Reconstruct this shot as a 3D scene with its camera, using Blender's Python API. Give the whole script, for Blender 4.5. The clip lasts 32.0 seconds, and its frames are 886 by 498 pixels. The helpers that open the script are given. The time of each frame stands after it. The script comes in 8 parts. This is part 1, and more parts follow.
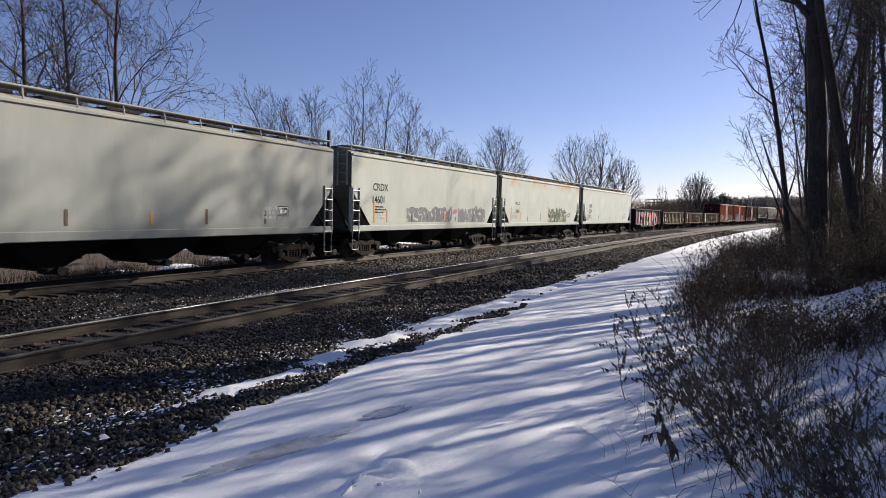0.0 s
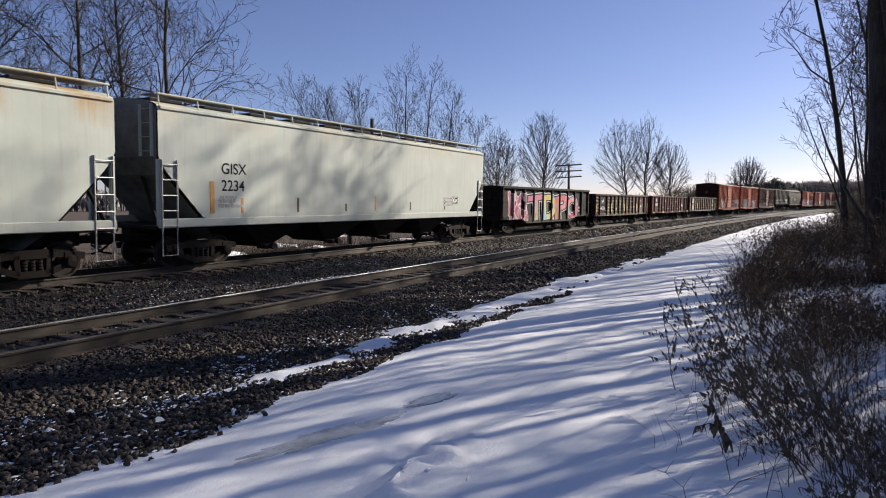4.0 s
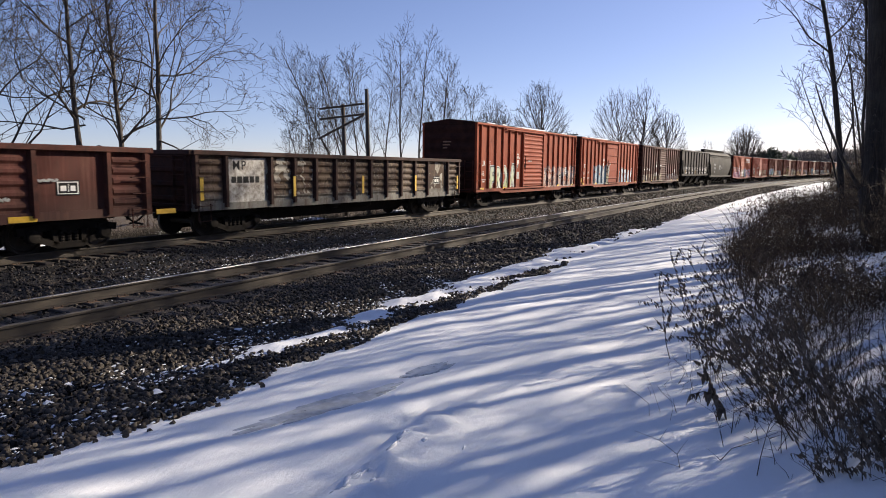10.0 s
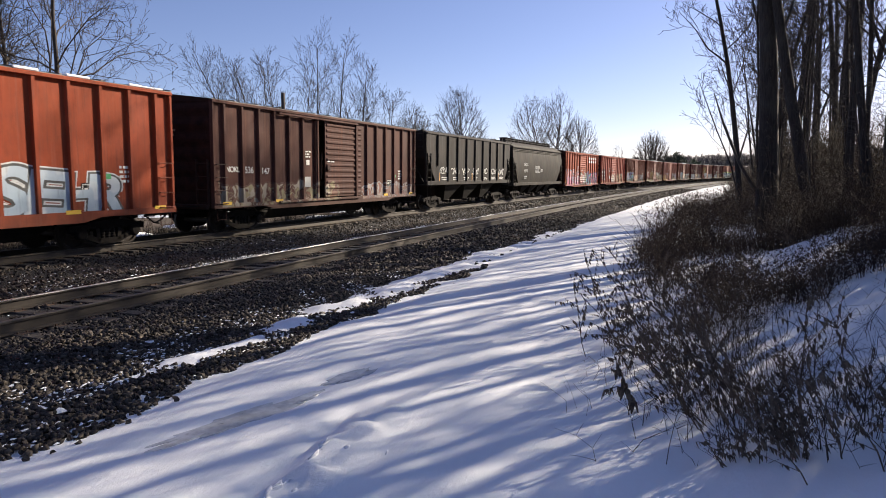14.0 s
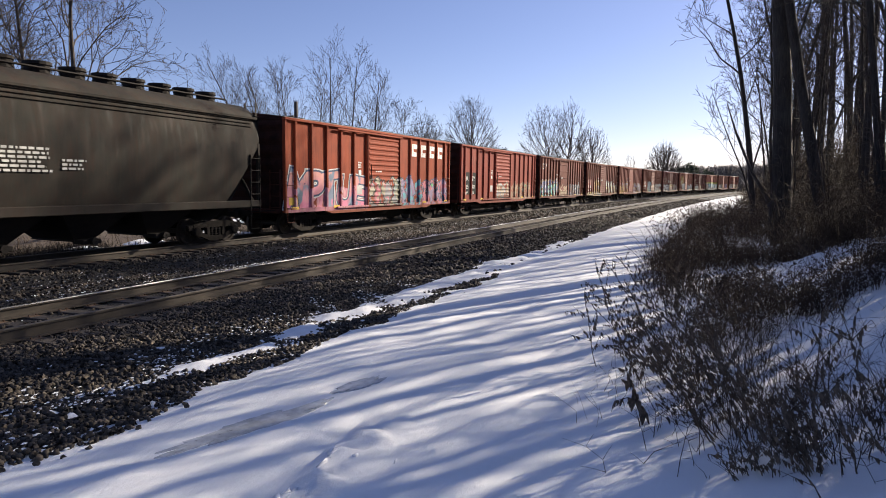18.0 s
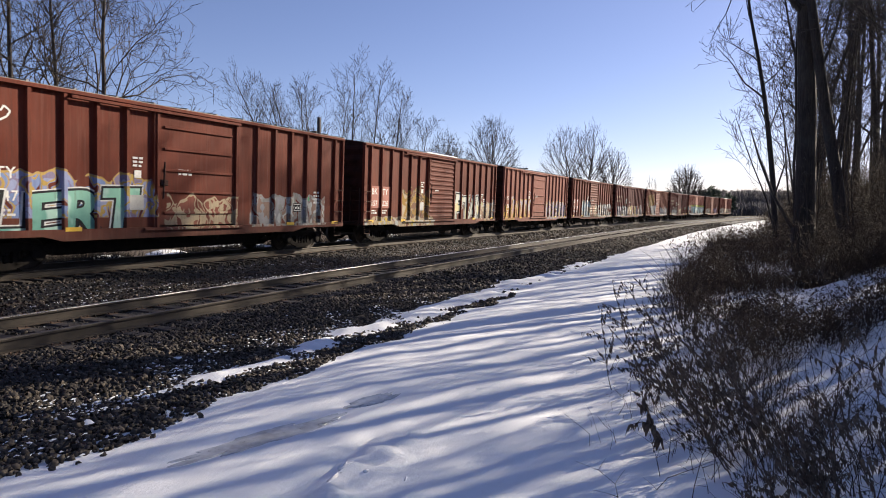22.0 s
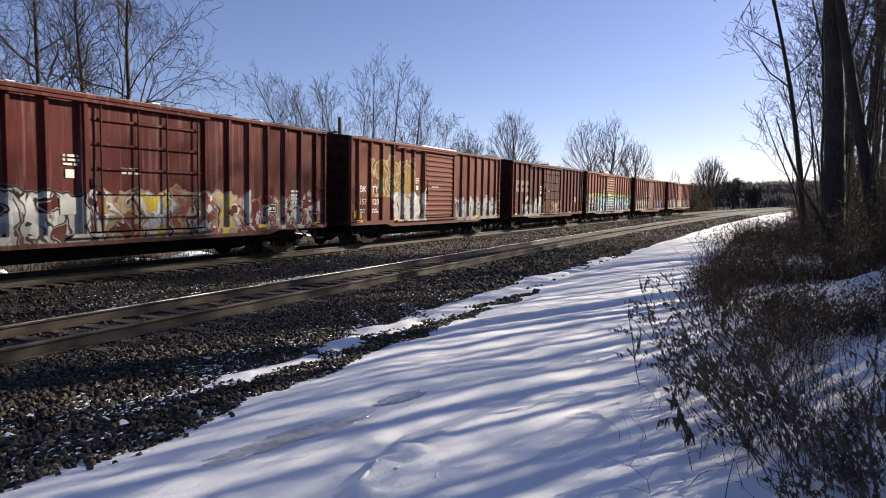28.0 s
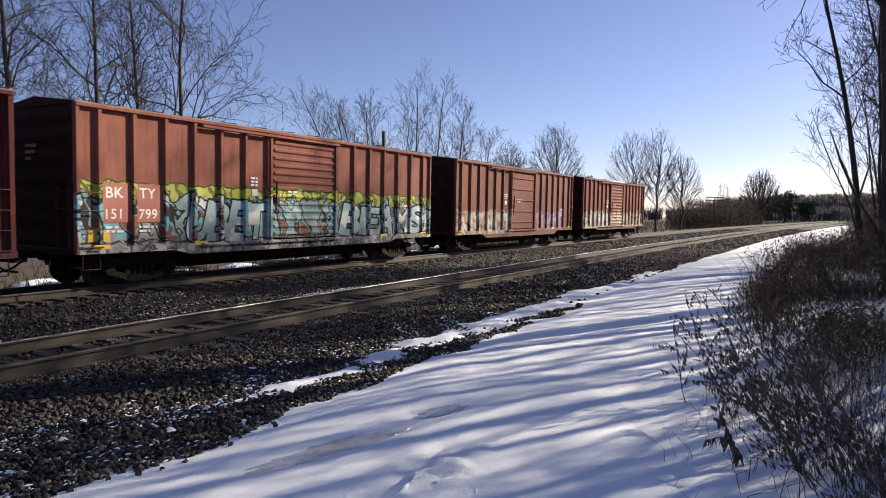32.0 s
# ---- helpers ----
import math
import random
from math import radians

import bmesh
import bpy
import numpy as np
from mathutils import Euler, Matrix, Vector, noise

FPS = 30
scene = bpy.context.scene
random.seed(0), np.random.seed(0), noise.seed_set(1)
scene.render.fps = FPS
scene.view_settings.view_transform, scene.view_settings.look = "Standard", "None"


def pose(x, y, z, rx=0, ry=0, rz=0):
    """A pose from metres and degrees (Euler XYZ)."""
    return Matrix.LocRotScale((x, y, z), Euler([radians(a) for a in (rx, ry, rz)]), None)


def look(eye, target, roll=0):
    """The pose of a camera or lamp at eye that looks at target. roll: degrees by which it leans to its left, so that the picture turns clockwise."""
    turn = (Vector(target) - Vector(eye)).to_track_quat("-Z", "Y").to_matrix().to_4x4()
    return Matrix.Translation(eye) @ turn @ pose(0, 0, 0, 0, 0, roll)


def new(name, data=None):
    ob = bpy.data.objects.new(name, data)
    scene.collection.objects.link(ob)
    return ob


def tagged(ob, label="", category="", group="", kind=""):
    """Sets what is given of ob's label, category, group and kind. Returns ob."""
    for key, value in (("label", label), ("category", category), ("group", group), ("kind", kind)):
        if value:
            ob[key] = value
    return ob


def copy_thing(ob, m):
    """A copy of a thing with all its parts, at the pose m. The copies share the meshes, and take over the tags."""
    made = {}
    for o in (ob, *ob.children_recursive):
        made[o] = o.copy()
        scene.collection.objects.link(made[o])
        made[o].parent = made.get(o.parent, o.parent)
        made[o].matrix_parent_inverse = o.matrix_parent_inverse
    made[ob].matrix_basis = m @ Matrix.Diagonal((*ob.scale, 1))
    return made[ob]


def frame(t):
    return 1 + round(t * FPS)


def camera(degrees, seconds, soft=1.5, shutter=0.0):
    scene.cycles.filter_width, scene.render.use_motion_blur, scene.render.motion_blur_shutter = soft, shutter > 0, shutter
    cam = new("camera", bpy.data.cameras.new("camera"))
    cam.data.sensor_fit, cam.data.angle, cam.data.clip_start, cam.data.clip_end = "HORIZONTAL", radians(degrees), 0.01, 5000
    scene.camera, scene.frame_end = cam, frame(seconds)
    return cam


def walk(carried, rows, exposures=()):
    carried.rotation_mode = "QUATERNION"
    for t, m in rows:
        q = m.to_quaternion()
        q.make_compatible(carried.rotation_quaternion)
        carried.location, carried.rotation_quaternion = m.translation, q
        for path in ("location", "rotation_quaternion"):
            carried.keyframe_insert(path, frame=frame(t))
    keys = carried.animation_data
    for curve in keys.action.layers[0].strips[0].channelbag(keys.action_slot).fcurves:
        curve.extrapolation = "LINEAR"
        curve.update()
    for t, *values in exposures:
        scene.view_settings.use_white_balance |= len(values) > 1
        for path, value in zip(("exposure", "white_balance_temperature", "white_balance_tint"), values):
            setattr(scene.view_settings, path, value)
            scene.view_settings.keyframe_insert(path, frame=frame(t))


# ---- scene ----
# ---- camera and its path ----
cam = camera(67.5, 32.0, soft=0.95, shutter=0.08)
PATH = [
    (0, 0.009, -0.018, 1.716, 87.22, -0.23, 25.14),
    (0.5, 0.002, -0.018, 1.715, 87.58, -0.24, 25.52),
    (1, 0.006, -0.031, 1.720, 87.85, -0.06, 26.12),
    (1.5, 0.014, -0.019, 1.715, 88.10, 0.25, 26.51),
    (2, 0.010, -0.007, 1.715, 88.32, 0.55, 26.88),
    (2.5, 0.009, -0.000, 1.707, 88.79, 0.74, 26.52),
    (3, 0.004, -0.005, 1.706, 88.22, 0.23, 26.01),
    (3.5, -0.002, -0.005, 1.718, 87.90, 0.18, 25.60),
    (4, -0.031, -0.004, 1.712, 86.13, 0.12, 28.81),
    (4.5, -0.054, -0.017, 1.709, 84.68, -0.14, 31.76),
    (6.5, -0.034, -0.020, 1.711, 85.21, -0.03, 28.57),
    (7, -0.032, 0.006, 1.707, 85.32, -0.27, 27.97),
    (7.5, -0.034, 0.014, 1.706, 85.34, -0.76, 27.57),
    (8, -0.035, 0.021, 1.709, 85.27, -0.57, 27.38),
    (8.5, -0.039, 0.020, 1.711, 84.98, -0.65, 27.91),
    (9, -0.045, 0.022, 1.709, 84.26, -0.32, 29.07),
    (9.5, -0.039, 0.015, 1.707, 83.85, 0.23, 29.03),
    (10, -0.036, 0.015, 1.708, 83.65, 0.42, 28.45),
    (10.5, -0.030, -0.005, 1.705, 83.69, 0.86, 27.67),
    (11, -0.035, 0.006, 1.706, 83.59, 0.76, 26.21),
    (11.5, -0.038, 0.013, 1.703, 83.60, 0.47, 25.90),
    (12, -0.031, 0.016, 1.702, 83.40, 0.44, 25.22),
    (12.5, -0.025, 0.002, 1.707, 83.79, 0.24, 23.95),
    (13, -0.020, -0.000, 1.712, 83.84, 0.69, 22.86),
    (13.5, -0.012, 0.002, 1.713, 83.87, 0.98, 22.26),
    (14, -0.014, -0.002, 1.712, 83.98, 0.67, 21.60),
    (14.5, -0.016, -0.002, 1.709, 84.01, 0.54, 21.10),
    (16.5, -0.026, 0.008, 1.706, 84.55, 0.37, 23.09),
    (17, -0.023, 0.008, 1.708, 84.39, 0.71, 23.21),
    (17.5, -0.019, 0.016, 1.706, 84.25, 0.35, 23.26),
    (18, -0.011, 0.005, 1.707, 84.77, 0.35, 22.58),
    (18.5, -0.012, -0.016, 1.708, 85.13, -0.10, 22.19),
    (19, -0.006, -0.015, 1.706, 85.29, -0.53, 22.27),
    (19.5, 0.004, -0.030, 1.711, 85.55, -0.52, 22.35),
    (20, 0.005, -0.029, 1.704, 85.65, -1.06, 22.45),
    (20.5, 0.005, -0.027, 1.706, 85.54, -1.20, 22.28),
    (21, 0.008, -0.012, 1.708, 85.64, -1.09, 22.56),
    (21.5, 0.012, 0.000, 1.708, 85.80, -1.05, 23.55),
    (22, 0.010, -0.005, 1.708, 86.29, -0.96, 24.28),
    (22.5, 0.005, -0.003, 1.712, 86.67, -0.88, 24.69),
    (23, 0.000, 0.000, 1.713, 87.06, -0.39, 24.89),
    (23.5, 0.008, 0.012, 1.708, 87.50, -0.02, 25.38),
    (24, 0.012, 0.021, 1.709, 87.93, 0.32, 25.54),
    (24.5, 0.015, 0.023, 1.702, 88.05, -0.25, 25.67),
    (25, 0.012, 0.004, 1.706, 87.75, -0.95, 25.50),
    (25.5, 0.010, 0.018, 1.703, 87.81, -1.08, 24.94),
    (27.5, -0.019, -0.006, 1.704, 86.38, -0.15, 25.31),
    (28, -0.016, -0.028, 1.711, 86.05, 0.13, 26.09),
    (28.5, -0.022, -0.010, 1.709, 86.16, 0.32, 26.15),
    (29, -0.026, -0.008, 1.709, 86.27, 0.17, 25.90),
    (29.5, -0.031, -0.017, 1.713, 86.27, -0.52, 26.08),
    (30, -0.023, -0.015, 1.710, 86.25, -0.75, 26.28),
    (30.5, -0.023, -0.013, 1.710, 86.26, -0.63, 27.46),
    (31, -0.014, -0.031, 1.713, 86.42, -0.62, 28.78),
    (31.5, -0.010, -0.017, 1.713, 86.89, -0.31, 28.99),
    (32, -0.003, -0.028, 1.715, 87.17, 0.03, 29.77),
]
walk(cam, [(t, pose(*m)) for t, *m in PATH], exposures=((0.0, 0.65, 6720, 11), (4.0, 0.61, 6720, 11), (7.0, 0.80, 6900, 11), (17.0, 0.94, 7120, 11), (24.0, 0.91, 7100, 11), (32.0, 0.89, 7070, 11)))

# ---- sky, sun, exposure ----
SUN_AZ = radians(29.0)      # clockwise from +y
SUN_EL = radians(23.5)
world = bpy.data.worlds.new("winter_sky")
scene.world = world
world.use_nodes = True
wn = world.node_tree.nodes
wl = world.node_tree.links
wn.clear()
sky = wn.new("ShaderNodeTexSky")
sky.sky_type = "NISHITA"
sky.sun_disc = False
sky.sun_elevation = SUN_EL
sky.sun_rotation = SUN_AZ
sky.altitude = 120
sky.air_density = 0.8
sky.dust_density = 0.25
sky.ozone_density = 4.0
wb = wn.new("ShaderNodeBackground")
wb.inputs["Strength"].default_value = 0.077
wo = wn.new("ShaderNodeOutputWorld")
tone = wn.new("ShaderNodeMix")
tone.data_type = "RGBA"
tone.blend_type = "MULTIPLY"
tone.inputs[0].default_value = 1.0
tone.inputs[7].default_value = (1.10, 0.92, 1.02, 1)
wl.new(sky.outputs[0], tone.inputs[6])
wl.new(tone.outputs[2], wb.inputs["Color"])
wl.new(wb.outputs[0], wo.inputs["Surface"])
sun_data = bpy.data.lights.new("sun", "SUN")
sun_data.energy = 5.0
sun_data.angle = radians(0.5)
sun_data.color = (1.0, 0.93, 0.82)
sun = new("sun", sun_data)
sun.matrix_world = look((Vector((math.sin(SUN_AZ) * math.cos(SUN_EL), math.cos(SUN_AZ) * math.cos(SUN_EL), math.sin(SUN_EL))) * 60), (0, 0, 0))

# ---- the line of the tracks ----
BEND, BEND_FROM = 0.000884, 7.74
TRAIN_X, NEAR_X = -16.19, -8.93
SPEED = 11.53


def bend(y):
    d = max(0.0, y - BEND_FROM)
    return BEND * d * d / 2


def rise(y):
    y = min(max(y, 0.0), 260.0)
    return -0.00025 * y + 0.0000175 * y * y / 2


def on_line(x, s):
    """The point x metres right of the origin line, s metres along it, and the heading there."""
    d = max(0.0, s - BEND_FROM)
    y = s - BEND * BEND * d ** 3 / 6
    a = BEND * d
    return x + bend(y), y - a * x * 0, rise(y), -math.atan(a)


# ---- mesh making ----
class Shape:
    """Collects vertices and faces of one mesh."""

    def __init__(self):
        self.v, self.f, self.m = [], [], []

    def add(self, verts, faces, mi=0):
        n = len(self.v)
        self.v.extend(verts)
        self.f.extend([tuple(i + n for i in f) for f in faces])
        self.m.extend([mi] * len(faces))
        return self

    def box(self, x0, x1, y0, y1, z0, z1, mi=0):
        v = [(x, y, z) for z in (z0, z1) for y in (y0, y1) for x in (x0, x1)]
        return self.add(v, [(0, 2, 3, 1), (4, 5, 7, 6), (0, 1, 5, 4), (2, 6, 7, 3), (0, 4, 6, 2), (1, 3, 7, 5)], mi)

    def cbox(self, x0, x1, y0, y1, z0, z1, c=0.01, mi=0):
        """A box with all its edges chamfered."""
        c = min(c, (x1 - x0) / 3, (y1 - y0) / 3, (z1 - z0) / 3)
        xs, ys, zs = (x0, x1), (y0, y1), (z0, z1)
        v, at = [], {}
        for i in (0, 1):
            for j in (0, 1):
                for k in (0, 1):
                    sx, sy, sz = (1 - 2 * i) * c, (1 - 2 * j) * c, (1 - 2 * k) * c
                    for a, d in enumerate(((0, sy, sz), (sx, 0, sz), (sx, sy, 0))):
                        at[i, j, k, a] = len(v)
                        v.append((xs[i] + d[0], ys[j] + d[1], zs[k] + d[2]))
        f = []
        for s in (0, 1):
            q = [at[s, 0, 0, 0], at[s, 1, 0, 0], at[s, 1, 1, 0], at[s, 0, 1, 0]]
            f.append(q if s else q[::-1])
            q = [at[0, s, 0, 1], at[0, s, 1, 1], at[1, s, 1, 1], at[1, s, 0, 1]]
            f.append(q if s else q[::-1])
            q = [at[0, 0, s, 2], at[1, 0, s, 2], at[1, 1, s, 2], at[0, 1, s, 2]]
            f.append(q if s else q[::-1])
        for j in (0, 1):
            for k in (0, 1):
                f.append([at[0, j, k, 1], at[1, j, k, 1], at[1, j, k, 2], at[0, j, k, 2]])
                f.append([at[j, 0, k, 0], at[j, 1, k, 0], at[j, 1, k, 2], at[j, 0, k, 2]])
                f.append([at[j, k, 0, 0], at[j, k, 1, 0], at[j, k, 1, 1], at[j, k, 0, 1]])
        for i in (0, 1):
            for j in (0, 1):
                for k in (0, 1):
                    f.append([at[i, j, k, 0], at[i, j, k, 1], at[i, j, k, 2]])
        return self.add(v, f, mi)

    def extrude(self, outline, axis, a, b, mi=0):
        """A closed outline of 2D points drawn out along an axis from a to b."""
        n = len(outline)
        put = {"x": lambda p, t: (t, p[0], p[1]), "y": lambda p, t: (p[0], t, p[1]), "z": lambda p, t: (p[0], p[1], t)}[axis]
        v = [put(p, a) for p in outline] + [put(p, b) for p in outline]
        f = [(i, (i + 1) % n, n + (i + 1) % n, n + i) for i in range(n)]
        f += [tuple(range(n))[::-1], tuple(range(n, 2 * n))]
        return self.add(v, f, mi)

    def sheet(self, rows, mi=0, closed=False):
        """A skin over rows of points, all of the same count."""
        n = len(rows[0])
        v = [p for r in rows for p in r]
        f = []
        for i in range(len(rows) - 1):
            for j in range(n if closed else n - 1):
                k = (j + 1) % n
                f.append((i * n + j, i * n + k, (i + 1) * n + k, (i + 1) * n + j))
        return self.add(v, f, mi)

    def tube(self, points, radii, sides=6, mi=0, cap=True):
        rows = []
        pts = [Vector(p) for p in points]
        if not hasattr(radii, "__len__"):
            radii = [radii] * len(pts)
        up = Vector((0.31, 0.17, 0.93))
        for i, p in enumerate(pts):
            d = (pts[min(i + 1, len(pts) - 1)] - pts[max(i - 1, 0)]).normalized()
            a = d.cross(up)
            if a.length < 0.05:
                a = d.cross(Vector((1, 0, 0)))
            a.normalize()
            b = d.cross(a)
            rows.append([tuple(p + (a * math.cos(t) + b * math.sin(t)) * radii[i]) for t in [2 * math.pi * k / sides for k in range(sides)]])
        self.sheet(rows, mi, closed=True)
        if cap:
            n = len(self.v)
            self.f.append(tuple(range(n - sides, n)))
            self.f.append(tuple(range(n - sides * len(pts), n - sides * (len(pts) - 1)))[::-1])
            self.m.extend([mi, mi])
        return self

    def disc(self, profile, sides=20, mi=0, centre=(0, 0, 0), axis="x"):
        """A turned form: a profile of (along, radius) round the axis."""
        rows = []
        for t, r in profile:
            row = []
            for k in range(sides):
                a = 2 * math.pi * k / sides
                c, s = r * math.cos(a), r * math.sin(a)
                p = {"x": (t, c, s), "y": (c, t, s), "z": (c, s, t)}[axis]
                row.append((p[0] + centre[0], p[1] + centre[1], p[2] + centre[2]))
            rows.append(row)
        return self.sheet(rows, mi, closed=True)

    def moved(self, dx, dy, dz):
        self.v = [(x + dx, y + dy, z + dz) for x, y, z in self.v]
        return self

    def mesh(self, name, mats, smooth=False):
        me = bpy.data.meshes.new(name)
        me.from_pydata(self.v, [], self.f)
        for m in mats if isinstance(mats, (list, tuple)) else [mats]:
            me.materials.append(m)
        if any(self.m):
            me.polygons.foreach_set("material_index", self.m)
        if smooth:
            me.polygons.foreach_set("use_smooth", [True] * len(me.polygons))
        me.update()
        return me


def part(name, shape, material, parent=None, label="", smooth=False, at=None):
    me = shape if isinstance(shape, bpy.types.Mesh) else shape.mesh(name, material, smooth)
    ob = new(name, me)
    if parent is not None:
        ob.parent = parent
    if at is not None:
        ob.matrix_basis = at
    if label:
        tagged(ob, label)
    return ob


def thing(name, label, category, group="", kind="", at=None):
    ob = new(name)
    ob.empty_display_size = 0.3
    tagged(ob, label, category, group, kind)
    if at is not None:
        ob.matrix_basis = at
    return ob


def tubes(name, P, R, mat, sides=3):
    """One mesh of many thin tubes: P is (count, points, 3), R is (count, points)."""
    N, K, _ = P.shape
    D = np.empty_like(P)
    D[:, 1:-1] = P[:, 2:] - P[:, :-2]
    D[:, 0] = P[:, 1] - P[:, 0]
    D[:, -1] = P[:, -1] - P[:, -2]
    D /= np.linalg.norm(D, axis=2, keepdims=True) + 1e-9
    A = np.cross(D, np.array([0.31, 0.87, 0.38]))
    A /= np.linalg.norm(A, axis=2, keepdims=True) + 1e-9
    B = np.cross(D, A)
    ang = np.arange(sides) * 2 * np.pi / sides
    V = P[:, :, None] + R[:, :, None, None] * (A[:, :, None] * np.cos(ang)[None, None, :, None] + B[:, :, None] * np.sin(ang)[None, None, :, None])
    n, k, s = np.meshgrid(np.arange(N), np.arange(K - 1), np.arange(sides), indexing="ij")
    t = (s + 1) % sides
    base = n * K * sides
    F = np.stack([base + k * sides + s, base + k * sides + t, base + (k + 1) * sides + t, base + (k + 1) * sides + s], -1).reshape(-1, 4)
    return raw_mesh(name, V.reshape(-1, 3), F, mat)


def raw_mesh(name, V, F, mat):
    """A mesh straight from arrays of vertices and of faces that all have the same count of corners."""
    me = bpy.data.meshes.new(name)
    c = F.shape[1]
    me.vertices.add(len(V))
    me.vertices.foreach_set("co", np.ascontiguousarray(V, dtype=np.float32).ravel())
    me.loops.add(F.size)
    me.loops.foreach_set("vertex_index", np.ascontiguousarray(F, dtype=np.int32).ravel())
    me.polygons.add(len(F))
    me.polygons.foreach_set("loop_start", np.arange(0, F.size, c, dtype=np.int32))
    me.update(calc_edges=True)
    me.materials.append(mat)
    return me


def fbm(x, y, z=0.0, octaves=3):
    return noise.fractal(Vector((x, y, z)), 0.9, 2.1, octaves, noise_basis="PERLIN_ORIGINAL")


def ramp(x, a, b):
    t = min(max((x - a) / (b - a), 0.0), 1.0)
    return t * t * (3 - 2 * t)


# ---- materials ----
class Nodes:
    """A small wrapper round a material's node tree."""

    def __init__(self, name):
        self.mat = bpy.data.materials.new(name)
        self.mat.use_nodes = True
        self.t = self.mat.node_tree
        self.b = self.t.nodes["Principled BSDF"]
        self.out = self.t.nodes["Material Output"]
        self.co = self.t.nodes.new("ShaderNodeTexCoord")

    def node(self, kind, **ins):
        n = self.t.nodes.new("ShaderNode" + kind)
        for k, v in ins.items():
            self.put(n, k, v)
        return n

    def put(self, n, k, v):
        key = int(k[1:]) if k[0] == "i" and k[1:].isdigit() else k.replace("_", " ")
        s = n.inputs[key]
        if isinstance(v, bpy.types.NodeSocket):
            self.t.links.new(v, s)
        elif isinstance(v, (tuple, list)) and len(v) == 3 and s.type == "RGBA":
            s.default_value = (*v, 1)
        else:
            s.default_value = v

    def coord(self, scale=(1, 1, 1), which="Object", loc=(0, 0, 0)):
        m = self.node("Mapping", Vector=self.co.outputs[which])
        m.inputs["Scale"].default_value = scale
        m.inputs["Location"].default_value = loc
        return m.outputs[0]

    def noise(self, vec, scale, detail=4.0, rough=0.55, distort=0.0, col=False):
        n = self.node("TexNoise", Vector=vec, Scale=scale, Detail=detail, Roughness=rough, Distortion=distort)
        return n.outputs["Color" if col else "Fac"]

    def step(self, fac, a, b, lo=0.0, hi=1.0):
        n = self.node("MapRange", Value=fac, From_Min=a, From_Max=b, To_Min=lo, To_Max=hi)
        return n.outputs[0]

    def math(self, op, a, b=0.0, clamp=False):
        n = self.node("Math", i0=a, i1=b)
        n.operation = op
        n.use_clamp = clamp
        return n.outputs[0]

    def mix(self, fac, a, b, mode="MIX"):
        n = self.t.nodes.new("ShaderNodeMix")
        n.data_type = "RGBA"
        n.blend_type = mode
        for i, v in ((0, fac), (6, a), (7, b)):
            s = n.inputs[i]
            if isinstance(v, bpy.types.NodeSocket):
                self.t.links.new(v, s)
            elif i == 0:
                s.default_value = v
            else:
                s.default_value = (*v, 1)
        return n.outputs[2]

    def random(self):
        return self.node("ObjectInfo").outputs["Random"]

    def bump(self, height, strength=0.3, dist=0.01):
        return self.node("Bump", Height=height, Strength=strength, Distance=dist).outputs[0]

    def done(self, color, rough=0.7, metal=0.0, normal=None, spec=None):
        self.put(self.b, "Base Color", color)
        self.put(self.b, "Roughness", rough)
        self.put(self.b, "Metallic", metal)
        if normal is not None:
            self.put(self.b, "Normal", normal)
        if spec is not None:
            self.put(self.b, "Specular IOR Level", spec)
        return self.mat


def plain(name, c1, c2, scale=6.0, rough=0.7, metal=0.0, bump=0.2, stretch=(1, 1, 1), spec=None):
    """Two shades mixed by noise at two scales, with fine relief."""
    n = Nodes(name)
    v = n.coord(stretch)
    a = n.noise(v, scale, 5)
    f = n.noise(v, scale * 9, 3)
    m = n.math("ADD", n.math("MULTIPLY", a, 0.7), n.math("MULTIPLY", f, 0.3))
    col = n.mix(n.step(m, 0.35, 0.65), c1, c2)
    nb = n.bump(f, bump, 0.01) if bump else None
    return n.done(col, n.step(a, 0.3, 0.7, rough - 0.08, min(rough + 0.1, 1)), metal, nb, spec)


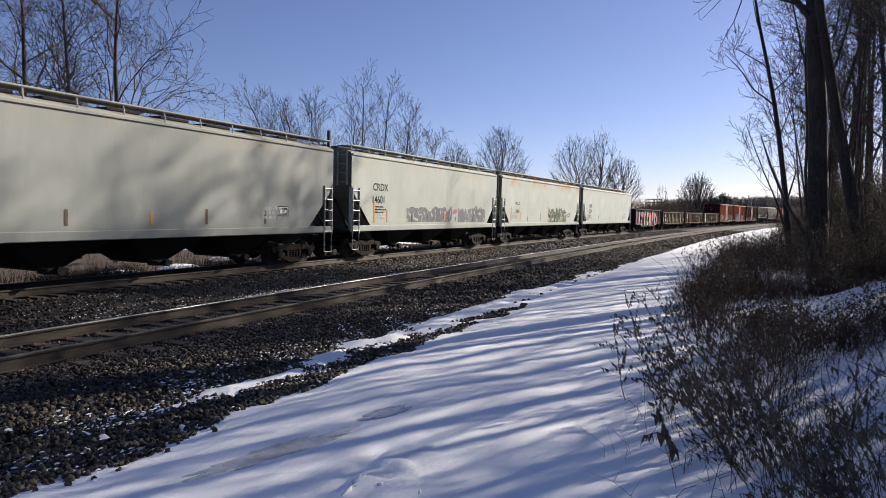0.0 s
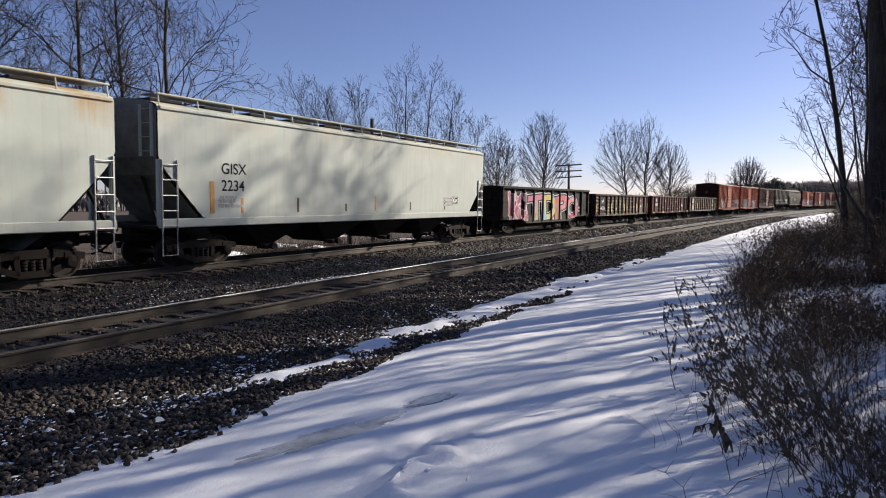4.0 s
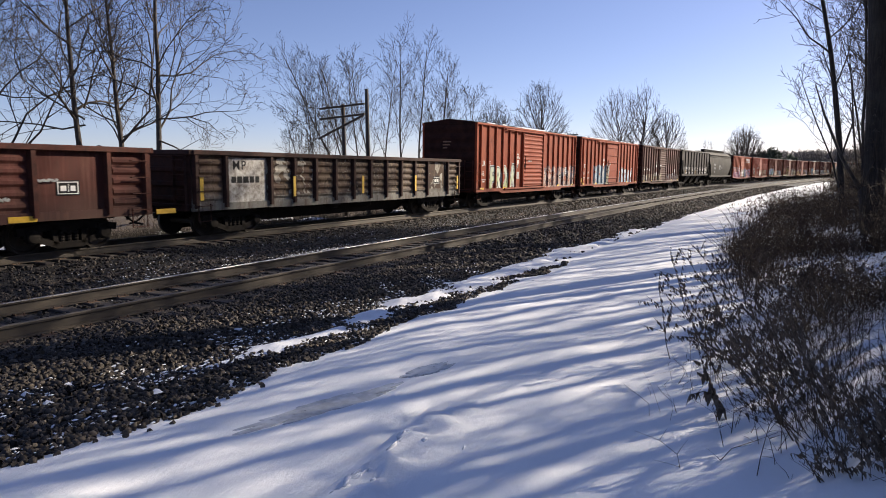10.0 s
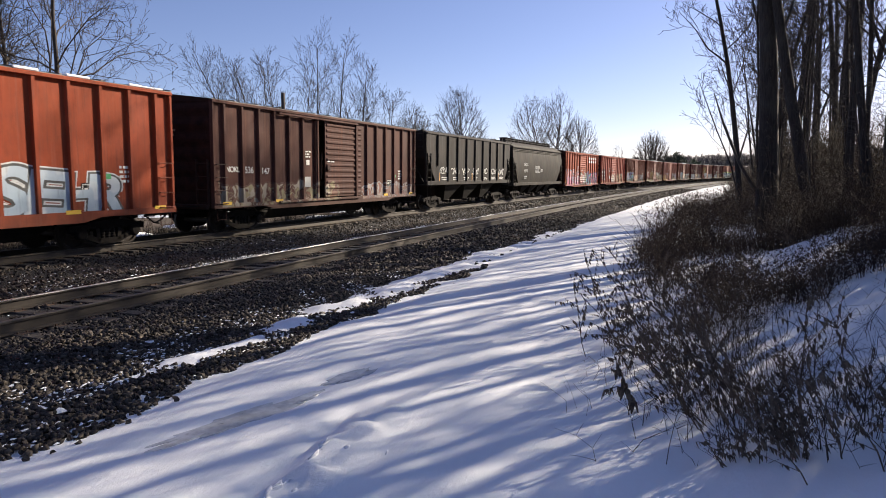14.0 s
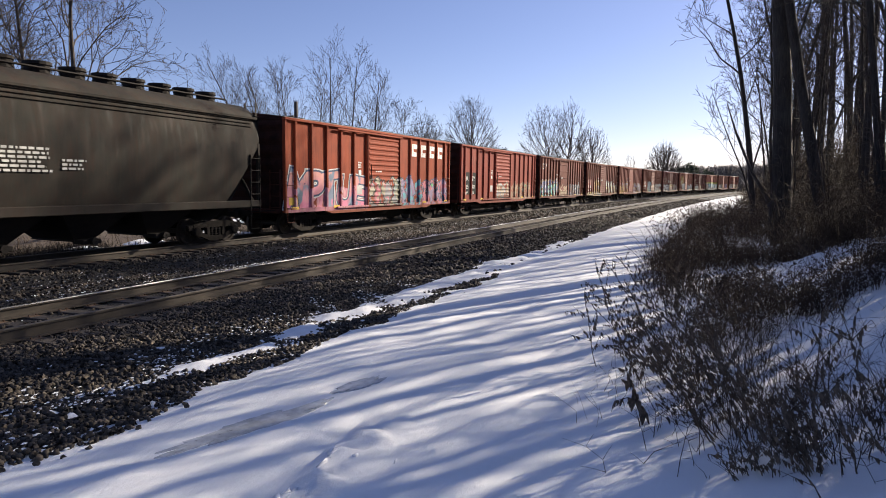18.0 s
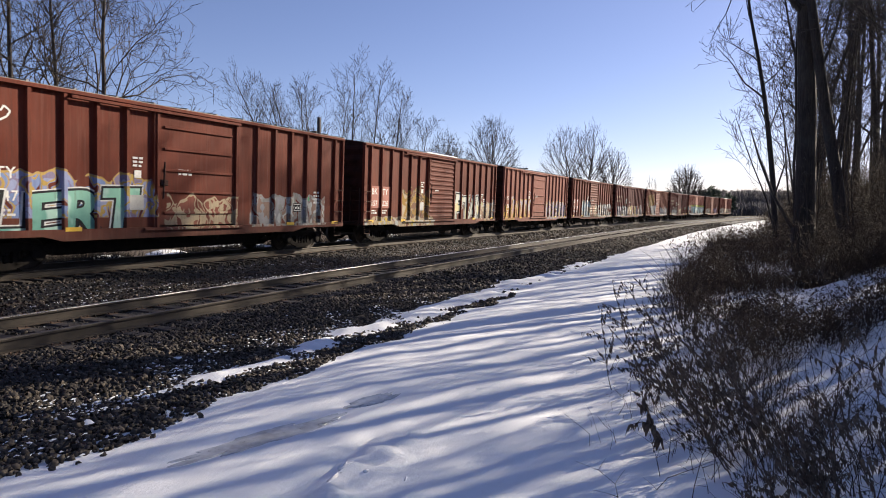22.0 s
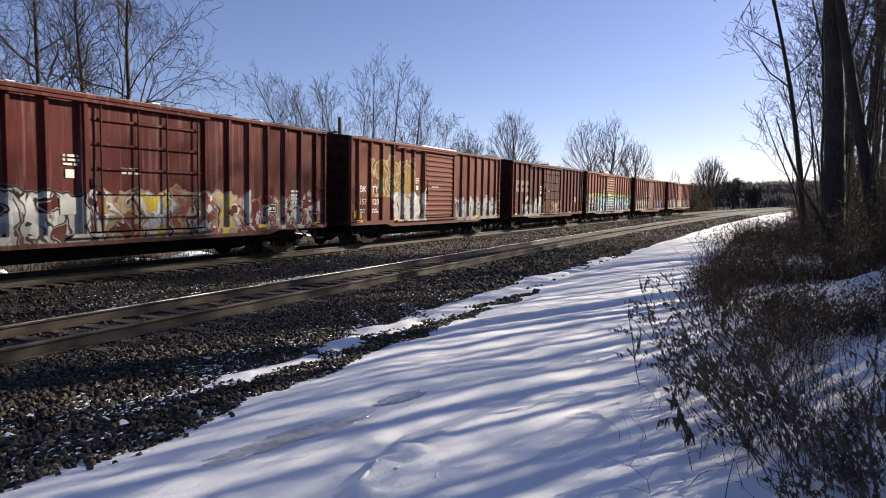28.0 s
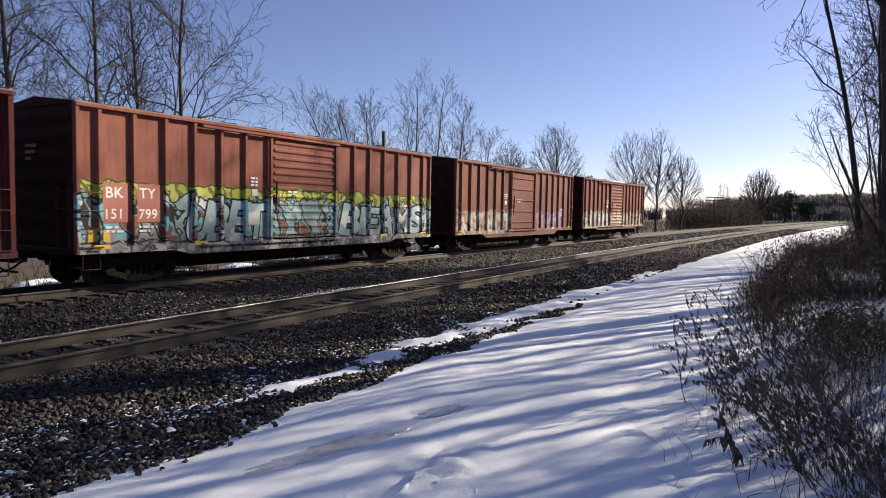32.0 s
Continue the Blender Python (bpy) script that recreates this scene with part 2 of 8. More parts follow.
def paint(name, c1, c2, rust=(0.16, 0.06, 0.03), wear=0.35, rough=0.68, graffiti=(), fade=(0.5, 0.45, 0.42), fading=0.25, top_rust=0.0, band=None, grime=0.34):
    """Old car paint: faded panels, streaks that run down, rust, and sprayed pieces in zones of the side.
    graffiti: rows of (y0, y1, z0, z1, seed, outline, fills); band: (z0, z1, colour) of a grimy or pale strip."""
    n = Nodes(name)
    v = n.coord()
    big = n.noise(n.coord((0.5, 0.5, 0.35)), 1.6, 4)
    run = n.noise(n.coord((5.0, 5.0, 0.22)), 1.5, 5, 0.65)
    fine = n.noise(v, 38, 3)
    col = n.mix(n.step(big, 0.35, 0.68), c1, c2)
    col = n.mix(n.math("MULTIPLY", n.step(run, 0.52, 0.75), fading), col, fade)
    xyz = n.node("SeparateXYZ", Vector=n.co.outputs["Object"])
    y, z = xyz.outputs[1], xyz.outputs[2]
    if band:
        edge = n.math("ADD", z, n.math("MULTIPLY", n.math("SUBTRACT", run, 0.5), 0.5))
        inside = n.math("MULTIPLY", n.step(edge, band[0] - 0.15, band[0] + 0.1), n.step(edge, band[1] + 0.15, band[1] - 0.15))
        col = n.mix(n.math("MULTIPLY", inside, band[3]), col, band[2])
    for y0, y1, z0, z1, seed, outline, fills in graffiti:
        # rows of rounded, leaning letters with outlines, inner strokes and a filled ground
        high = z1 - z0
        pitch = min(max(high * 0.72, 0.45), 1.05)
        w = n.coord((1, 1, 1), loc=(seed, seed * 3.7, seed * 1.3))
        warp = n.math("MULTIPLY", n.math("SUBTRACT", n.noise(w, 1.5, 1.5), 0.5), 1.5)
        a = n.math("DIVIDE", n.math("ADD", n.math("ADD", y, warp), n.math("MULTIPLY", z, 0.16)), pitch)
        cell = n.math("FLOOR", a)
        p = n.math("SUBTRACT", a, cell)
        pick = n.t.nodes.new("ShaderNodeTexWhiteNoise")
        pick.noise_dimensions = "1D"
        n.put(pick, "W", n.math("ADD", cell, seed))
        rnd = pick.outputs["Value"]
        zz = n.math("DIVIDE", n.math("SUBTRACT", z, z0), high)
        wave = n.math("MULTIPLY", n.math("SINE", n.math("ADD", n.math("MULTIPLY", zz, n.math("ADD", 6.0, n.math("MULTIPLY", rnd, 8.0))), n.math("MULTIPLY", rnd, 40.0))), 0.10)
        d = n.math("ABSOLUTE", n.math("SUBTRACT", p, 0.5))
        body = n.math("SUBTRACT", n.math("ADD", 0.36, wave), d)
        hole = n.math("SUBTRACT", n.math("ABSOLUTE", n.math("SUBTRACT", n.noise(w, 3.4, 1.0, 0.4), 0.5)), 0.035)
        rampn = n.node("ValToRGB", Fac=n.math("FRACT", n.math("ADD", rnd, n.math("MULTIPLY", n.step(n.noise(w, 2.6, 1), 0.5, 0.53), 0.37))))
        el = rampn.color_ramp
        el.interpolation = "CONSTANT"
        for i, c in enumerate(fills):
            e = el.elements[i] if i < 2 else el.elements.new(i / len(fills))
            e.position = i / len(fills)
            e.color = (*c, 1)
        ground = n.mix(n.step(n.noise(w, 2.0, 2), 0.47, 0.5), fills[-1], fills[0])
        letter = n.mix(n.math("MAXIMUM", n.step(hole, 0.0, 0.012), n.step(n.noise(w, 0.9, 1), 0.53, 0.5)), n.mix(n.step(rnd, 0.55, 0.56), outline, fills[-1]), rampn.outputs[0])
        piece = n.mix(n.step(body, 0.0, 0.012), ground, letter)
        piece = n.mix(n.step(n.math("ABSOLUTE", body), 0.055, 0.04), piece, outline)
        rim = n.math("MULTIPLY", n.math("SUBTRACT", n.noise(n.coord((0.0, 1.7, 0.35), loc=(0, seed, 0)), 1.0, 1.5), 0.5), 0.9 * min(high, 1.0))
        bumps = n.math("MULTIPLY", n.math("ABSOLUTE", n.math("SINE", n.math("MULTIPLY", y, 3.1))), 0.16 * min(high, 1.0))
        zt = n.math("SUBTRACT", n.math("ADD", z, rim), bumps)
        m = n.math("MULTIPLY", n.step(z, z0, z0 + 0.03), n.step(zt, z1 + 0.02, z1))
        yy = n.math("ADD", y, rim)
        m = n.math("MULTIPLY", m, n.math("MULTIPLY", n.step(yy, y0, y0 + 0.04), n.step(yy, y1 + 0.04, y1)))
        edge = n.math("MULTIPLY", m, n.step(zt, z1 - 0.06, z1 - 0.03))
        piece = n.mix(edge, piece, outline)
        m = n.math("MULTIPLY", m, n.math("MAXIMUM", n.step(body, -0.10, -0.08), n.step(n.noise(w, 1.1, 2), 0.60, 0.62)))
        m = n.math("MULTIPLY", m, n.step(fine, 0.2, 0.42, 0.6, 1.0))
        col = n.mix(m, col, piece)
    spots = n.noise(v, 3.1, 6, 0.72)
    mask = n.math("MULTIPLY", n.step(spots, 0.62, 0.74), n.step(run, 0.35, 0.6))
    col = n.mix(n.math("MULTIPLY", mask, wear), col, rust)
    if top_rust:
        t = n.math("MULTIPLY", n.step(n.math("ADD", z, n.math("MULTIPLY", run, -1.2)), 2.95, 3.6), top_rust)
        col = n.mix(n.math("MULTIPLY", t, n.step(big, 0.45, 0.6)), col, (0.42, 0.25, 0.09))
    soot = n.math("MULTIPLY", n.step(n.noise(n.coord((1.0, 1.0, 0.55), loc=(3, 7, 1)), 2.0, 8, 0.74), 0.42, 0.62), n.step(big, 0.25, 0.7, 0.5, 1.0))
    col = n.mix(n.math("MULTIPLY", soot, grime), col, (0.055, 0.024, 0.017))
    drips = n.noise(n.coord((9.0, 9.0, 0.5), loc=(5, 2, 0)), 1.6, 4, 0.7)
    col = n.mix(n.math("MULTIPLY", n.step(drips, 0.52, 0.68), grime * 0.9), col, (0.05, 0.022, 0.016))
    low = n.math("MULTIPLY", n.step(n.math("ADD", z, n.math("MULTIPLY", fine, 0.4)), 1.75, 1.0), 0.4)
    col = n.mix(low, col, (0.07, 0.055, 0.045))
    return n.done(col, n.step(run, 0.3, 0.7, rough - 0.1, rough + 0.2), 0.0, n.bump(n.math("ADD", n.math("MULTIPLY", big, 1.5), n.math("MULTIPLY", fine, 0.15)), 0.25, 0.02), 0.14)


STEEL_DARK = plain("grimy_black_steel", (0.010, 0.009, 0.0085), (0.026, 0.021, 0.018), 5, 0.75, 0.0, 0.3, spec=0.12)
TRUCK_STEEL = plain("dusty_cast_steel", (0.008, 0.007, 0.006), (0.022, 0.017, 0.014), 6, 0.8, 0.0, 0.35, spec=0.12)
WHEEL_STEEL = plain("worn_wheel_steel", (0.022, 0.016, 0.012), (0.055, 0.04, 0.03), 7, 0.6, 0.3, 0.2)
GALV = plain("galvanised_steel", (0.30, 0.30, 0.29), (0.46, 0.46, 0.44), 3, 0.5, 0.5, 0.15)
WHITE_PAINT = plain("white_lettering", (0.62, 0.6, 0.56), (0.78, 0.76, 0.72), 20, 0.6, 0, 0.0)
BLACK_PAINT = plain("black_lettering", (0.010, 0.010, 0.010), (0.022, 0.022, 0.022), 20, 0.7, 0, 0.0, spec=0.1)
YELLOW_PAINT = plain("yellow_reflector", (0.62, 0.36, 0.03), (0.72, 0.45, 0.05), 14, 0.45, 0, 0.0)
GREEN_PAINT = plain("green_placard", (0.05, 0.33, 0.12), (0.08, 0.42, 0.15), 14, 0.5, 0, 0.0)
ORANGE_PAINT = plain("orange_stripe", (0.5, 0.22, 0.04), (0.6, 0.3, 0.06), 14, 0.5, 0, 0.0)
PINK_MARK = plain("red_mark", (0.6, 0.06, 0.05), (0.7, 0.1, 0.08), 14, 0.5, 0, 0.0)
ROOF_MAT = plain("weathered_roof_steel", (0.09, 0.065, 0.052), (0.24, 0.21, 0.19), 1.2, 0.5, 0.3, 0.2)


def rail_material(name, web, head):
    n = Nodes(name)
    v = n.coord((1, 0.25, 1))
    a = n.noise(v, 9, 5)
    return n.done(n.mix(n.step(a, 0.3, 0.7), web, head), 0.7, 0.1, n.bump(n.noise(n.coord(), 60, 3), 0.3, 0.004))


RAIL_WEB = rail_material("rusty_rail_web", (0.04, 0.031, 0.023), (0.08, 0.062, 0.045))


def polished():
    n = Nodes("polished_rail_head")
    a = n.noise(n.coord((6, 0.15, 1)), 4, 4)
    return n.done(n.mix(a, (0.34, 0.33, 0.31), (0.56, 0.55, 0.53)), n.step(a, 0.3, 0.7, 0.2, 0.4), 1.0)


RAIL_HEAD = polished()
TIE_WOOD = plain("creosoted_tie", (0.025, 0.02, 0.016), (0.075, 0.058, 0.047), 4, 0.85, 0, 0.5, (9, 0.8, 9))
TIE_PLATE = plain("rusty_tie_plate", (0.09, 0.05, 0.03), (0.16, 0.1, 0.06), 12, 0.8, 0.1, 0.3)


def ballast_material():
    n = Nodes("dark_ballast")
    v = n.coord(which="UV")
    cells = n.node("TexVoronoi", Vector=v, Scale=17.0, Randomness=1.0)
    gaps = n.node("TexVoronoi", Vector=v, Scale=17.0, Randomness=1.0)
    gaps.feature = "DISTANCE_TO_EDGE"
    shade = n.node("SeparateColor", Color=cells.outputs["Color"])
    col = n.mix(shade.outputs[0], (0.009, 0.007, 0.0052), (0.034, 0.027, 0.02))
    col = n.mix(n.step(shade.outputs[1], 0.85, 0.95, 0, 0.7), col, (0.12, 0.10, 0.083))
    big = n.noise(v, 0.6, 4)
    col = n.mix(n.step(big, 0.4, 0.7, 0, 0.6), col, (0.04, 0.033, 0.03))
    col = n.mix(n.step(gaps.outputs["Distance"], 0.16, 0.02), col, (0.01, 0.009, 0.008))
    h = n.math("ADD", n.math("MINIMUM", gaps.outputs["Distance"], 0.3), n.math("MULTIPLY", n.noise(v, 60, 2), 0.06))
    return n.done(col, 0.8, 0, n.bump(h, 1.0, 0.06))


BALLAST = ballast_material()


def stone_material():
    n = Nodes("crushed_stone")
    r = n.node("NewGeometry").outputs["Random Per Island"]
    f = n.noise(n.coord(), 45, 4)
    col = n.mix(r, (0.016, 0.0115, 0.0078), (0.074, 0.055, 0.036))
    col = n.mix(n.step(r, 0.88, 0.95, 0, 0.8), col, (0.16, 0.125, 0.09))
    col = n.mix(n.step(f, 0.45, 0.75, 0, 0.5), col, (0.09, 0.07, 0.055))
    return n.done(col, 0.75, 0, n.bump(f, 0.4, 0.004))


STONE = stone_material()


def snow_material():
    n = Nodes("crusted_snow")
    v = n.coord()
    big = n.noise(v, 0.9, 4)
    mid = n.noise(n.coord((1.0, 0.45, 1.0)), 6.0, 5, 0.6)
    fine = n.noise(v, 120, 2)
    col = n.mix(n.step(big, 0.35, 0.7), (0.93, 0.925, 0.92), (0.87, 0.875, 0.88))
    col = n.mix(n.step(n.noise(v, 11, 6, 0.7), 0.70, 0.78, 0, 0.5), col, (0.42, 0.38, 0.33))
    crust = n.noise(n.coord((1.0, 0.6, 1.0)), 26.0, 5, 0.7)
    h = n.math("ADD", n.math("MULTIPLY", mid, 0.5), n.math("ADD", n.math("MULTIPLY", crust, 0.30), n.math("MULTIPLY", fine, 0.03)))
    mat = n.done(col, n.step(mid, 0.3, 0.7, 0.7, 0.9), 0, n.bump(h, 0.6, 0.03), 0.2)
    n.b.inputs["Subsurface Weight"].default_value = 0.0
    return mat


SNOW = snow_material()


def ice_material():
    n = Nodes("grey_ice")
    f = n.noise(n.coord(), 14, 5)
    big = n.noise(n.coord(), 3.0, 4)
    return n.done(n.mix(n.step(n.math("ADD", n.math("MULTIPLY", f, 0.5), n.math("MULTIPLY", big, 0.5)), 0.38, 0.6), (0.30, 0.315, 0.33), (0.62, 0.64, 0.66)), n.step(f, 0.3, 0.7, 0.25, 0.6), 0, n.bump(f, 0.35, 0.012))


ICE = ice_material()


def soil_material():
    n = Nodes("dead_grass_and_leaves")
    v = n.coord()
    a = n.noise(v, 1.1, 5)
    b = n.noise(n.coord((1, 1, 0.2)), 16, 6, 0.7)
    col = n.mix(n.step(b, 0.3, 0.7), (0.03, 0.021, 0.015), (0.12, 0.082, 0.052))
    col = n.mix(n.step(a, 0.4, 0.65, 0, 0.6), col, (0.07, 0.045, 0.028))
    return n.done(col, 0.95, 0, n.bump(b, 0.8, 0.06))


SOIL = soil_material()


def bark_material(name, c1, c2):
    n = Nodes(name)
    v = n.coord((7, 7, 1.1))
    a = n.noise(v, 3.2, 6, 0.65, 0.6)
    big = n.noise(n.coord(), 0.7, 3)
    col = n.mix(n.step(a, 0.35, 0.68), c1, c2)
    col = n.mix(n.step(big, 0.5, 0.75, 0, 0.35), col, (0.10, 0.10, 0.088))
    return n.done(col, 0.92, 0, n.bump(a, 0.8, 0.04))


BARK = bark_material("furrowed_bark", (0.014, 0.011, 0.0095), (0.05, 0.04, 0.032))
BARK_GREY = bark_material("grey_bark", (0.032, 0.025, 0.021), (0.095, 0.076, 0.062))
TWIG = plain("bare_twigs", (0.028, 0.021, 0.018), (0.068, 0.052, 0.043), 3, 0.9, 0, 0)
# distance haze is put into this colour: paler and greyer than TWIG
HAZED_TWIG = plain("hazy_grey_bare_woods", (0.085, 0.08, 0.085), (0.15, 0.14, 0.145), 0.8, 0.95, 0, 0, spec=0.1)
NEEDLE = plain("dark_evergreen", (0.03, 0.042, 0.028), (0.06, 0.08, 0.05), 2, 0.9, 0, 0)
STALK = plain("dead_stalks", (0.026, 0.018, 0.013), (0.075, 0.052, 0.035), 9, 0.9, 0, 0, spec=0.15)
STALK_RED = plain("brown_brambles", (0.028, 0.019, 0.015), (0.07, 0.047, 0.034), 5, 0.9, 0, 0, spec=0.15)
WEED_STEM = plain("grey_brown_weed_stems", (0.05, 0.037, 0.028), (0.16, 0.12, 0.086), 9, 0.9, 0, 0, spec=0.15)
DRY_LEAF = plain("withered_leaves", (0.05, 0.035, 0.026), (0.15, 0.105, 0.07), 13, 0.9, 0, 0.2, spec=0.15)
WEED_LEAF = plain("blackened_weed_leaves", (0.055, 0.043, 0.034), (0.20, 0.152, 0.112), 16, 0.9, 0, 0.2, spec=0.15)
# far darker than the straw grass: the train's shade is in this colour
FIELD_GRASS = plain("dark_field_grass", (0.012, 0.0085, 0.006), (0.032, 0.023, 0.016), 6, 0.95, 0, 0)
RAIL_DULL = rail_material("dull_rail_head", (0.09, 0.072, 0.054), (0.15, 0.124, 0.094))
DRY_GRASS = plain("straw_grass", (0.07, 0.047, 0.028), (0.19, 0.13, 0.075), 6, 0.9, 0, 0)
POLE_WOOD = plain("weathered_pole_wood", (0.035, 0.028, 0.023), (0.09, 0.07, 0.058), 5, 0.9, 0, 0.4, (8, 8, 0.6))

# ---- ground ----
PROFILE = ((-900, -1.2), (-60, -0.8), (-27, -0.65), (-22, -0.6), (-19.6, -0.45), (-18.3, -0.24), (-14.2, -0.24), (-13.0, -0.36), (-11.6, -0.30), (-10.9, -0.21),
           (-7.3, -0.21), (-6.7, -0.25), (-5.9, -0.34), (-5.0, -0.31), (-3.2, -0.26), (-1.2, -0.24), (0.0, -0.16), (1.2, 0.08), (2.6, 0.5), (4.5, 0.85), (9, 1.05), (30, 1.4), (900, 3.0))


def ground_z(u, y):
    """The ground's height u metres right of the line's origin, y along it."""
    for (a, za), (b, zb) in zip(PROFILE, PROFILE[1:]):
        if u <= b:
            t = (u - a) / (b - a)
            z = za + (zb - za) * t
            break
    else:
        z = PROFILE[-1][1]
    rough = 0.25 if -18.6 < u < -4.8 else 1.0
    z += rise(y) + (0.03 if u < 0 else 0.05) * rough * fbm(u * 0.45, y * 0.35, 2.0) + (0.006 if u < 0.2 else 0.014) * fbm(u * 2.3, y * 1.9, 5.0)
    if u > 0.4:
        z += 0.22 * ramp(u, 0.4, 3.0) * fbm(u * 0.35, y * 0.3, 9.0)
    return z


def spaced(stops):
    """Positions from rows of (start, step), ending at the last start."""
    out = []
    for (a, st), (b, _) in zip(stops, stops[1:]):
        k = max(1, round((b - a) / st))
        out += [a + (b - a) * i / k for i in range(k)]
    return out + [stops[-1][0]]


def strip(name, us, ys, height, mat, label, category, smooth=True, keep=None):
    me = bpy.data.meshes.new(name)
    verts = [(u + bend(y), y, height(u, y)) for y in ys for u in us]
    n = len(us)
    faces = [(j * n + i, j * n + i + 1, (j + 1) * n + i + 1, (j + 1) * n + i) for j in range(len(ys) - 1) for i in range(n - 1)
             if keep is None or keep(0.5 * (us[i] + us[i + 1]), 0.5 * (ys[j] + ys[j + 1]))]
    me.from_pydata(verts, [], faces)
    uv = me.uv_layers.new(name="plan")
    flat = [(us[v % n], ys[v // n]) for f in faces for v in f]
    uv.data.foreach_set("uv", np.array(flat, dtype=np.float32).ravel())
    me.materials.append(mat)
    me.polygons.foreach_set("use_smooth", [smooth] * len(me.polygons))
    ob = new(name, me)
    return tagged(ob, label, category, kind="structure")


strip("ground", spaced([(-900, 60), (-60, 4), (-22, 1.2), (-4.9, 0.5), (6, 1.2), (30, 12), (900, 0)]),
      spaced([(-120, 8), (-6, 0.7), (30, 2), (110, 8), (420, 80), (1600, 0)]), lambda u, y: ground_z(u, y) - 0.03,
      SOIL, "brown frozen ground with dead grass beside the railway", "ground")
strip("ballast_bed", spaced([(-19.8, 0.3), (-4.6, 0)]), spaced([(-60, 2), (0, 0.3), (40, 1.2), (330, 0)]),
      lambda u, y: ground_z(u, y) - 0.05 * ramp(abs(u + 12.2), 7.0, 7.6) + 0.02 * fbm(u * 5, y * 5, 1), BALLAST, "bed of dark crushed ballast under both tracks", "ballast")


def snow_depth(u, y):
    """How far the snow's skin lies above the ground; below zero the ground shows."""
    edge = 0.32 * fbm(y * 0.42, 3.3, 0, 4) + 0.10 * fbm(y * 2.4, 8.1, u * 1.4, 3)
    e = u + 4.80 + edge - 0.10 * ramp(y, 3, 8) + 0.30 * ramp(y, 13, 17) + 0.25 * ramp(y, 18, 26)
    main = 0.055 * min(max(e / 0.5, -1.2), 1.0)
    # a thin strip of snow lies in the dip between the ballast and its low ridge
    c = u + 5.45 - 0.12 * ramp(y, 10, 16) + 0.22 * fbm(y * 0.5, 7.7, 0, 3)
    dip = 0.048 + 0.035 * ramp(y, 9, 12) * ramp(21 - y, 0, 3) - 0.17 * abs(c) + 0.06 * fbm(u * 2.2, y * 1.6, 4.0, 4) - 0.10 * ramp(y, 24, 28)
    dip -= 0.07 * ramp(6.2 - y, 0.0, 1.8)
    crumbs = -0.032 + 0.075 * fbm(u * 8.5, y * 7.5, 11.0, 3) - 0.16 * ramp(abs(u + 5.6), 0.9, 1.4) - 0.1 * ramp(y, 9, 13)
    bank = ramp(u, 0.2, 1.8)
    patch = 0.035 + 0.13 * fbm(u * 0.55, y * 0.4, 6.0, 4) - 0.03 * ramp(u, 4, 9) - 0.10 * ramp(y, 25, 45)
    d = max(main, dip, crumbs)
    if u > 0.2:
        d = d * (1 - bank) + patch * bank
    if y > 60:
        d -= 0.10 * ramp(u, -1.5, 0.2) * ramp(y, 60, 90)
    return d


ICE_AT = ((-3.55, 4.3, 0.95, 0.2), (-3.25, 5.62, 0.42, 0.15))


def snow_z(u, y):
    d = snow_depth(u, y)
    z = ground_z(u, y) + d
    if d > 0.03 and u < 1:
        # wind ripples, old footprints and a worn wheel rut
        z += 0.009 * fbm(u * 4.1, y * 2.1, 14.0, 4) - 0.006 * ramp(fbm(u * 1.7, y * 1.2, 20.0, 2), 0.28, 0.5)
        z += 0.005 * ramp(fbm(u * 2.3 + 5, y * 1.5, 27.0, 3), 0.16, 0.45) * ramp(u, -3.4, -2.2)
        for iu, iy, ru, ry in ICE_AT:
            a, b = (u - iu) * 0.32 + (y - iy) * 0.95, (u - iu) * 0.95 - (y - iy) * 0.32
            z -= 0.032 * ramp(1.3 - (a / ru) ** 2 - (b / ry) ** 2, 0, 0.8)
        # a lumpy frozen ridge thrown up beside an old rut
        a = u + 2.40 + 0.10 * (y - 3.0)
        if 2.2 < y < 5.2 and abs(a) < 0.5:
            k = ramp(0.34 - abs(a - 0.1), 0, 0.3) * ramp(y, 2.2, 3.0) * ramp(5.2 - y, 0, 0.9)
            z += k * (0.030 + 0.07 * fbm(u * 6.0, y * 5.0, 33.0, 4)) - 0.05 * ramp(0.09 - abs(a + 0.16), 0, 0.07) * ramp(y, 2.2, 3.0) * ramp(5.2 - y, 0, 0.9)
    return z


strip("snow_cover", spaced([(-7.0, 0.055), (-4.0, 0.08), (1.5, 0.16), (7, 0.6), (16, 0)]), spaced([(-9, 0.5), (1.0, 0.075), (14, 0.14), (26, 0.5), (60, 1.6), (150, 0)]),
      snow_z, SNOW, "crusted snow on the trackside path, striped by tree shadows", "snow",
      keep=lambda u, y: snow_depth(u, y) > -0.05)

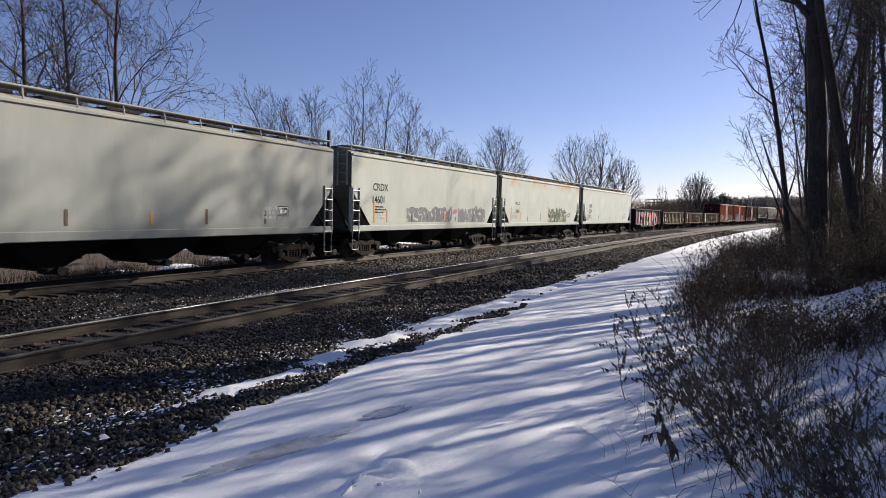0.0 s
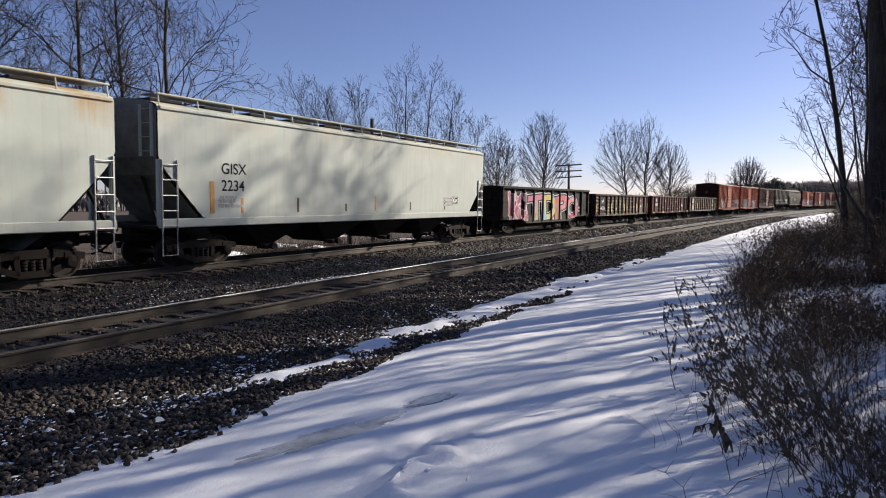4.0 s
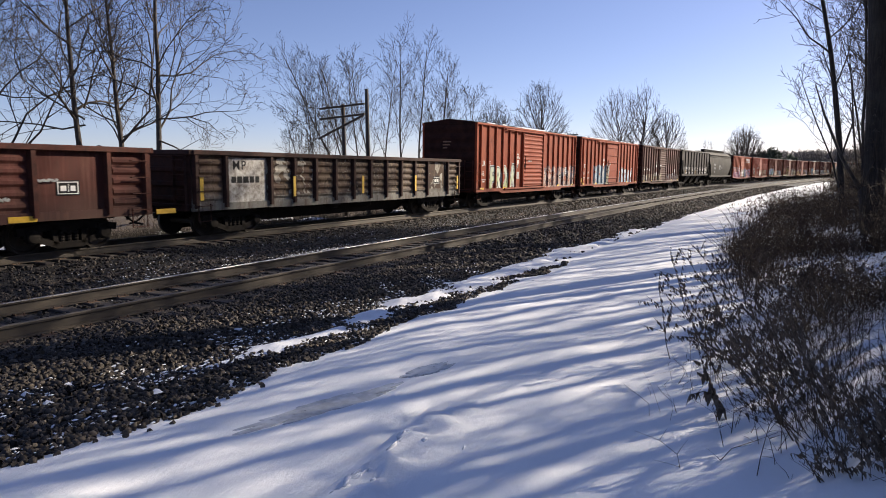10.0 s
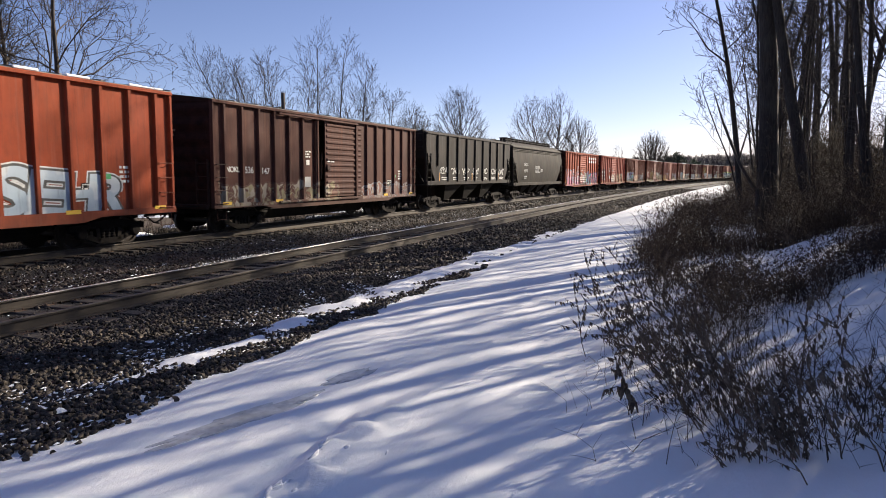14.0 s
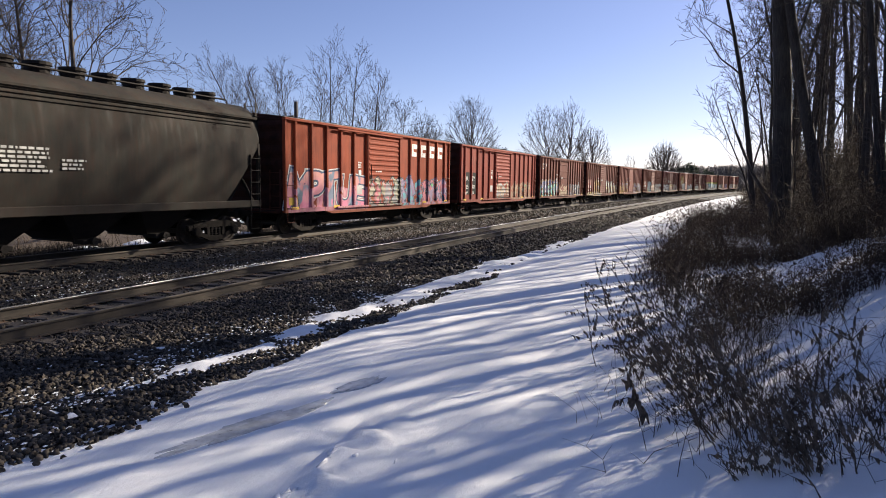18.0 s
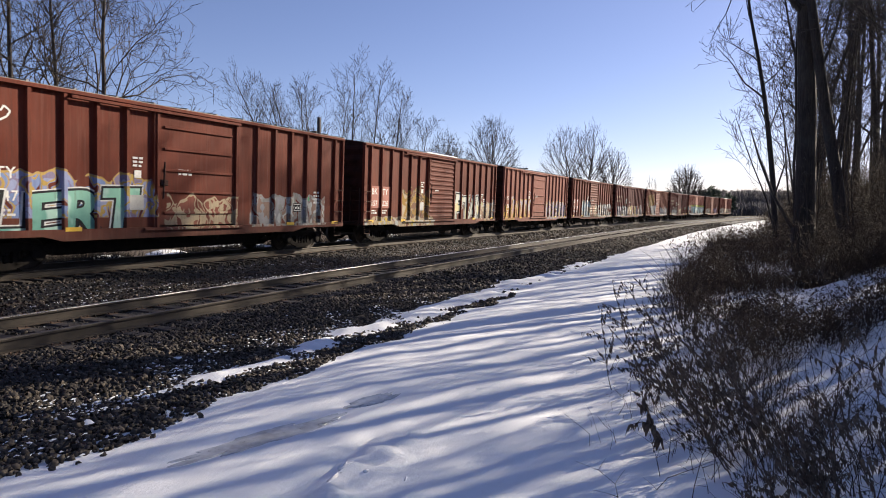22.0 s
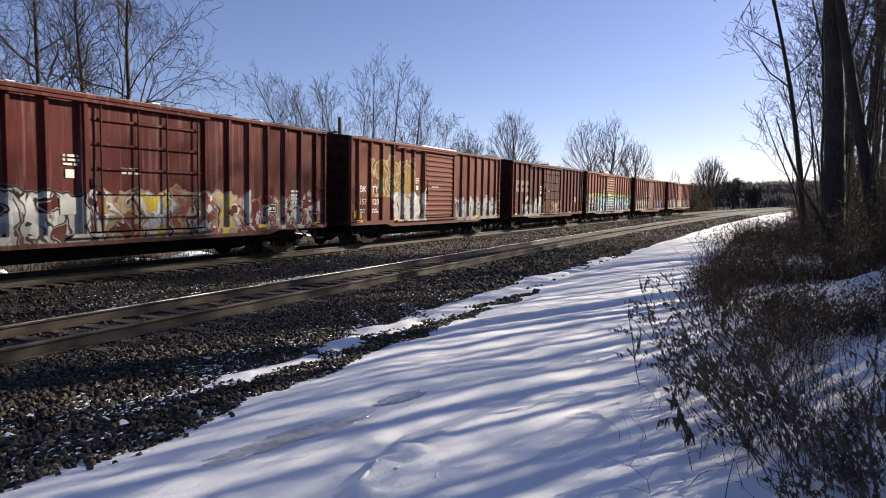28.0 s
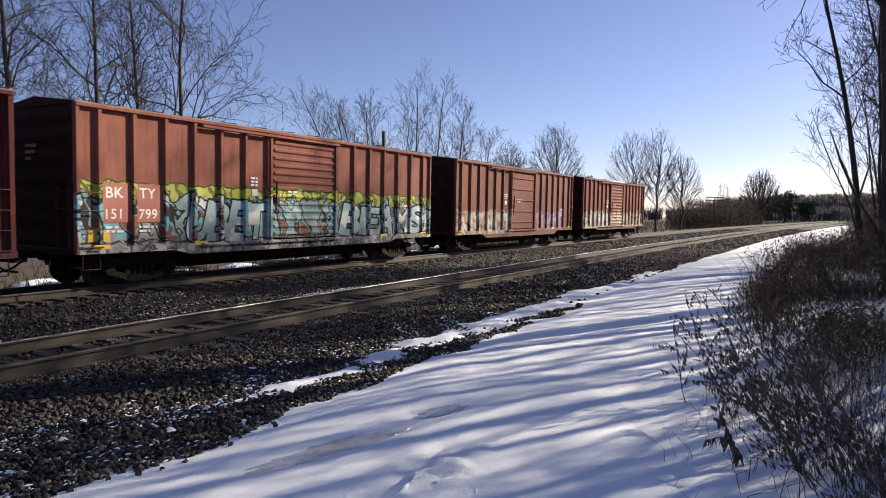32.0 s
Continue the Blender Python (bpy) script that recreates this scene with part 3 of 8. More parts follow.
for k, (iu, iy, ru, ry) in enumerate(ICE_AT):
    s = Shape()
    rim = []
    rg = random.Random(k)
    for j in range(56):
        a = 2 * math.pi * j / 56
        f = 0.9 + 0.7 * fbm(math.cos(a) * 1.3 + 5 * k, math.sin(a) * 1.3, 3) + 0.5 * fbm(math.cos(a) * 4.5, math.sin(a) * 4.5 + 7 * k, 6, 3)
        c, d = math.cos(a) * ru * f, math.sin(a) * ry * f
        # drawn out along the path's slope
        rim.append((iu + c * 0.32 - d * 0.9, iy + c * 0.95 + d * 0.3))
    s.add([(x + bend(y), y, ground_z(x, y) + 0.01) for x, y in rim] + [(iu + (x - iu) * 0.94 + bend(y), iy + (y - iy) * 0.94, ground_z(x, y) + 0.036) for x, y in rim],
          [(j, (j + 1) % 56, 56 + (j + 1) % 56, 56 + j) for j in range(56)] + [tuple(range(56, 112))])
    tagged(part("ice_patch", s, ICE), "patch of grey refrozen ice in the snow", "ice", "ice patches")

# ---- ballast stones ----
def stone_forms(count, rng):
    """Rough eight-cornered stones with cut corners."""
    forms = []
    for _ in range(count):
        pts = []
        for sx in (-1, 1):
            for sy in (-1, 1):
                for sz in (-1, 1):
                    pts.append((sx * rng.uniform(0.35, 1.15), sy * rng.uniform(0.3, 1.0), sz * rng.uniform(0.2, 0.8)))
        pts.append((0, 0, rng.uniform(0.85, 1.1)))
        forms.append(pts)
    return np.array(forms)


STONE_FACES = np.array([(0, 1, 3), (0, 3, 2), (4, 6, 7), (4, 7, 5), (0, 4, 5), (0, 5, 1), (2, 3, 7), (2, 7, 6), (1, 5, 8), (5, 7, 8), (7, 3, 8), (3, 1, 8)])


def spill(count, u0, u1, y0, y1, size, seed, name, keep=None, lift=0.3):
    rng = np.random.default_rng(seed)
    forms = stone_forms(24, random.Random(seed))
    us, ys = rng.uniform(u0, u1, count), y0 + (y1 - y0) * rng.uniform(0, 1, count) ** 1.3
    V, kept = [], 0
    for u, y in zip(us, ys):
        if keep is not None and not keep(u, y, rng.random()):
            continue
        sz = size * rng.uniform(0.4, 1.5)
        e = Euler(rng.uniform(-3.14, 3.14, 3)).to_matrix()
        p = forms[rng.integers(24)] * sz @ np.array(e).T
        V.append(p + np.array([u + bend(y), y, ground_z(u, y) + sz * lift]))
        kept += 1
    V = np.concatenate(V)
    F = (STONE_FACES[None] + 9 * np.arange(kept)[:, None, None]).reshape(-1, 3)
    return raw_mesh(name, V, F, STONE)


def off_rails(u, r):
    return all(abs(u - c) > 0.1 for c in (NEAR_X - 0.7525, NEAR_X + 0.7525, TRAIN_X + 0.7525)) and (abs(u - NEAR_X) > 0.75 or r < 0.5)


def bare(u, y, r):
    """Stones lie thick on the bare ground, poke through thin snow, and are rare on the path."""
    d = snow_depth(u, y)
    return r < (1.0 if d < 0.004 else 0.32 if u < -5.0 and d < 0.03 else 0.004)


bed = tagged(new("ballast_stones", spill(34000, -8.1, -4.3, 1.2, 15, 0.024, 5, "ballast_stones", bare)), "loose angular dark ballast stones beside the track, dusted with snow", "ballast stones", kind="stuff")
tagged(new("ballast_stones", spill(12000, -8.1, -4.6, 13, 45, 0.036, 6, "ballast_stones", bare)), "loose angular dark ballast stones on the shoulder", "ballast stones", kind="stuff")
tagged(new("ballast_stones", spill(20000, -15.3, -8.0, 2.5, 40, 0.029, 7, "ballast_stones", lambda u, y, r: off_rails(u, r))), "dark ballast stones between the two tracks", "ballast stones", kind="stuff")
tagged(new("ballast_stones", spill(9000, -15.0, -4.9, 40, 105, 0.06, 8, "ballast_stones", lambda u, y, r: off_rails(u, r) and (u < -5.6 or snow_depth(u, y) < 0))), "dark ballast stones far along the tracks", "ballast stones", kind="stuff")
# broken slabs of crust along the old rut
rs = np.random.default_rng(31)
V, F = [], []
for i in range(46):
    y = 2.0 + 2.1 * rs.random()
    u = -2.40 - 0.10 * (y - 3.0) + rs.normal(0, 0.022) + (abs(rs.normal(0, 0.3)) if i % 5 == 0 else 0)
    a, w, l, h = rs.normal(1.6, 0.25), rs.uniform(0.006, 0.02), rs.uniform(0.03, 0.10), rs.uniform(0.0, 0.003)
    tx, ty = rs.normal(0, 0.05, 2)
    ca, sa = math.cos(a), math.sin(a)
    z = snow_z(u, y) + 0.001
    k = len(V)
    rim = [(c * l * rs.uniform(0.7, 1.1), d * w * rs.uniform(0.7, 1.2)) for c, d in ((-1, -0.4), (-0.3, -1), (0.6, -0.8), (1, 0.2), (0.3, 1), (-0.7, 0.7))]
    for up in (-0.03, h):
        V += [(u + bend(y) + c * ca - d * sa, y + c * sa + d * ca, z + up + tx * c + ty * d) for c, d in rim]
    F += [(k + j, k + (j + 1) % 6, k + 6 + (j + 1) % 6) for j in range(6)] + [(k + j, k + 6 + (j + 1) % 6, k + 6 + j) for j in range(6)] + [(k + 6, k + 7 + j, k + 8 + j) for j in range(4)]
tagged(new("snow_slabs", raw_mesh("snow_slabs", np.array(V), np.array(F), SNOW)), "broken slabs of snow crust along an old rut", "snow", kind="stuff")
# crumbs of snow left between the stones
rs = np.random.default_rng(23)
V, F = [], []
for i in range(5200):
    y = 1.6 + 12 * rs.random() ** 1.5
    u = -5.75 + rs.normal(0, 0.5)
    if fbm(u * 1.3, y * 0.9, 40.0, 3) < -0.05 + 0.15 * rs.random() or snow_depth(u, y) > 0.01 or u < -7.2:
        continue
    a, w, l = rs.normal(1.2, 0.5), rs.uniform(0.005, 0.015), rs.uniform(0.010, 0.038)
    ca, sa = math.cos(a), math.sin(a)
    z = ground_z(u, y) + rs.uniform(0.004, 0.028)
    k = len(V)
    for t, q, h in ((-1, 0, 0), (-0.3, 1, -0.003), (0.7, 0.8, -0.004), (1, -0.1, 0), (0.4, -1, -0.003), (-0.5, -0.8, -0.004), (0, 0, 0.010)):
        V.append((u + bend(y) + t * l * ca - q * w * sa, y + t * l * sa + q * w * ca, z + h))
    F += [(k + j, k + (j + 1) % 6, k + 6) for j in range(6)]
tagged(new("snow_crumbs", raw_mesh("snow_crumbs", np.array(V), np.array(F), SNOW)), "crumbs of snow between the ballast stones", "snow", kind="stuff")
# grains of snow left in the ballast between the two tracks
rs = np.random.default_rng(29)
V, F = [], []
for i in range(9000):
    y = 4.0 + 40 * rs.random() ** 1.3
    u = -10.55 + rs.normal(0, 0.34) if i % 3 else -10.0 - 4.0 * rs.random()
    if fbm(u * 0.9, y * 0.35, 60.0, 3) < 0.02 + 0.12 * rs.random() or abs(u - NEAR_X + 0.7525) < 0.12:
        continue
    w = rs.uniform(0.006, 0.02)
    z = ground_z(u, y) + rs.uniform(0.012, 0.03)
    k = len(V)
    V += [(u + bend(y) + a * w * rs.uniform(0.6, 1.5), y + b * w * rs.uniform(0.8, 2.2), z + c) for a, b, c in ((-1, 0, 0), (0, 1, 0), (1, 0, 0), (0, -1, 0), (0, 0, 0.012))]
    F += [(k + j, k + (j + 1) % 4, k + 4) for j in range(4)]
tagged(new("snow_crumbs", raw_mesh("snow_crumbs", np.array(V), np.array(F), SNOW)), "grains of snow in the ballast between the tracks", "snow", kind="stuff")
# single stones that rolled onto the snow's edge and the shoulder nearest the path
rs = random.Random(17)
LOOSE = [Shape().add([tuple(p * 0.027) for p in f], [tuple(q) for q in STONE_FACES]).mesh("ballast_stone", STONE) for f in stone_forms(8, rs)]
for i in range(70):
    y = rs.uniform(2.4, 13)
    uu = -4.80 - 0.32 * fbm(y * 0.42, 3.3, 0, 4) + rs.gauss(0.0, 0.12)
    z = max(snow_z(uu, y), ground_z(uu, y))
    o = part("ballast_stone", LOOSE[i % 8], None, at=pose(uu + bend(y), y, z + 0.004, rs.uniform(-180, 180), rs.uniform(-180, 180), rs.uniform(-180, 180)))
    tagged(o, "dark angular stone lying at the snow's edge", "stone", "stones at the snow's edge")
# ---- tracks ----
LINE = [-70, -30, -10, 0, 8] + [8 + 3.0 * i for i in range(1, 25)] + [80 + 8.0 * i for i in range(1, 32)]


def rail_rows(x, outline):
    rows = []
    for s in LINE:
        px, py, pz, a = on_line(0, s)
        c, d = math.cos(a), math.sin(a)
        rows.append([(px + (x + ox) * c, py + (x + ox) * d, pz + oz) for ox, oz in outline])
    return rows


WEB = [(-0.07, -0.18), (0.07, -0.18), (0.07, -0.165), (0.012, -0.15), (0.009, -0.045), (0.036, -0.035), (0.037, -0.012), (-0.037, -0.012), (-0.036, -0.035), (-0.009, -0.045), (-0.012, -0.15), (-0.07, -0.165)]
HEAD = [(-0.037, -0.0115), (0.037, -0.0115), (0.034, -0.002), (0.02, 0.0), (-0.02, 0.0), (-0.034, -0.002)]


def track(x, label, shiny):
    t = thing("railway_track", label, "railway track", "railway tracks", "structure")
    for side in (-0.7525, 0.7525):
        r = part("rail", Shape().sheet(rail_rows(x + side, WEB), closed=True), RAIL_WEB, t, smooth=False)
        part("rail_head", Shape().sheet(rail_rows(x + side, HEAD), closed=True), RAIL_HEAD if shiny and side < 0 else RAIL_DULL, r, "polished running surface" if shiny and side < 0 else "")
    rng = random.Random(int(-x * 10))
    tie = Shape().cbox(-1.3, 1.3, -0.115, 0.115, -0.36, -0.182, 0.012).mesh("tie", TIE_WOOD)
    plate = Shape().cbox(-0.18, 0.18, -0.09, 0.09, -0.186, -0.176, 0.004)
    for px in (-0.12, 0.12):
        for py in (-0.06, 0.06):
            plate.cbox(px - 0.012, px + 0.012, py - 0.012, py + 0.012, -0.18, -0.150, 0.004)
    plate = plate.mesh("tie_plate", TIE_PLATE)
    far = Shape()
    for i in range(-10, 420):
        s = i * 0.52 + rng.uniform(-0.02, 0.02)
        px, py, pz, a = on_line(0, s)
        m = pose(px + x, py, pz + rng.uniform(-0.012, 0.004), 0, 0, math.degrees(a) + rng.uniform(-0.6, 0.6))
        if 0 < s < 34:
            o = part("tie", tie, None, t, at=m)
            for side in (-0.7525, 0.7525):
                part("tie_plate", plate, None, o, at=pose(side, 0, 0))
        elif s < 200:
            c = [m @ Vector(p) for p in ((-1.3, -0.115, -0.3), (1.3, -0.115, -0.3), (1.3, 0.115, -0.3), (-1.3, 0.115, -0.3), (-1.3, -0.115, -0.185), (1.3, -0.115, -0.185), (1.3, 0.115, -0.185), (-1.3, 0.115, -0.185))]
            far.add([tuple(p) for p in c], [(4, 5, 6, 7), (0, 1, 5, 4), (1, 2, 6, 5), (2, 3, 7, 6), (3, 0, 4, 7)])
    tagged(part("far_ties", far, TIE_WOOD, t), kind="stuff")
    return t


track(NEAR_X, "empty track with rusty rails and shiny running surfaces in ballast", True)
track(TRAIN_X, "track under the freight train with brown rails", False)
# ---- freight cars: x across (+x towards the path), y along, z up from the rail head ----
WHEEL_R = 0.42


def side_frame_mesh():
    s = Shape()
    top = [(-1.22, 0.42), (-1.22, 0.58), (-1.05, 0.66), (-0.62, 0.66), (-0.42, 0.74), (0.42, 0.74), (0.62, 0.66), (1.05, 0.66), (1.22, 0.58), (1.22, 0.42), (1.0, 0.36), (0.72, 0.48), (0.45, 0.2), (0.3, 0.13), (-0.3, 0.13), (-0.45, 0.2), (-0.72, 0.48), (-1.0, 0.36)]
    hole_l = [(-0.66, 0.56), (-0.36, 0.60), (-0.36, 0.26)]
    n = len(top)
    # the frame as bars round its openings
    bars = [((-1.2, 0.54), (-0.5, 0.64), 0.085), ((-0.5, 0.64), (0.5, 0.64), 0.1), ((0.5, 0.64), (1.2, 0.54), 0.085), ((-1.05, 0.47), (-0.32, 0.2), 0.07), ((-0.34, 0.19), (0.34, 0.19), 0.075), ((0.32, 0.2), (1.05, 0.47), 0.07),
            ((-0.33, 0.2), (-0.36, 0.62), 0.06), ((0.33, 0.2), (0.36, 0.62), 0.06)]
    for (y0, z0), (y1, z1), r in bars:
        d = Vector((0, y1 - y0, z1 - z0)).normalized()
        p = Vector((0, -d.z, d.y)) * r
        a, b = Vector((0, y0, z0)), Vector((0, y1, z1))
        out = [(q.y, q.z) for q in (a - p, b - p, b + p, a + p)]
        s.extrude(out, "x", -0.06, 0.06)
    for y in (-0.86, 0.86):
        s.disc([(-0.05, 0.16), (0.10, 0.16), (0.13, 0.12), (0.14, 0.01)], 12, 0, (0, y, WHEEL_R))
        s.cbox(-0.08, 0.08, y - 0.17, y + 0.17, 0.5, 0.66, 0.02)
    return s.mesh("side_frame", TRUCK_STEEL)


def spring_mesh():
    s = Shape()
    s.disc([(0.24 + 0.035 * k, 0.062 if k % 2 else 0.075) for k in range(9)], 10, 0, (0, 0, 0), "z")
    return s.mesh("spring", TRUCK_STEEL)


def wheelset_mesh():
    s = Shape()
    for side in (-1, 1):
        x = 0.7175 * side
        s.disc([(x - 0.065 * side, 0.06), (x - 0.065 * side, WHEEL_R + 0.026), (x - 0.035 * side, WHEEL_R + 0.026), (x - 0.03 * side, WHEEL_R), (x + 0.065 * side, WHEEL_R - 0.005), (x + 0.065 * side, WHEEL_R - 0.06), (x + 0.02 * side, WHEEL_R - 0.09),
                (x + 0.01 * side, 0.17), (x + 0.06 * side, 0.13), (x + 0.08 * side, 0.09), (x + 0.3 * side, 0.075), (x + 0.3 * side, 0.01)], 28, 0)
        for k in range(5):
            a = 2 * math.pi * k / 5
            s.box(x + 0.012 * side - 0.006, x + 0.012 * side + 0.012, 0.24 * math.cos(a) - 0.025, 0.24 * math.cos(a) + 0.025, 0.24 * math.sin(a) - 0.025, 0.24 * math.sin(a) + 0.025)
    s.tube([(-0.68, 0, 0), (0.68, 0, 0)], 0.08, 10)
    return s.mesh("wheelset", WHEEL_STEEL)


def bolster_mesh():
    s = Shape()
    s.cbox(-1.06, 1.06, -0.2, 0.2, 0.45, 0.66, 0.03)
    s.disc([(0.64, 0.02), (0.64, 0.2), (0.76, 0.2), (0.76, 0.02)], 14, 0, (0, 0, 0), "z")
    for y in (-0.42, 0.42):
        s.cbox(-0.85, 0.85, y - 0.05, y + 0.05, 0.36, 0.46, 0.02)
    return s.mesh("truck", TRUCK_STEEL)


SIDE_FRAME, SPRINGS, WHEELSET, BOLSTER = side_frame_mesh(), spring_mesh(), wheelset_mesh(), bolster_mesh()
BRAKE_SHOE = Shape().cbox(-0.05, 0.05, -0.035, 0.035, -0.16, 0.16, 0.02).mesh("brake_shoe", TRUCK_STEEL)
TURNING = []


def add_trucks(car, half):
    for y in (-half, half):
        t = part("truck", BOLSTER, None, car, at=pose(0, y, 0))
        for x in (-1.03, 1.03):
            part("side_frame", SIDE_FRAME, None, t, at=pose(x, 0, 0))
            for q in (-0.17, 0.0, 0.17):
                part("spring", SPRINGS, None, t, at=pose(x * 0.99, q, 0))
        for w in (-0.86, 0.86):
            TURNING.append((car, part("wheelset", WHEELSET, None, t, at=pose(0, w, WHEEL_R)), y + w))
            part("brake_shoe", BRAKE_SHOE, None, t, at=pose(0.72, w * 0.44, WHEEL_R))


def coupler_mesh():
    s = Shape()
    s.cbox(-0.09, 0.09, -0.15, 0.42, 0.74, 0.94, 0.02)
    s.cbox(-0.17, 0.11, 0.38, 0.66, 0.68, 1.0, 0.05)
    s.cbox(0.04, 0.17, 0.5, 0.72, 0.70, 0.98, 0.03)
    s.tube([(0.22, 0.05, 0.72), (0.24, 0.35, 0.5), (0.16, 0.66, 0.44)], 0.028, 6)
    s.tube([(-1.25, 0.06, 0.98), (-0.2, 0.1, 0.9), (-0.05, 0.3, 1.02)], 0.016, 5)
    return s.mesh("coupler", STEEL_DARK)


COUPLER = coupler_mesh()


def add_couplers(car, half):
    part("coupler", COUPLER, None, car, at=pose(0, half, 0))
    part("coupler", COUPLER, None, car, at=pose(0, -half, 0, 0, 0, 180))


RUNGS = {}


def ladder(name, car, mat, x, y0, y1, zs, face="x", out=0.07, stiles=True, r=0.014):
    """Rungs between y0 and y1 at the heights zs, on a face across x (or across y)."""
    s = Shape()

    def p(a, z, d):
        return (x + d, a, z) if face == "x" else (a, x + d, z)

    if stiles:
        for y in (y0, y1):
            lo, hi = min(zs) - 0.12, max(zs) + 0.12
            a, b = p(y - 0.012, lo, min(0, out)), p(y + 0.012, hi, max(0, out))
            s.box(min(a[0], b[0]), max(a[0], b[0]), min(a[1], b[1]), max(a[1], b[1]), lo, hi)
    holder = part(name, s, mat, car) if stiles else car
    key = (round(y1 - y0, 3), round(out, 3), r, face, mat.name)
    if key not in RUNGS:
        w = y1 - y0
        pts = [(0, 0), (out, 0), (out, w), (0, w)]
        RUNGS[key] = Shape().tube([(d, a, 0) if face == "x" else (a, d, 0) for d, a in pts], r, 5).mesh("rung", mat)
    for z in zs:
        part("rung" if stiles else "grab_iron", RUNGS[key], None, holder, at=pose(x, y0, z) if face == "x" else pose(y0, x, z))
    return holder


def stirrup(car, mat, x, y, w=0.42, top=1.0, low=0.52):
    s = Shape()
    s.tube([(x, y - w / 2, top), (x, y - w / 2, low), (x, y + w / 2, low), (x, y + w / 2, top)], 0.018, 5)
    return part("stirrup_step", s, mat, car)


def writing(car, text, x, y, z, size, mat, spread=1.0, name="lettering", parent=None, label=""):
    """Stencilled letters on the side that faces the path, reading from -y to +y."""
    cu = bpy.data.curves.new(name, "FONT")
    cu.body, cu.size, cu.space_character, cu.align_x = text, size, spread, "LEFT"
    cu.offset = 0.012 * size
    tmp = bpy.data.objects.new(name, cu)
    scene.collection.objects.link(tmp)
    me = bpy.data.meshes.new_from_object(tmp)
    bpy.data.objects.remove(tmp)
    me.materials.clear()
    me.materials.append(mat)
    return part(name, me, None, parent or car, label, at=Matrix(((0, 0, 1, x), (1, 0, 0, y), (0, 1, 0, z), (0, 0, 0, 1))))


def bars(car, x, y, z, w, h, rows, mat, seed=0, name="stencil"):
    """Small lettering too fine to read: rows of short bars."""
    rng = random.Random(seed)
    s = Shape()
    step = h / rows
    for r in range(rows):
        a = y
        end = y + w * rng.uniform(0.6, 1.0)
        while a < end:
            b = min(a + rng.uniform(0.05, 0.22), end)
            s.box(x - 0.002, x + 0.004, a, b, z - r * step - step * 0.55, z - r * step)
            a = b + 0.05
    return part(name, s, mat, car)


def panel_bars(car, x, y, z, widths, h, mat, name):
    """Large company lettering drawn as plain blocks of its size."""
    for a, w in widths:
        s = Shape()
        s.cbox(x - 0.002, x + 0.004, y + a, y + a + w * 0.32, z, z + h, 0.001)
        s.cbox(x - 0.002, x + 0.004, y + a + w * 0.32 + 0.02, y + a + w, z + h * 0.62, z + h, 0.001)
        s.cbox(x - 0.002, x + 0.004, y + a + w * 0.32 + 0.02, y + a + w * 0.9, z, z + h * 0.36, 0.001)
        part(name, s, mat, car)


def underframe(car, L, zb, tank=True):
    s = Shape()
    s.extrude([(-L / 2 + 3.0, zb + 0.05), (-L / 2 + 3.0, 0.62), (-L / 2 + 3.8, 0.30), (L / 2 - 3.8, 0.30), (L / 2 - 3.0, 0.62), (L / 2 - 3.0, zb + 0.05)], "x", -0.36, 0.36)
    s.cbox(-0.24, 0.24, -L / 2 + 0.1, L / 2 - 0.1, 0.66, zb + 0.04, 0.03)
    part("centre_sill", s, STEEL_DARK, car)
    for y in [-L / 2 + 3.6 + i * (L - 7.2) / 5 for i in range(6)]:
        part("cross_bearer", Shape().extrude([(-1.35, zb - 0.05), (-0.3, zb - 0.32), (0.3, zb - 0.32), (1.35, zb - 0.05), (1.35, zb + 0.04), (-1.35, zb + 0.04)], "y", y - 0.05, y + 0.05), STEEL_DARK, car)
    if tank:
        part("brake_reservoir", Shape().disc([(-0.55, 0.02), (-0.52, 0.15), (0.4, 0.2), (0.52, 0.16), (0.55, 0.02)], 14, 0, (0.75, 0.9, zb - 0.22), "y"), STEEL_DARK, car, smooth=True)
        part("brake_cylinder", Shape().disc([(-0.3, 0.02), (-0.28, 0.15), (0.2, 0.15), (0.24, 0.06), (0.5, 0.03)], 12, 0, (0.8, -0.9, zb - 0.2), "y"), STEEL_DARK, car, smooth=True)
        part("brake_rod", Shape().tube([(0.5, -L / 2 + 2.4, 0.62), (0.55, -0.5, 0.72), (0.5, L / 2 - 2.4, 0.6)], 0.02, 5), STEEL_DARK, car)


def reflectors(car, x, L, z, mat, gap=2.6, w=0.45, h=0.1, door=0.0):
    k = int((L - 1.2) / gap)
    for i in range(k + 1):
        y = -L / 2 + 0.6 + i * (L - 1.2) / k
        if abs(y) > door:
            part("reflector", Shape().cbox(x - 0.002, x + 0.004, y - w / 2, y + w / 2, z, z + h, 0.001), mat, car)


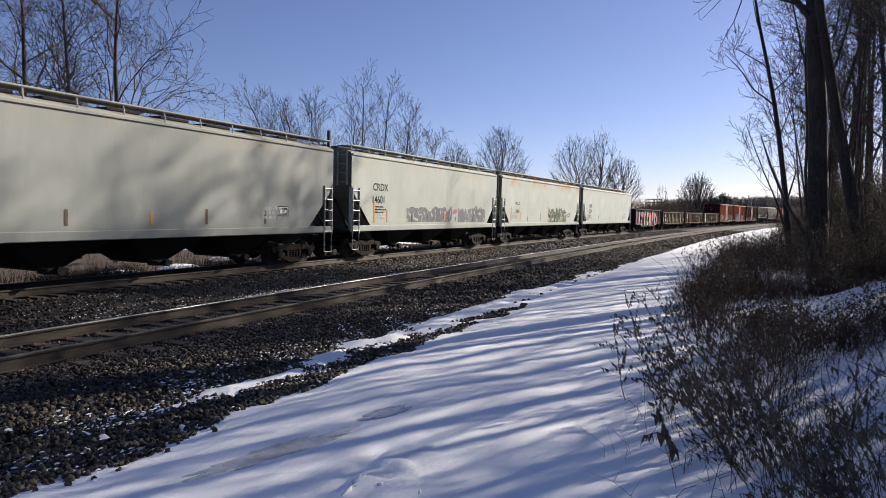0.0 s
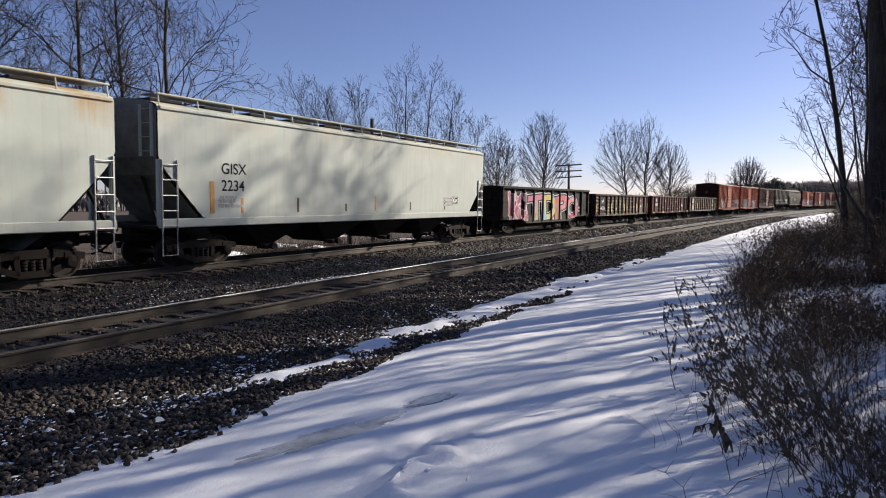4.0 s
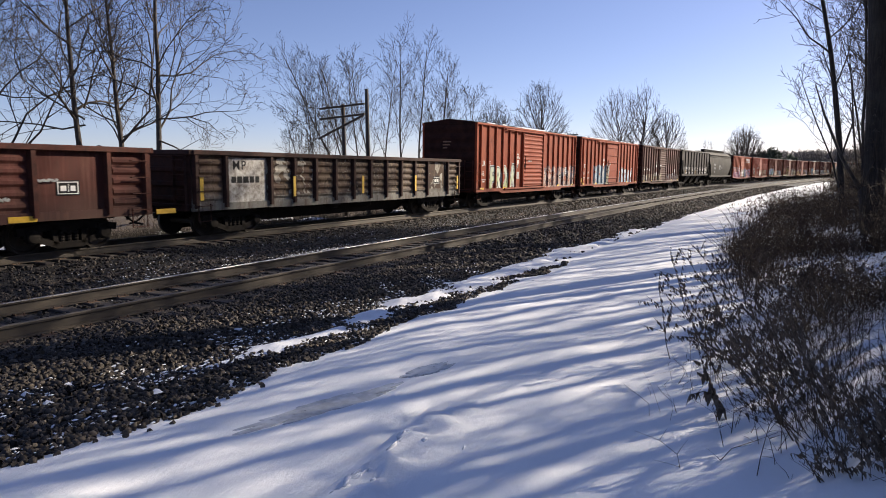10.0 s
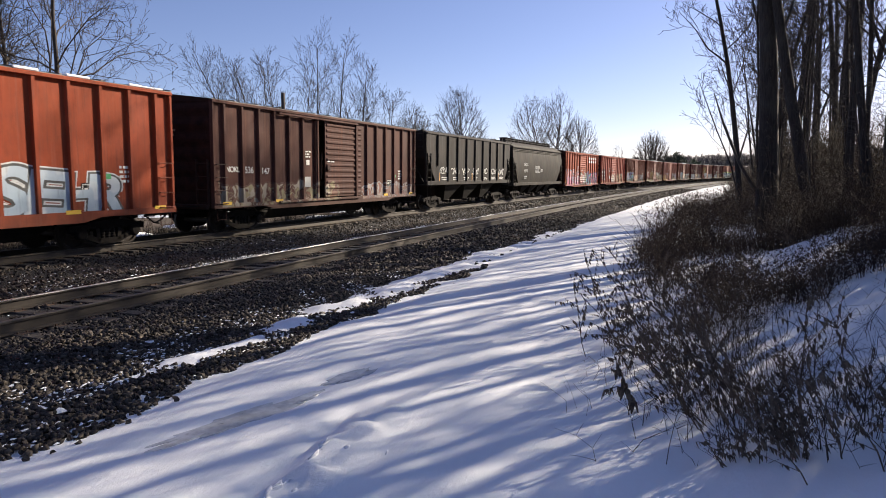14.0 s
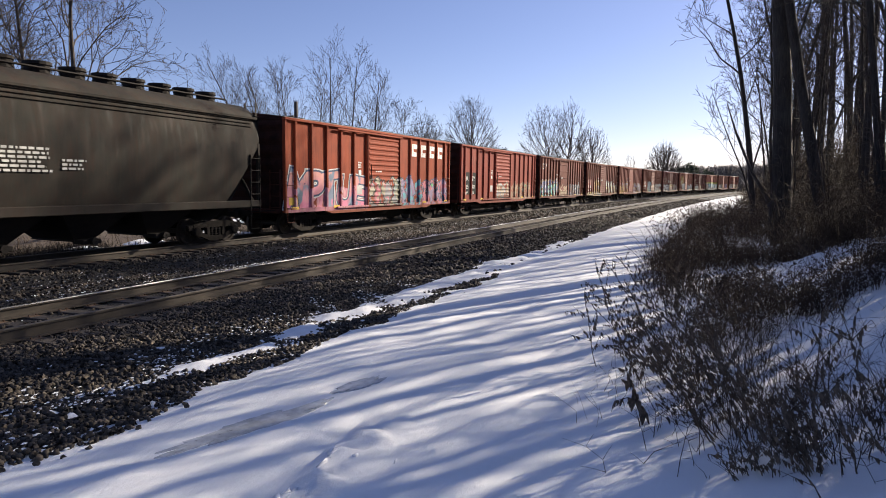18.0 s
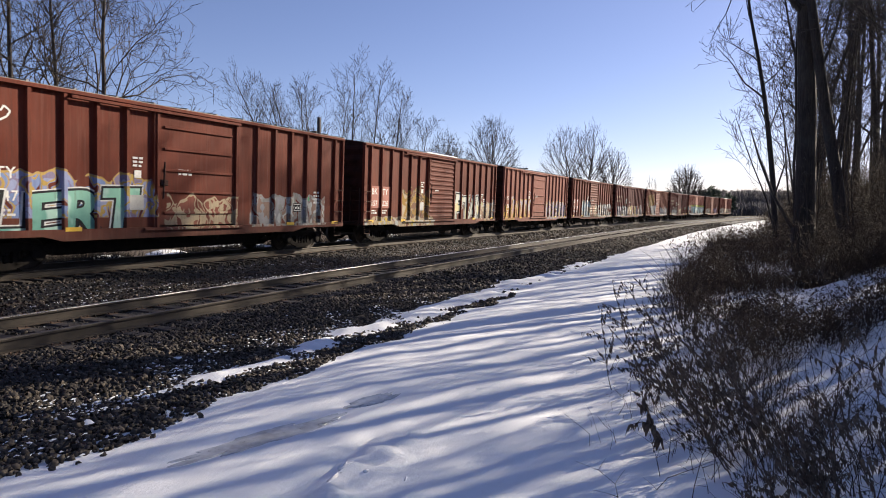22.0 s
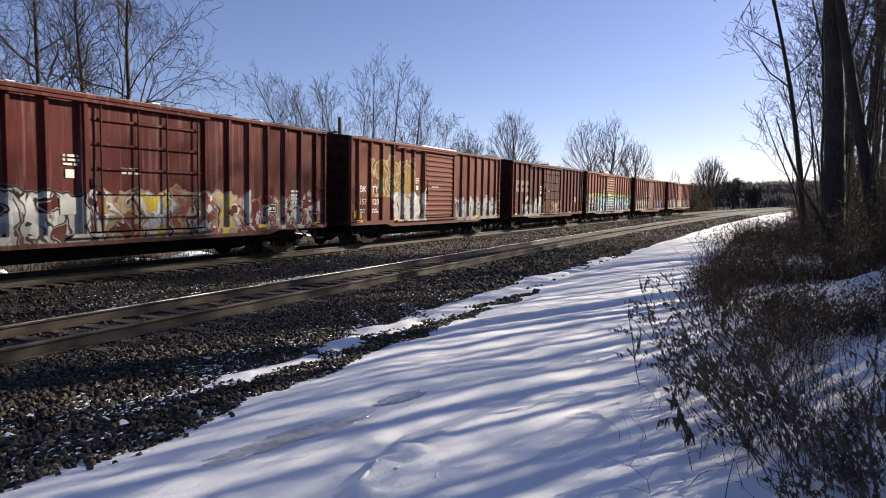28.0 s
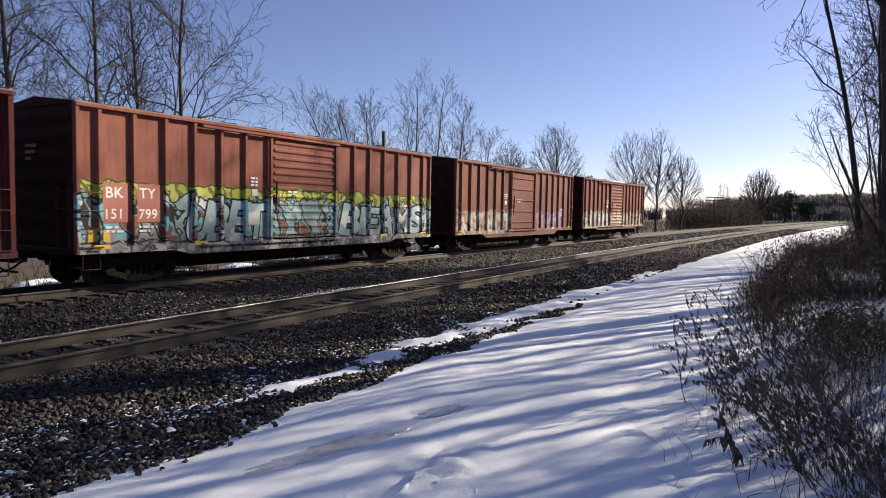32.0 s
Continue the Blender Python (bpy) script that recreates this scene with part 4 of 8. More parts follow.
def boxcar(side, trim, L=15.2, door="corrugated", door_w=3.05, door_at=0.0, posts=7, eave=4.33, zb=0.92, label="", end_mat=None, roof_mat=None, dip=0.0, rods=True, rung_mat=None, ajar=0.0):
    car = thing("boxcar", label, "boxcar", "freight cars of the train")
    end_mat, roof_mat, rung_mat = end_mat or END_SHADE, roof_mat or ROOF_MAT, rung_mat or side
    hl, W0 = L / 2, 1.5
    d0, d1 = door_at - door_w / 2, door_at + door_w / 2
    for sx in (1, -1):
        for a, b in ((-hl, d0), (d1, hl)):
            x = (W0 - 0.03) * sx
            part("side_panel", Shape().cbox(min(x, W0 * sx), max(x, W0 * sx), a, b, zb, eave - 0.08, 0.004), side, car)
        # hat-shaped posts
        for a, b in ((-hl + 0.06, d0 - 0.1), (d1 + 0.1, hl - 0.06)):
            for i in range(posts + 1):
                # the bay with the ladder at the car's end is narrower
                f = (max(i - 0.4, 0.0) / (posts - 0.4)) if a < d0 and b < d0 else min(i, posts - 0.4) / (posts - 0.4)
                y = a + (b - a) * f
                w = 0.07 if 0 < i < posts else 0.06
                o = [(W0 * sx, y - w), ((W0 + 0.085) * sx, y - w * 0.62), ((W0 + 0.085) * sx, y + w * 0.62), (W0 * sx, y + w)]
                part("side_post", Shape().extrude(o if sx > 0 else o[::-1], "z", zb + 0.02, eave - 0.09), side, car)
        x0, x1 = sorted(((W0 - 0.06) * sx, (W0 + 0.11) * sx))
        part("top_chord", Shape().cbox(x0, x1, -hl, hl, eave - 0.1, eave, 0.015), side, car)
        o = [(-hl, zb + 0.12), (-hl, zb - 0.04), (-hl + 2.6, zb - 0.04), (-hl + 3.1, zb - 0.04 - dip), (hl - 3.1, zb - 0.04 - dip), (hl - 2.6, zb - 0.04), (hl, zb - 0.04), (hl, zb + 0.12)]
        x0, x1 = sorted(((W0 - 0.05) * sx, (W0 + 0.095) * sx))
        part("side_sill", Shape().extrude(o, "x", x0, x1), side, car)
        # door
        dx0, dx1 = sorted(((W0 + 0.0) * sx, (W0 + 0.05) * sx))
        dz0, dz1 = zb + 0.16, eave - 0.2
        o0, o1 = d0, d1
        if sx > 0:
            d0, d1 = d0 + ajar, d1 + ajar
        s = Shape().cbox(dx0, dx1, d0 + 0.03, d1 - 0.03, dz0, dz1, 0.006)
        dr = part("sliding_door", s, side, car)
        f = W0 + 0.05
        if door == "corrugated":
            k = 13
            for i in range(k):
                z = dz0 + 0.14 + i * (dz1 - dz0 - 0.28) / (k - 1)
                o = [(f * sx, z - 0.07), ((f + 0.035) * sx, z - 0.025), ((f + 0.035) * sx, z + 0.025), (f * sx, z + 0.07)]
                part("door_rib", Shape().extrude(o if sx < 0 else o[::-1], "y", d0 + 0.14, d1 - 0.14), side, dr)
        else:
            for i in range(5):
                z = dz0 + 0.35 + i * (dz1 - dz0 - 0.7) / 4
                a0, a1 = sorted((f * sx, (f + 0.045) * sx))
                part("door_rib", Shape().cbox(a0, a1, d0 + 0.2, d1 - 0.2, z - 0.035, z + 0.035, 0.01), side, dr)
            if rods:
                for y in (d0 + 0.35, d0 + door_w * 0.38, d1 - door_w * 0.38, d1 - 0.35):
                    part("lock_rod", Shape().tube([((f + 0.075) * sx, y, dz0 + 0.02), ((f + 0.075) * sx, y, dz1 - 0.02)], 0.022, 6), trim, dr)
        d0, d1 = o0, o1
        for y, w in ((d0, 0.075), (d1, 0.075)):
            a0, a1 = sorted((W0 * sx, (W0 + 0.12) * sx))
            part("door_post", Shape().cbox(a0, a1, y - w, y + w * 0.4, zb, eave - 0.1, 0.012), side, car)
        a0, a1 = sorted(((f + 0.01) * sx, (f + 0.09) * sx))
        part("door_latch", Shape().cbox(a0, a1, d0 + 0.05 + (ajar if sx > 0 else 0), d0 + 0.3 + (ajar if sx > 0 else 0), zb + 1.25, zb + 1.42, 0.02).tube([((f + 0.09) * sx, d0 + 0.12, zb + 0.9), ((f + 0.1) * sx, d0 + 0.16, zb + 1.9)], 0.025, 6), trim, dr)
        a0, a1 = sorted(((W0 + 0.09) * sx, (W0 + 0.17) * sx))
        part("door_track", Shape().cbox(a0, a1, d0 - (2.6 if door == "corrugated" else 0.5), d1 + 0.2, zb + 0.03, zb + 0.11, 0.012), side, car)
        part("door_rail", Shape().cbox(a0, a1, d0 - 2.6, d1 + 0.1, eave - 0.2, eave - 0.12, 0.012), side, car)
        # ladders and steps
        xx = (W0 + 0.06) * sx
        ladder("ladder", car, rung_mat, xx, -hl + 0.1, -hl + 0.62, [zb + 0.12 + 0.42 * i for i in range(4)], out=0.07 * sx, stiles=False)
        ladder("ladder", car, rung_mat, xx, hl - 0.62, hl - 0.1, [zb + 0.12 + 0.42 * i for i in range(4)], out=0.07 * sx, stiles=False)
        stirrup(car, trim, xx, -hl + 0.36)
        stirrup(car, trim, xx, hl - 0.36)
    # ends with horizontal ribs
    for e in (-1, 1):
        rows = []
        k = 7
        for i in range(k * 6 + 1):
            z = zb + (eave - 0.03 - zb) * i / (k * 6)
            q = math.sin(math.pi * ((i % 6) / 6.0))
            y = (hl - 0.02 + 0.07 * q * q) * e
            rows.append([(-1.49, hl * e - 0.02 * e, z), (-1.38, y, z), (1.38, y, z), (1.49, hl * e - 0.02 * e, z)])
        s = Shape().sheet(rows if e < 0 else [r[::-1] for r in rows])
        y0, y1 = sorted(((hl - 0.05) * e, (hl - 0.02) * e))
        s.box(-1.47, 1.47, y0, y1, zb, eave)
        # gable under the roof
        s.extrude([(-1.5, eave - 0.04), (1.5, eave - 0.04), (1.5, eave + 0.02), (0, eave + 0.20), (-1.5, eave + 0.02)], "y", y0, (hl + 0.03) * e)
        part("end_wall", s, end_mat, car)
        ladder("end_ladder", car, trim, hl * e, 0.95, 1.4, [zb + 0.15 + 0.42 * i for i in range(8 if e > 0 else 4)], "y", 0.09 * e)
        y0, y1 = sorted((hl * e, (hl + 0.14) * e))
        part("end_sill", Shape().cbox(-1.4, 1.4, y0, y1, 0.86, zb + 0.1, 0.02), trim, car)
    part("brake_wheel", Shape().disc([(-0.015, 0.27), (0.015, 0.27), (0.015, 0.24), (-0.015, 0.24), (-0.015, 0.27)], 20, 0, (-0.75, hl + 0.22, 2.7), "y").tube([(-0.75, hl, 2.7), (-0.75, hl + 0.22, 2.7)], 0.03, 6).tube([(-1.0, hl + 0.22, 2.7), (-0.5, hl + 0.22, 2.7)], 0.014, 4), trim, car)
    # roof: shallow pitch with seams across
    rows = []
    k = 13
    for i in range(k):
        a, b = -hl + L * i / k, -hl + L * (i + 1) / k
        for y, h in ((a, 0.0), (b - 0.07, 0.0), (b - 0.06, 0.035), (b - 0.005, 0.035)):
            rows.append([(-1.58, y, eave - 0.01), (-1.58, y, eave + 0.02 + h), (0, y, eave + 0.19 + h), (1.58, y, eave + 0.02 + h), (1.58, y, eave - 0.01)])
    s = Shape().sheet([r[::-1] for r in rows], closed=True)
    part("roof", s, roof_mat, car)
    underframe(car, L, zb)
    add_trucks(car, hl - 1.95)
    add_couplers(car, hl + 0.1)
    return car


def gondola(side, trim, L=15.0, posts=14, top=2.58, zb=0.98, low=0.62, label="", chord=None):
    car = thing("gondola", label, "gondola", "freight cars of the train")
    hl, W0 = L / 2, 1.46
    chord = chord or trim
    for sx in (1, -1):
        x0, x1 = sorted(((W0 - 0.02) * sx, W0 * sx))
        o = [(-hl, zb), (-hl + 2.9, zb), (-hl + 3.5, low + 0.1), (hl - 3.5, low + 0.1), (hl - 2.9, zb), (hl, zb), (hl, top), (-hl, top)]
        # pressed side sheets between the posts, with shallow bulges
        part("side_sheet", Shape().extrude([(y, max(z, zb)) for y, z in o], "x", x0, x1), side, car)
        part("side_sill", Shape().extrude([(-hl, zb + 0.1), (-hl, zb - 0.1), (-hl + 2.9, zb - 0.1), (-hl + 3.5, low), (hl - 3.5, low), (hl - 2.9, zb - 0.1), (hl, zb - 0.1), (hl, zb + 0.1)], "x", *sorted(((W0 - 0.04) * sx, (W0 + 0.05) * sx))), side, car)
        # two bays near the ends are wider and plain, for the lettering
        widths = [1.0] * posts
        if posts > 10:
            widths[1] = widths[-2] = 1.7
        edges = [sum(widths[:i]) / sum(widths) for i in range(posts + 1)]
        for i in range(posts + 1):
            y = -hl + 0.12 + (L - 0.24) * edges[i]
            w = 0.085
            o = [((W0) * sx, y - w), ((W0 + 0.12) * sx, y - w * 0.6), ((W0 + 0.12) * sx, y + w * 0.6), ((W0) * sx, y + w)]
            bottom = low + 0.12 if abs(y) < hl - 3.4 else zb - 0.02
            part("side_post", Shape().extrude(o if sx > 0 else o[::-1], "z", bottom, top - 0.02), trim if posts > 10 else side, car)
            if i < posts:
                b0, b1 = y + 0.14, -hl + 0.12 + (L - 0.24) * edges[i + 1] - 0.14
                for j in range(5):
                    z = zb + 0.26 + j * (top - zb - 0.45) / 4.2
                    q = [(W0 * sx, z - 0.10), ((W0 + 0.045) * sx, z - 0.035), ((W0 + 0.045) * sx, z + 0.035), (W0 * sx, z + 0.10)]
                    if posts > 10 and i not in (1, posts - 2):
                        part("pressed_rib", Shape().extrude(q if sx < 0 else q[::-1], "y", b0, b1), side, car)
        part("top_chord", Shape().cbox(*sorted(((W0 - 0.1) * sx, (W0 + 0.14) * sx)), -hl, hl, top - 0.05, top + 0.09, 0.02), chord, car)
        xx = (W0 + 0.1) * sx
        for y in (-hl + 0.12, hl - 0.6):
            ladder("ladder", car, trim, xx, y, y + 0.46, [zb + 0.05 + 0.4 * i for i in range(4)], out=0.07 * sx, stiles=False)
            stirrup(car, trim, xx, y + 0.24)
    for e in (-1, 1):
        y0, y1 = sorted(((hl - 0.06) * e, (hl + 0.02) * e))
        s = Shape().box(-W0, W0, y0, y1, zb, top)
        for j in range(4):
            z = zb + 0.25 + j * 0.4
            s.cbox(-1.35, 1.35, *sorted(((hl + 0.02) * e, (hl + 0.09) * e)), z - 0.07, z + 0.07, 0.03)
        s.cbox(-1.55, 1.55, *sorted(((hl - 0.1) * e, (hl + 0.12) * e)), top - 0.05, top + 0.09, 0.02)
        part("end_wall", s, trim, car)
        part("end_sill", Shape().cbox(-1.4, 1.4, *sorted((hl * e, (hl + 0.14) * e)), 0.8, zb + 0.1, 0.02), trim, car)
        ladder("end_ladder", car, trim, (hl + 0.05) * e, 0.9, 1.35, [zb + 0.1 + 0.4 * i for i in range(4)], "y", 0.09 * e)
    part("floor", Shape().box(-W0, W0, -hl, hl, zb, zb + 0.06), trim, car)
    part("brake_wheel", Shape().disc([(-0.015, 0.27), (0.015, 0.27), (0.015, 0.24), (-0.015, 0.24), (-0.015, 0.27)], 20, 0, (-0.75, hl + 0.2, 2.3), "y"), trim, car)
    underframe(car, L, zb)
    add_trucks(car, hl - 1.9)
    add_couplers(car, hl + 0.1)
    return car


# cream hopper ends, their colour darkened for the shade in the gaps
CREAM_END_SHADE = plain("shaded_cream_end", (0.10, 0.10, 0.092), (0.19, 0.19, 0.172), 2.5, 0.75, spec=0.15)


def covered_hopper(side, trim, L=17.8, top=4.62, ribs=0, label="", bulge=0.0, bays=4, boards=True, sill_z=1.14, eave=4.2, zc=2.62, cut=1.25, inset=0.22):
    car = thing("covered_hopper", label, "hopper car", "freight cars of the train")
    hl, W0 = L / 2, 1.5
    steel = GALV if not ribs and bulge < 0.1 else trim
    # cross-section from the sill up over the eave
    prof = []
    for i in range(13):
        z = sill_z + 0.2 + (eave - sill_z - 0.2) * i / 12
        t = (z - sill_z - 0.2) / (eave - sill_z - 0.2)
        prof.append((W0 - bulge * (2 * t - 1) ** 2 * 0.6, z))
    prof += [(W0 - 0.05 - bulge * 0.6, eave + 0.10), (W0 - 0.28, eave + 0.2), (0.75, top - 0.14), (0.0, top - 0.06)]
    for sx in (1, -1):
        rows = []
        for x, z in prof:
            t = min(max((z - sill_z - 0.2) / (zc - sill_z - 0.2), 0), 1)
            y = hl - inset - cut * (1 - t) if z < zc else hl - inset + inset * min((z - zc) / 0.3, 1.0)
            rows.append([(x * sx, -y, z), (x * sx, -y * 0.5, z), (x * sx, y * 0.5, z), (x * sx, y, z)])
        s = Shape().sheet(rows if sx < 0 else [r[::-1] for r in rows])
        part("side_sheet", s, side, car, smooth=bulge > 0.1)
        part("side_sill", Shape().cbox(*sorted(((W0 - 0.12) * sx, (W0 + 0.03) * sx)), -hl, hl, sill_z, sill_z + 0.24, 0.02), side, car)
        part("eave_rail", Shape().cbox(*sorted(((W0 - 0.1 - bulge * 0.6) * sx, (W0 + 0.045 - bulge * 0.4) * sx)), -hl + 0.04, hl - 0.04, eave - 0.02, eave + 0.08, 0.02), side, car)
        for i in range(ribs):
            y = -hl + 1.5 + (L - 3.0) * i / (ribs - 1)
            o = [(W0 * sx, y - 0.075), ((W0 + 0.09) * sx, y - 0.05), ((W0 + 0.09) * sx, y + 0.05), (W0 * sx, y + 0.075)]
            part("side_post", Shape().extrude(o if sx > 0 else o[::-1], "z", sill_z + (0.2 if 0 < i < ribs - 1 else 1.1), eave), side, car)
        for e in (-1, 1):
            y0, y1 = sorted(((hl - 0.1) * e, hl * e))
            part("corner_post", Shape().cbox(*sorted(((W0 - 0.12) * sx, (W0 - 0.01) * sx)), y0, y1, sill_z + 0.24, zc + 0.3, 0.012), side, car)
            ya, yb = sorted(((hl - 0.08) * e, (hl - 0.55) * e))
            ladder("ladder", car, steel, W0 * sx, ya, yb, [sill_z + 0.05 + 0.4 * i for i in range(5)], out=0.05 * sx, r=0.016)
            stirrup(car, steel, (W0 + 0.02) * sx, 0.5 * (ya + yb), 0.46, sill_z, 0.42)
        # running boards on the roof
        if boards:
            for i in range(int(L / 1.25) + 1):
                y = -hl + 0.1 + (L - 0.2) * i / int(L / 1.25)
                part("board_stanchion", Shape().tube([((W0 - 0.06) * sx, y, eave + 0.06), ((W0 - 0.12) * sx, y, top - 0.02)], 0.02, 5), side, car)
            part("roof_rail", Shape().cbox(*sorted(((W0 - 0.15) * sx, (W0 - 0.06) * sx)), -hl + 0.05, hl - 0.05, top - 0.05, top - 0.005, 0.01), side, car)
            part("running_board", Shape().cbox(*sorted((0.75 * sx, (W0 - 0.2) * sx)), -hl + 0.05, hl - 0.05, top - 0.05, top - 0.015, 0.01), ROOF_MAT, car)
    for e in (-1, 1):
        s = Shape()
        inner = hl - inset - cut
        # end wall above, slope sheet below
        s.sheet([[(-1.44, hl * e, 4.2), (1.44, hl * e, 4.2)], [(-1.44, hl * e, zc + 0.35), (1.44, hl * e, zc + 0.35)], [(-1.44, (hl - inset) * e, zc - 0.1), (1.44, (hl - inset) * e, zc - 0.1)], [(-1.44, inner * e, sill_z + 0.1), (1.44, inner * e, sill_z + 0.1)], [(-1.2, (inner - 0.6) * e, 0.75), (1.2, (inner - 0.6) * e, 0.75)]])
        s.extrude([(-1.44, 4.2), (1.44, 4.2), (1.2, eave + 0.2), (0.7, top - 0.14), (0, top - 0.06), (-0.7, top - 0.14), (-1.2, eave + 0.2)], "y", *sorted(((hl - 0.05) * e, hl * e)))
        part("end_sheet", s, CREAM_END_SHADE if steel is GALV else side, car, "cream end of the car, coloured darker for its shade" if steel is GALV else "")
        part("end_platform", Shape().cbox(-1.45, 1.45, *sorted(((hl - 1.6) * e, (hl + 0.1) * e)), sill_z - 0.04, sill_z + 0.06, 0.02), trim, car)
        part("end_brace", Shape().tube([(-1.3, (hl - 0.1) * e, sill_z + 0.1), (-1.3, (hl - 0.1) * e, zc + 0.4)], 0.05, 6), trim, car)
        part("end_brace", Shape().tube([(1.3, (hl - 0.1) * e, sill_z + 0.1), (0.4, (hl - 0.3) * e, zc)], 0.05, 6), trim, car)
        ladder("end_ladder", car, side, hl * e, 0.85, 1.3, [zc + 0.5 + 0.36 * i for i in range(4)], "y", 0.08 * e)
    # hatches
    k = 14 if bulge > 0.1 else bays * 2 + 2
    for i in range(k):
        y = -hl + 1.2 + (L - 2.4) * i / (k - 1)
        if bulge > 0.1:
            part("roof_hatch", Shape().disc([(0, 0.30), (0.2, 0.30), (0.21, 0.34), (0.29, 0.33), (0.32, 0.02)], 14, 0, (0.25, y, top - 0.1), "z"), trim, car, smooth=False)
            continue
        part("roof_hatch", Shape().cbox(-0.32, 0.32, y - 0.55, y + 0.55, top - 0.08, top + 0.02, 0.03), trim, car)
    # discharge bays
    span = (L - 5.6) / bays
    for i in range(bays):
        y = -hl + 2.8 + span * (i + 0.5)
        s = Shape()
        a, b = y - span * 0.46, y + span * 0.46
        rows = [[(-1.4, a, sill_z + 0.1), (1.4, a, sill_z + 0.1), (1.4, b, sill_z + 0.1), (-1.4, b, sill_z + 0.1)], [(-0.8, y - 0.3, 0.45), (0.8, y - 0.3, 0.45), (0.8, y + 0.3, 0.45), (-0.8, y + 0.3, 0.45)]]
        s.sheet(rows[::-1], closed=True)
        s.box(-0.8, 0.8, y - 0.3, y + 0.3, 0.40, 0.46)
        bay = part("hopper_bay", s, trim, car)
        part("outlet_gate", Shape().cbox(0.7, 1.1, y - 0.28, y + 0.28, 0.34, 0.47, 0.02).disc([(0, 0.1), (0.14, 0.1), (0.14, 0.02)], 12, 0, (1.08, y, 0.42)), trim, bay)
    part("centre_sill", Shape().cbox(-0.22, 0.22, -hl + 0.1, hl - 0.1, 0.7, sill_z, 0.03), trim, car)
    add_trucks(car, hl - 1.75)
    add_couplers(car, hl + 0.12)
    return car
# ---- the train, from its head to its tail ----
CARS = []


def couple(car, u, L):
    CARS.append((car, u + L / 2, L / 2 - 1.9))
    return car


WHITE, BLACK, GREY = (0.68, 0.68, 0.66), (0.02, 0.02, 0.022), (0.32, 0.32, 0.33)
PALE, BEIGE, GOLD, YELLOW = (0.5, 0.52, 0.5), (0.45, 0.36, 0.24), (0.34, 0.2, 0.05), (0.62, 0.46, 0.06)
PINK, MAGENTA, CYAN, TEAL = (0.62, 0.22, 0.26), (0.42, 0.05, 0.12), (0.16, 0.45, 0.52), (0.12, 0.34, 0.30)
LILAC, PURPLE, ICE_BLUE, LIME = (0.32, 0.26, 0.38), (0.14, 0.1, 0.26), (0.40, 0.52, 0.58), (0.42, 0.48, 0.08)
TRIM_RED = plain("sooty_red_trim", (0.045, 0.018, 0.014), (0.10, 0.035, 0.024), 4, 0.75, spec=0.15)
TRIM_BROWN = plain("sooty_brown_trim", (0.03, 0.017, 0.014), (0.07, 0.035, 0.026), 4, 0.75, spec=0.15)


def snow_crust(car, L, z, seed, share=0.5):
    """Thin snow that clings in clumps along the edge of the roof."""
    rng = random.Random(seed)
    s = Shape()
    y = -L / 2 + 0.5
    while y < L / 2 - 0.6:
        ln = rng.uniform(0.1, 0.7)
        if rng.random() < share:
            w = rng.uniform(0.04, 0.16)
            s.cbox(1.57 - w, 1.60, y, y + ln, z, z + rng.uniform(0.03, 0.07), 0.015)
        y += ln
    return part("snow_crust", s, SNOW, car, "thin snow along the roof edge")


def stencil_box(car, x, y, z, w=0.55, h=0.34, mat=None, inner=None):
    """A framed inspection stencil."""
    s = Shape()
    s.cbox(x - 0.002, x + 0.003, y, y + w, z, z + h, 0.0008)
    b = part("stencil_plate", s, mat or BLACK_PAINT, car)
    t = Shape()
    for a, c, d, e in ((0.03, w - 0.03, h - 0.05, h - 0.03), (0.03, w - 0.03, 0.03, 0.05), (0.03, 0.05, 0.03, h - 0.03), (w - 0.05, w - 0.03, 0.03, h - 0.03), (w * 0.5, w * 0.53, 0.08, h - 0.08), (0.1, w * 0.42, 0.1, h - 0.12), (w * 0.6, w - 0.1, 0.1, h - 0.12)):
        t.box(x + 0.003, x + 0.006, y + a, y + c, z + d, z + e)
    part("stencil_lines", t, inner or WHITE_PAINT, b)


def placard(car, x, y, z, w, h, mat):
    part("placard", Shape().cbox(x - 0.002, x + 0.012, y, y + w, z, z + h, 0.004), mat, car)


# shade between the cars is put into this near-black end colour
END_SHADE = plain("shaded_car_end", (0.022, 0.011, 0.009), (0.055, 0.022, 0.017), 3, 0.85, spec=0.08)
DOOR_RED = plain("repainted_red_patch", (0.30, 0.09, 0.06), (0.38, 0.12, 0.08), 4, 0.6)
LETTER_GOLD = plain("faded_tan_lettering", (0.17, 0.085, 0.05), (0.24, 0.125, 0.075), 6, 0.6, 0, 0.0)
WORN_WHITE = plain("worn_white_patch", (0.10, 0.07, 0.05), (0.52, 0.5, 0.46), 7, 0.75)
SIDE = 1.506
GLYPHS = {}


def glyph(ch, offset):
    """A bold letter of the built-in font as points and triangles."""
    if (ch, offset) not in GLYPHS:
        cu = bpy.data.curves.new("sprayed_letter", "FONT")
        cu.body, cu.offset, cu.resolution_u = ch, offset, 4
        tmp = bpy.data.objects.new("sprayed_letter", cu)
        scene.collection.objects.link(tmp)
        me = bpy.data.meshes.new_from_object(tmp)
        bpy.data.objects.remove(tmp)
        GLYPHS[ch, offset] = [v.co[:2] for v in me.vertices], [tuple(f.vertices) for f in me.polygons]
        bpy.data.meshes.remove(me)
    return GLYPHS[ch, offset]


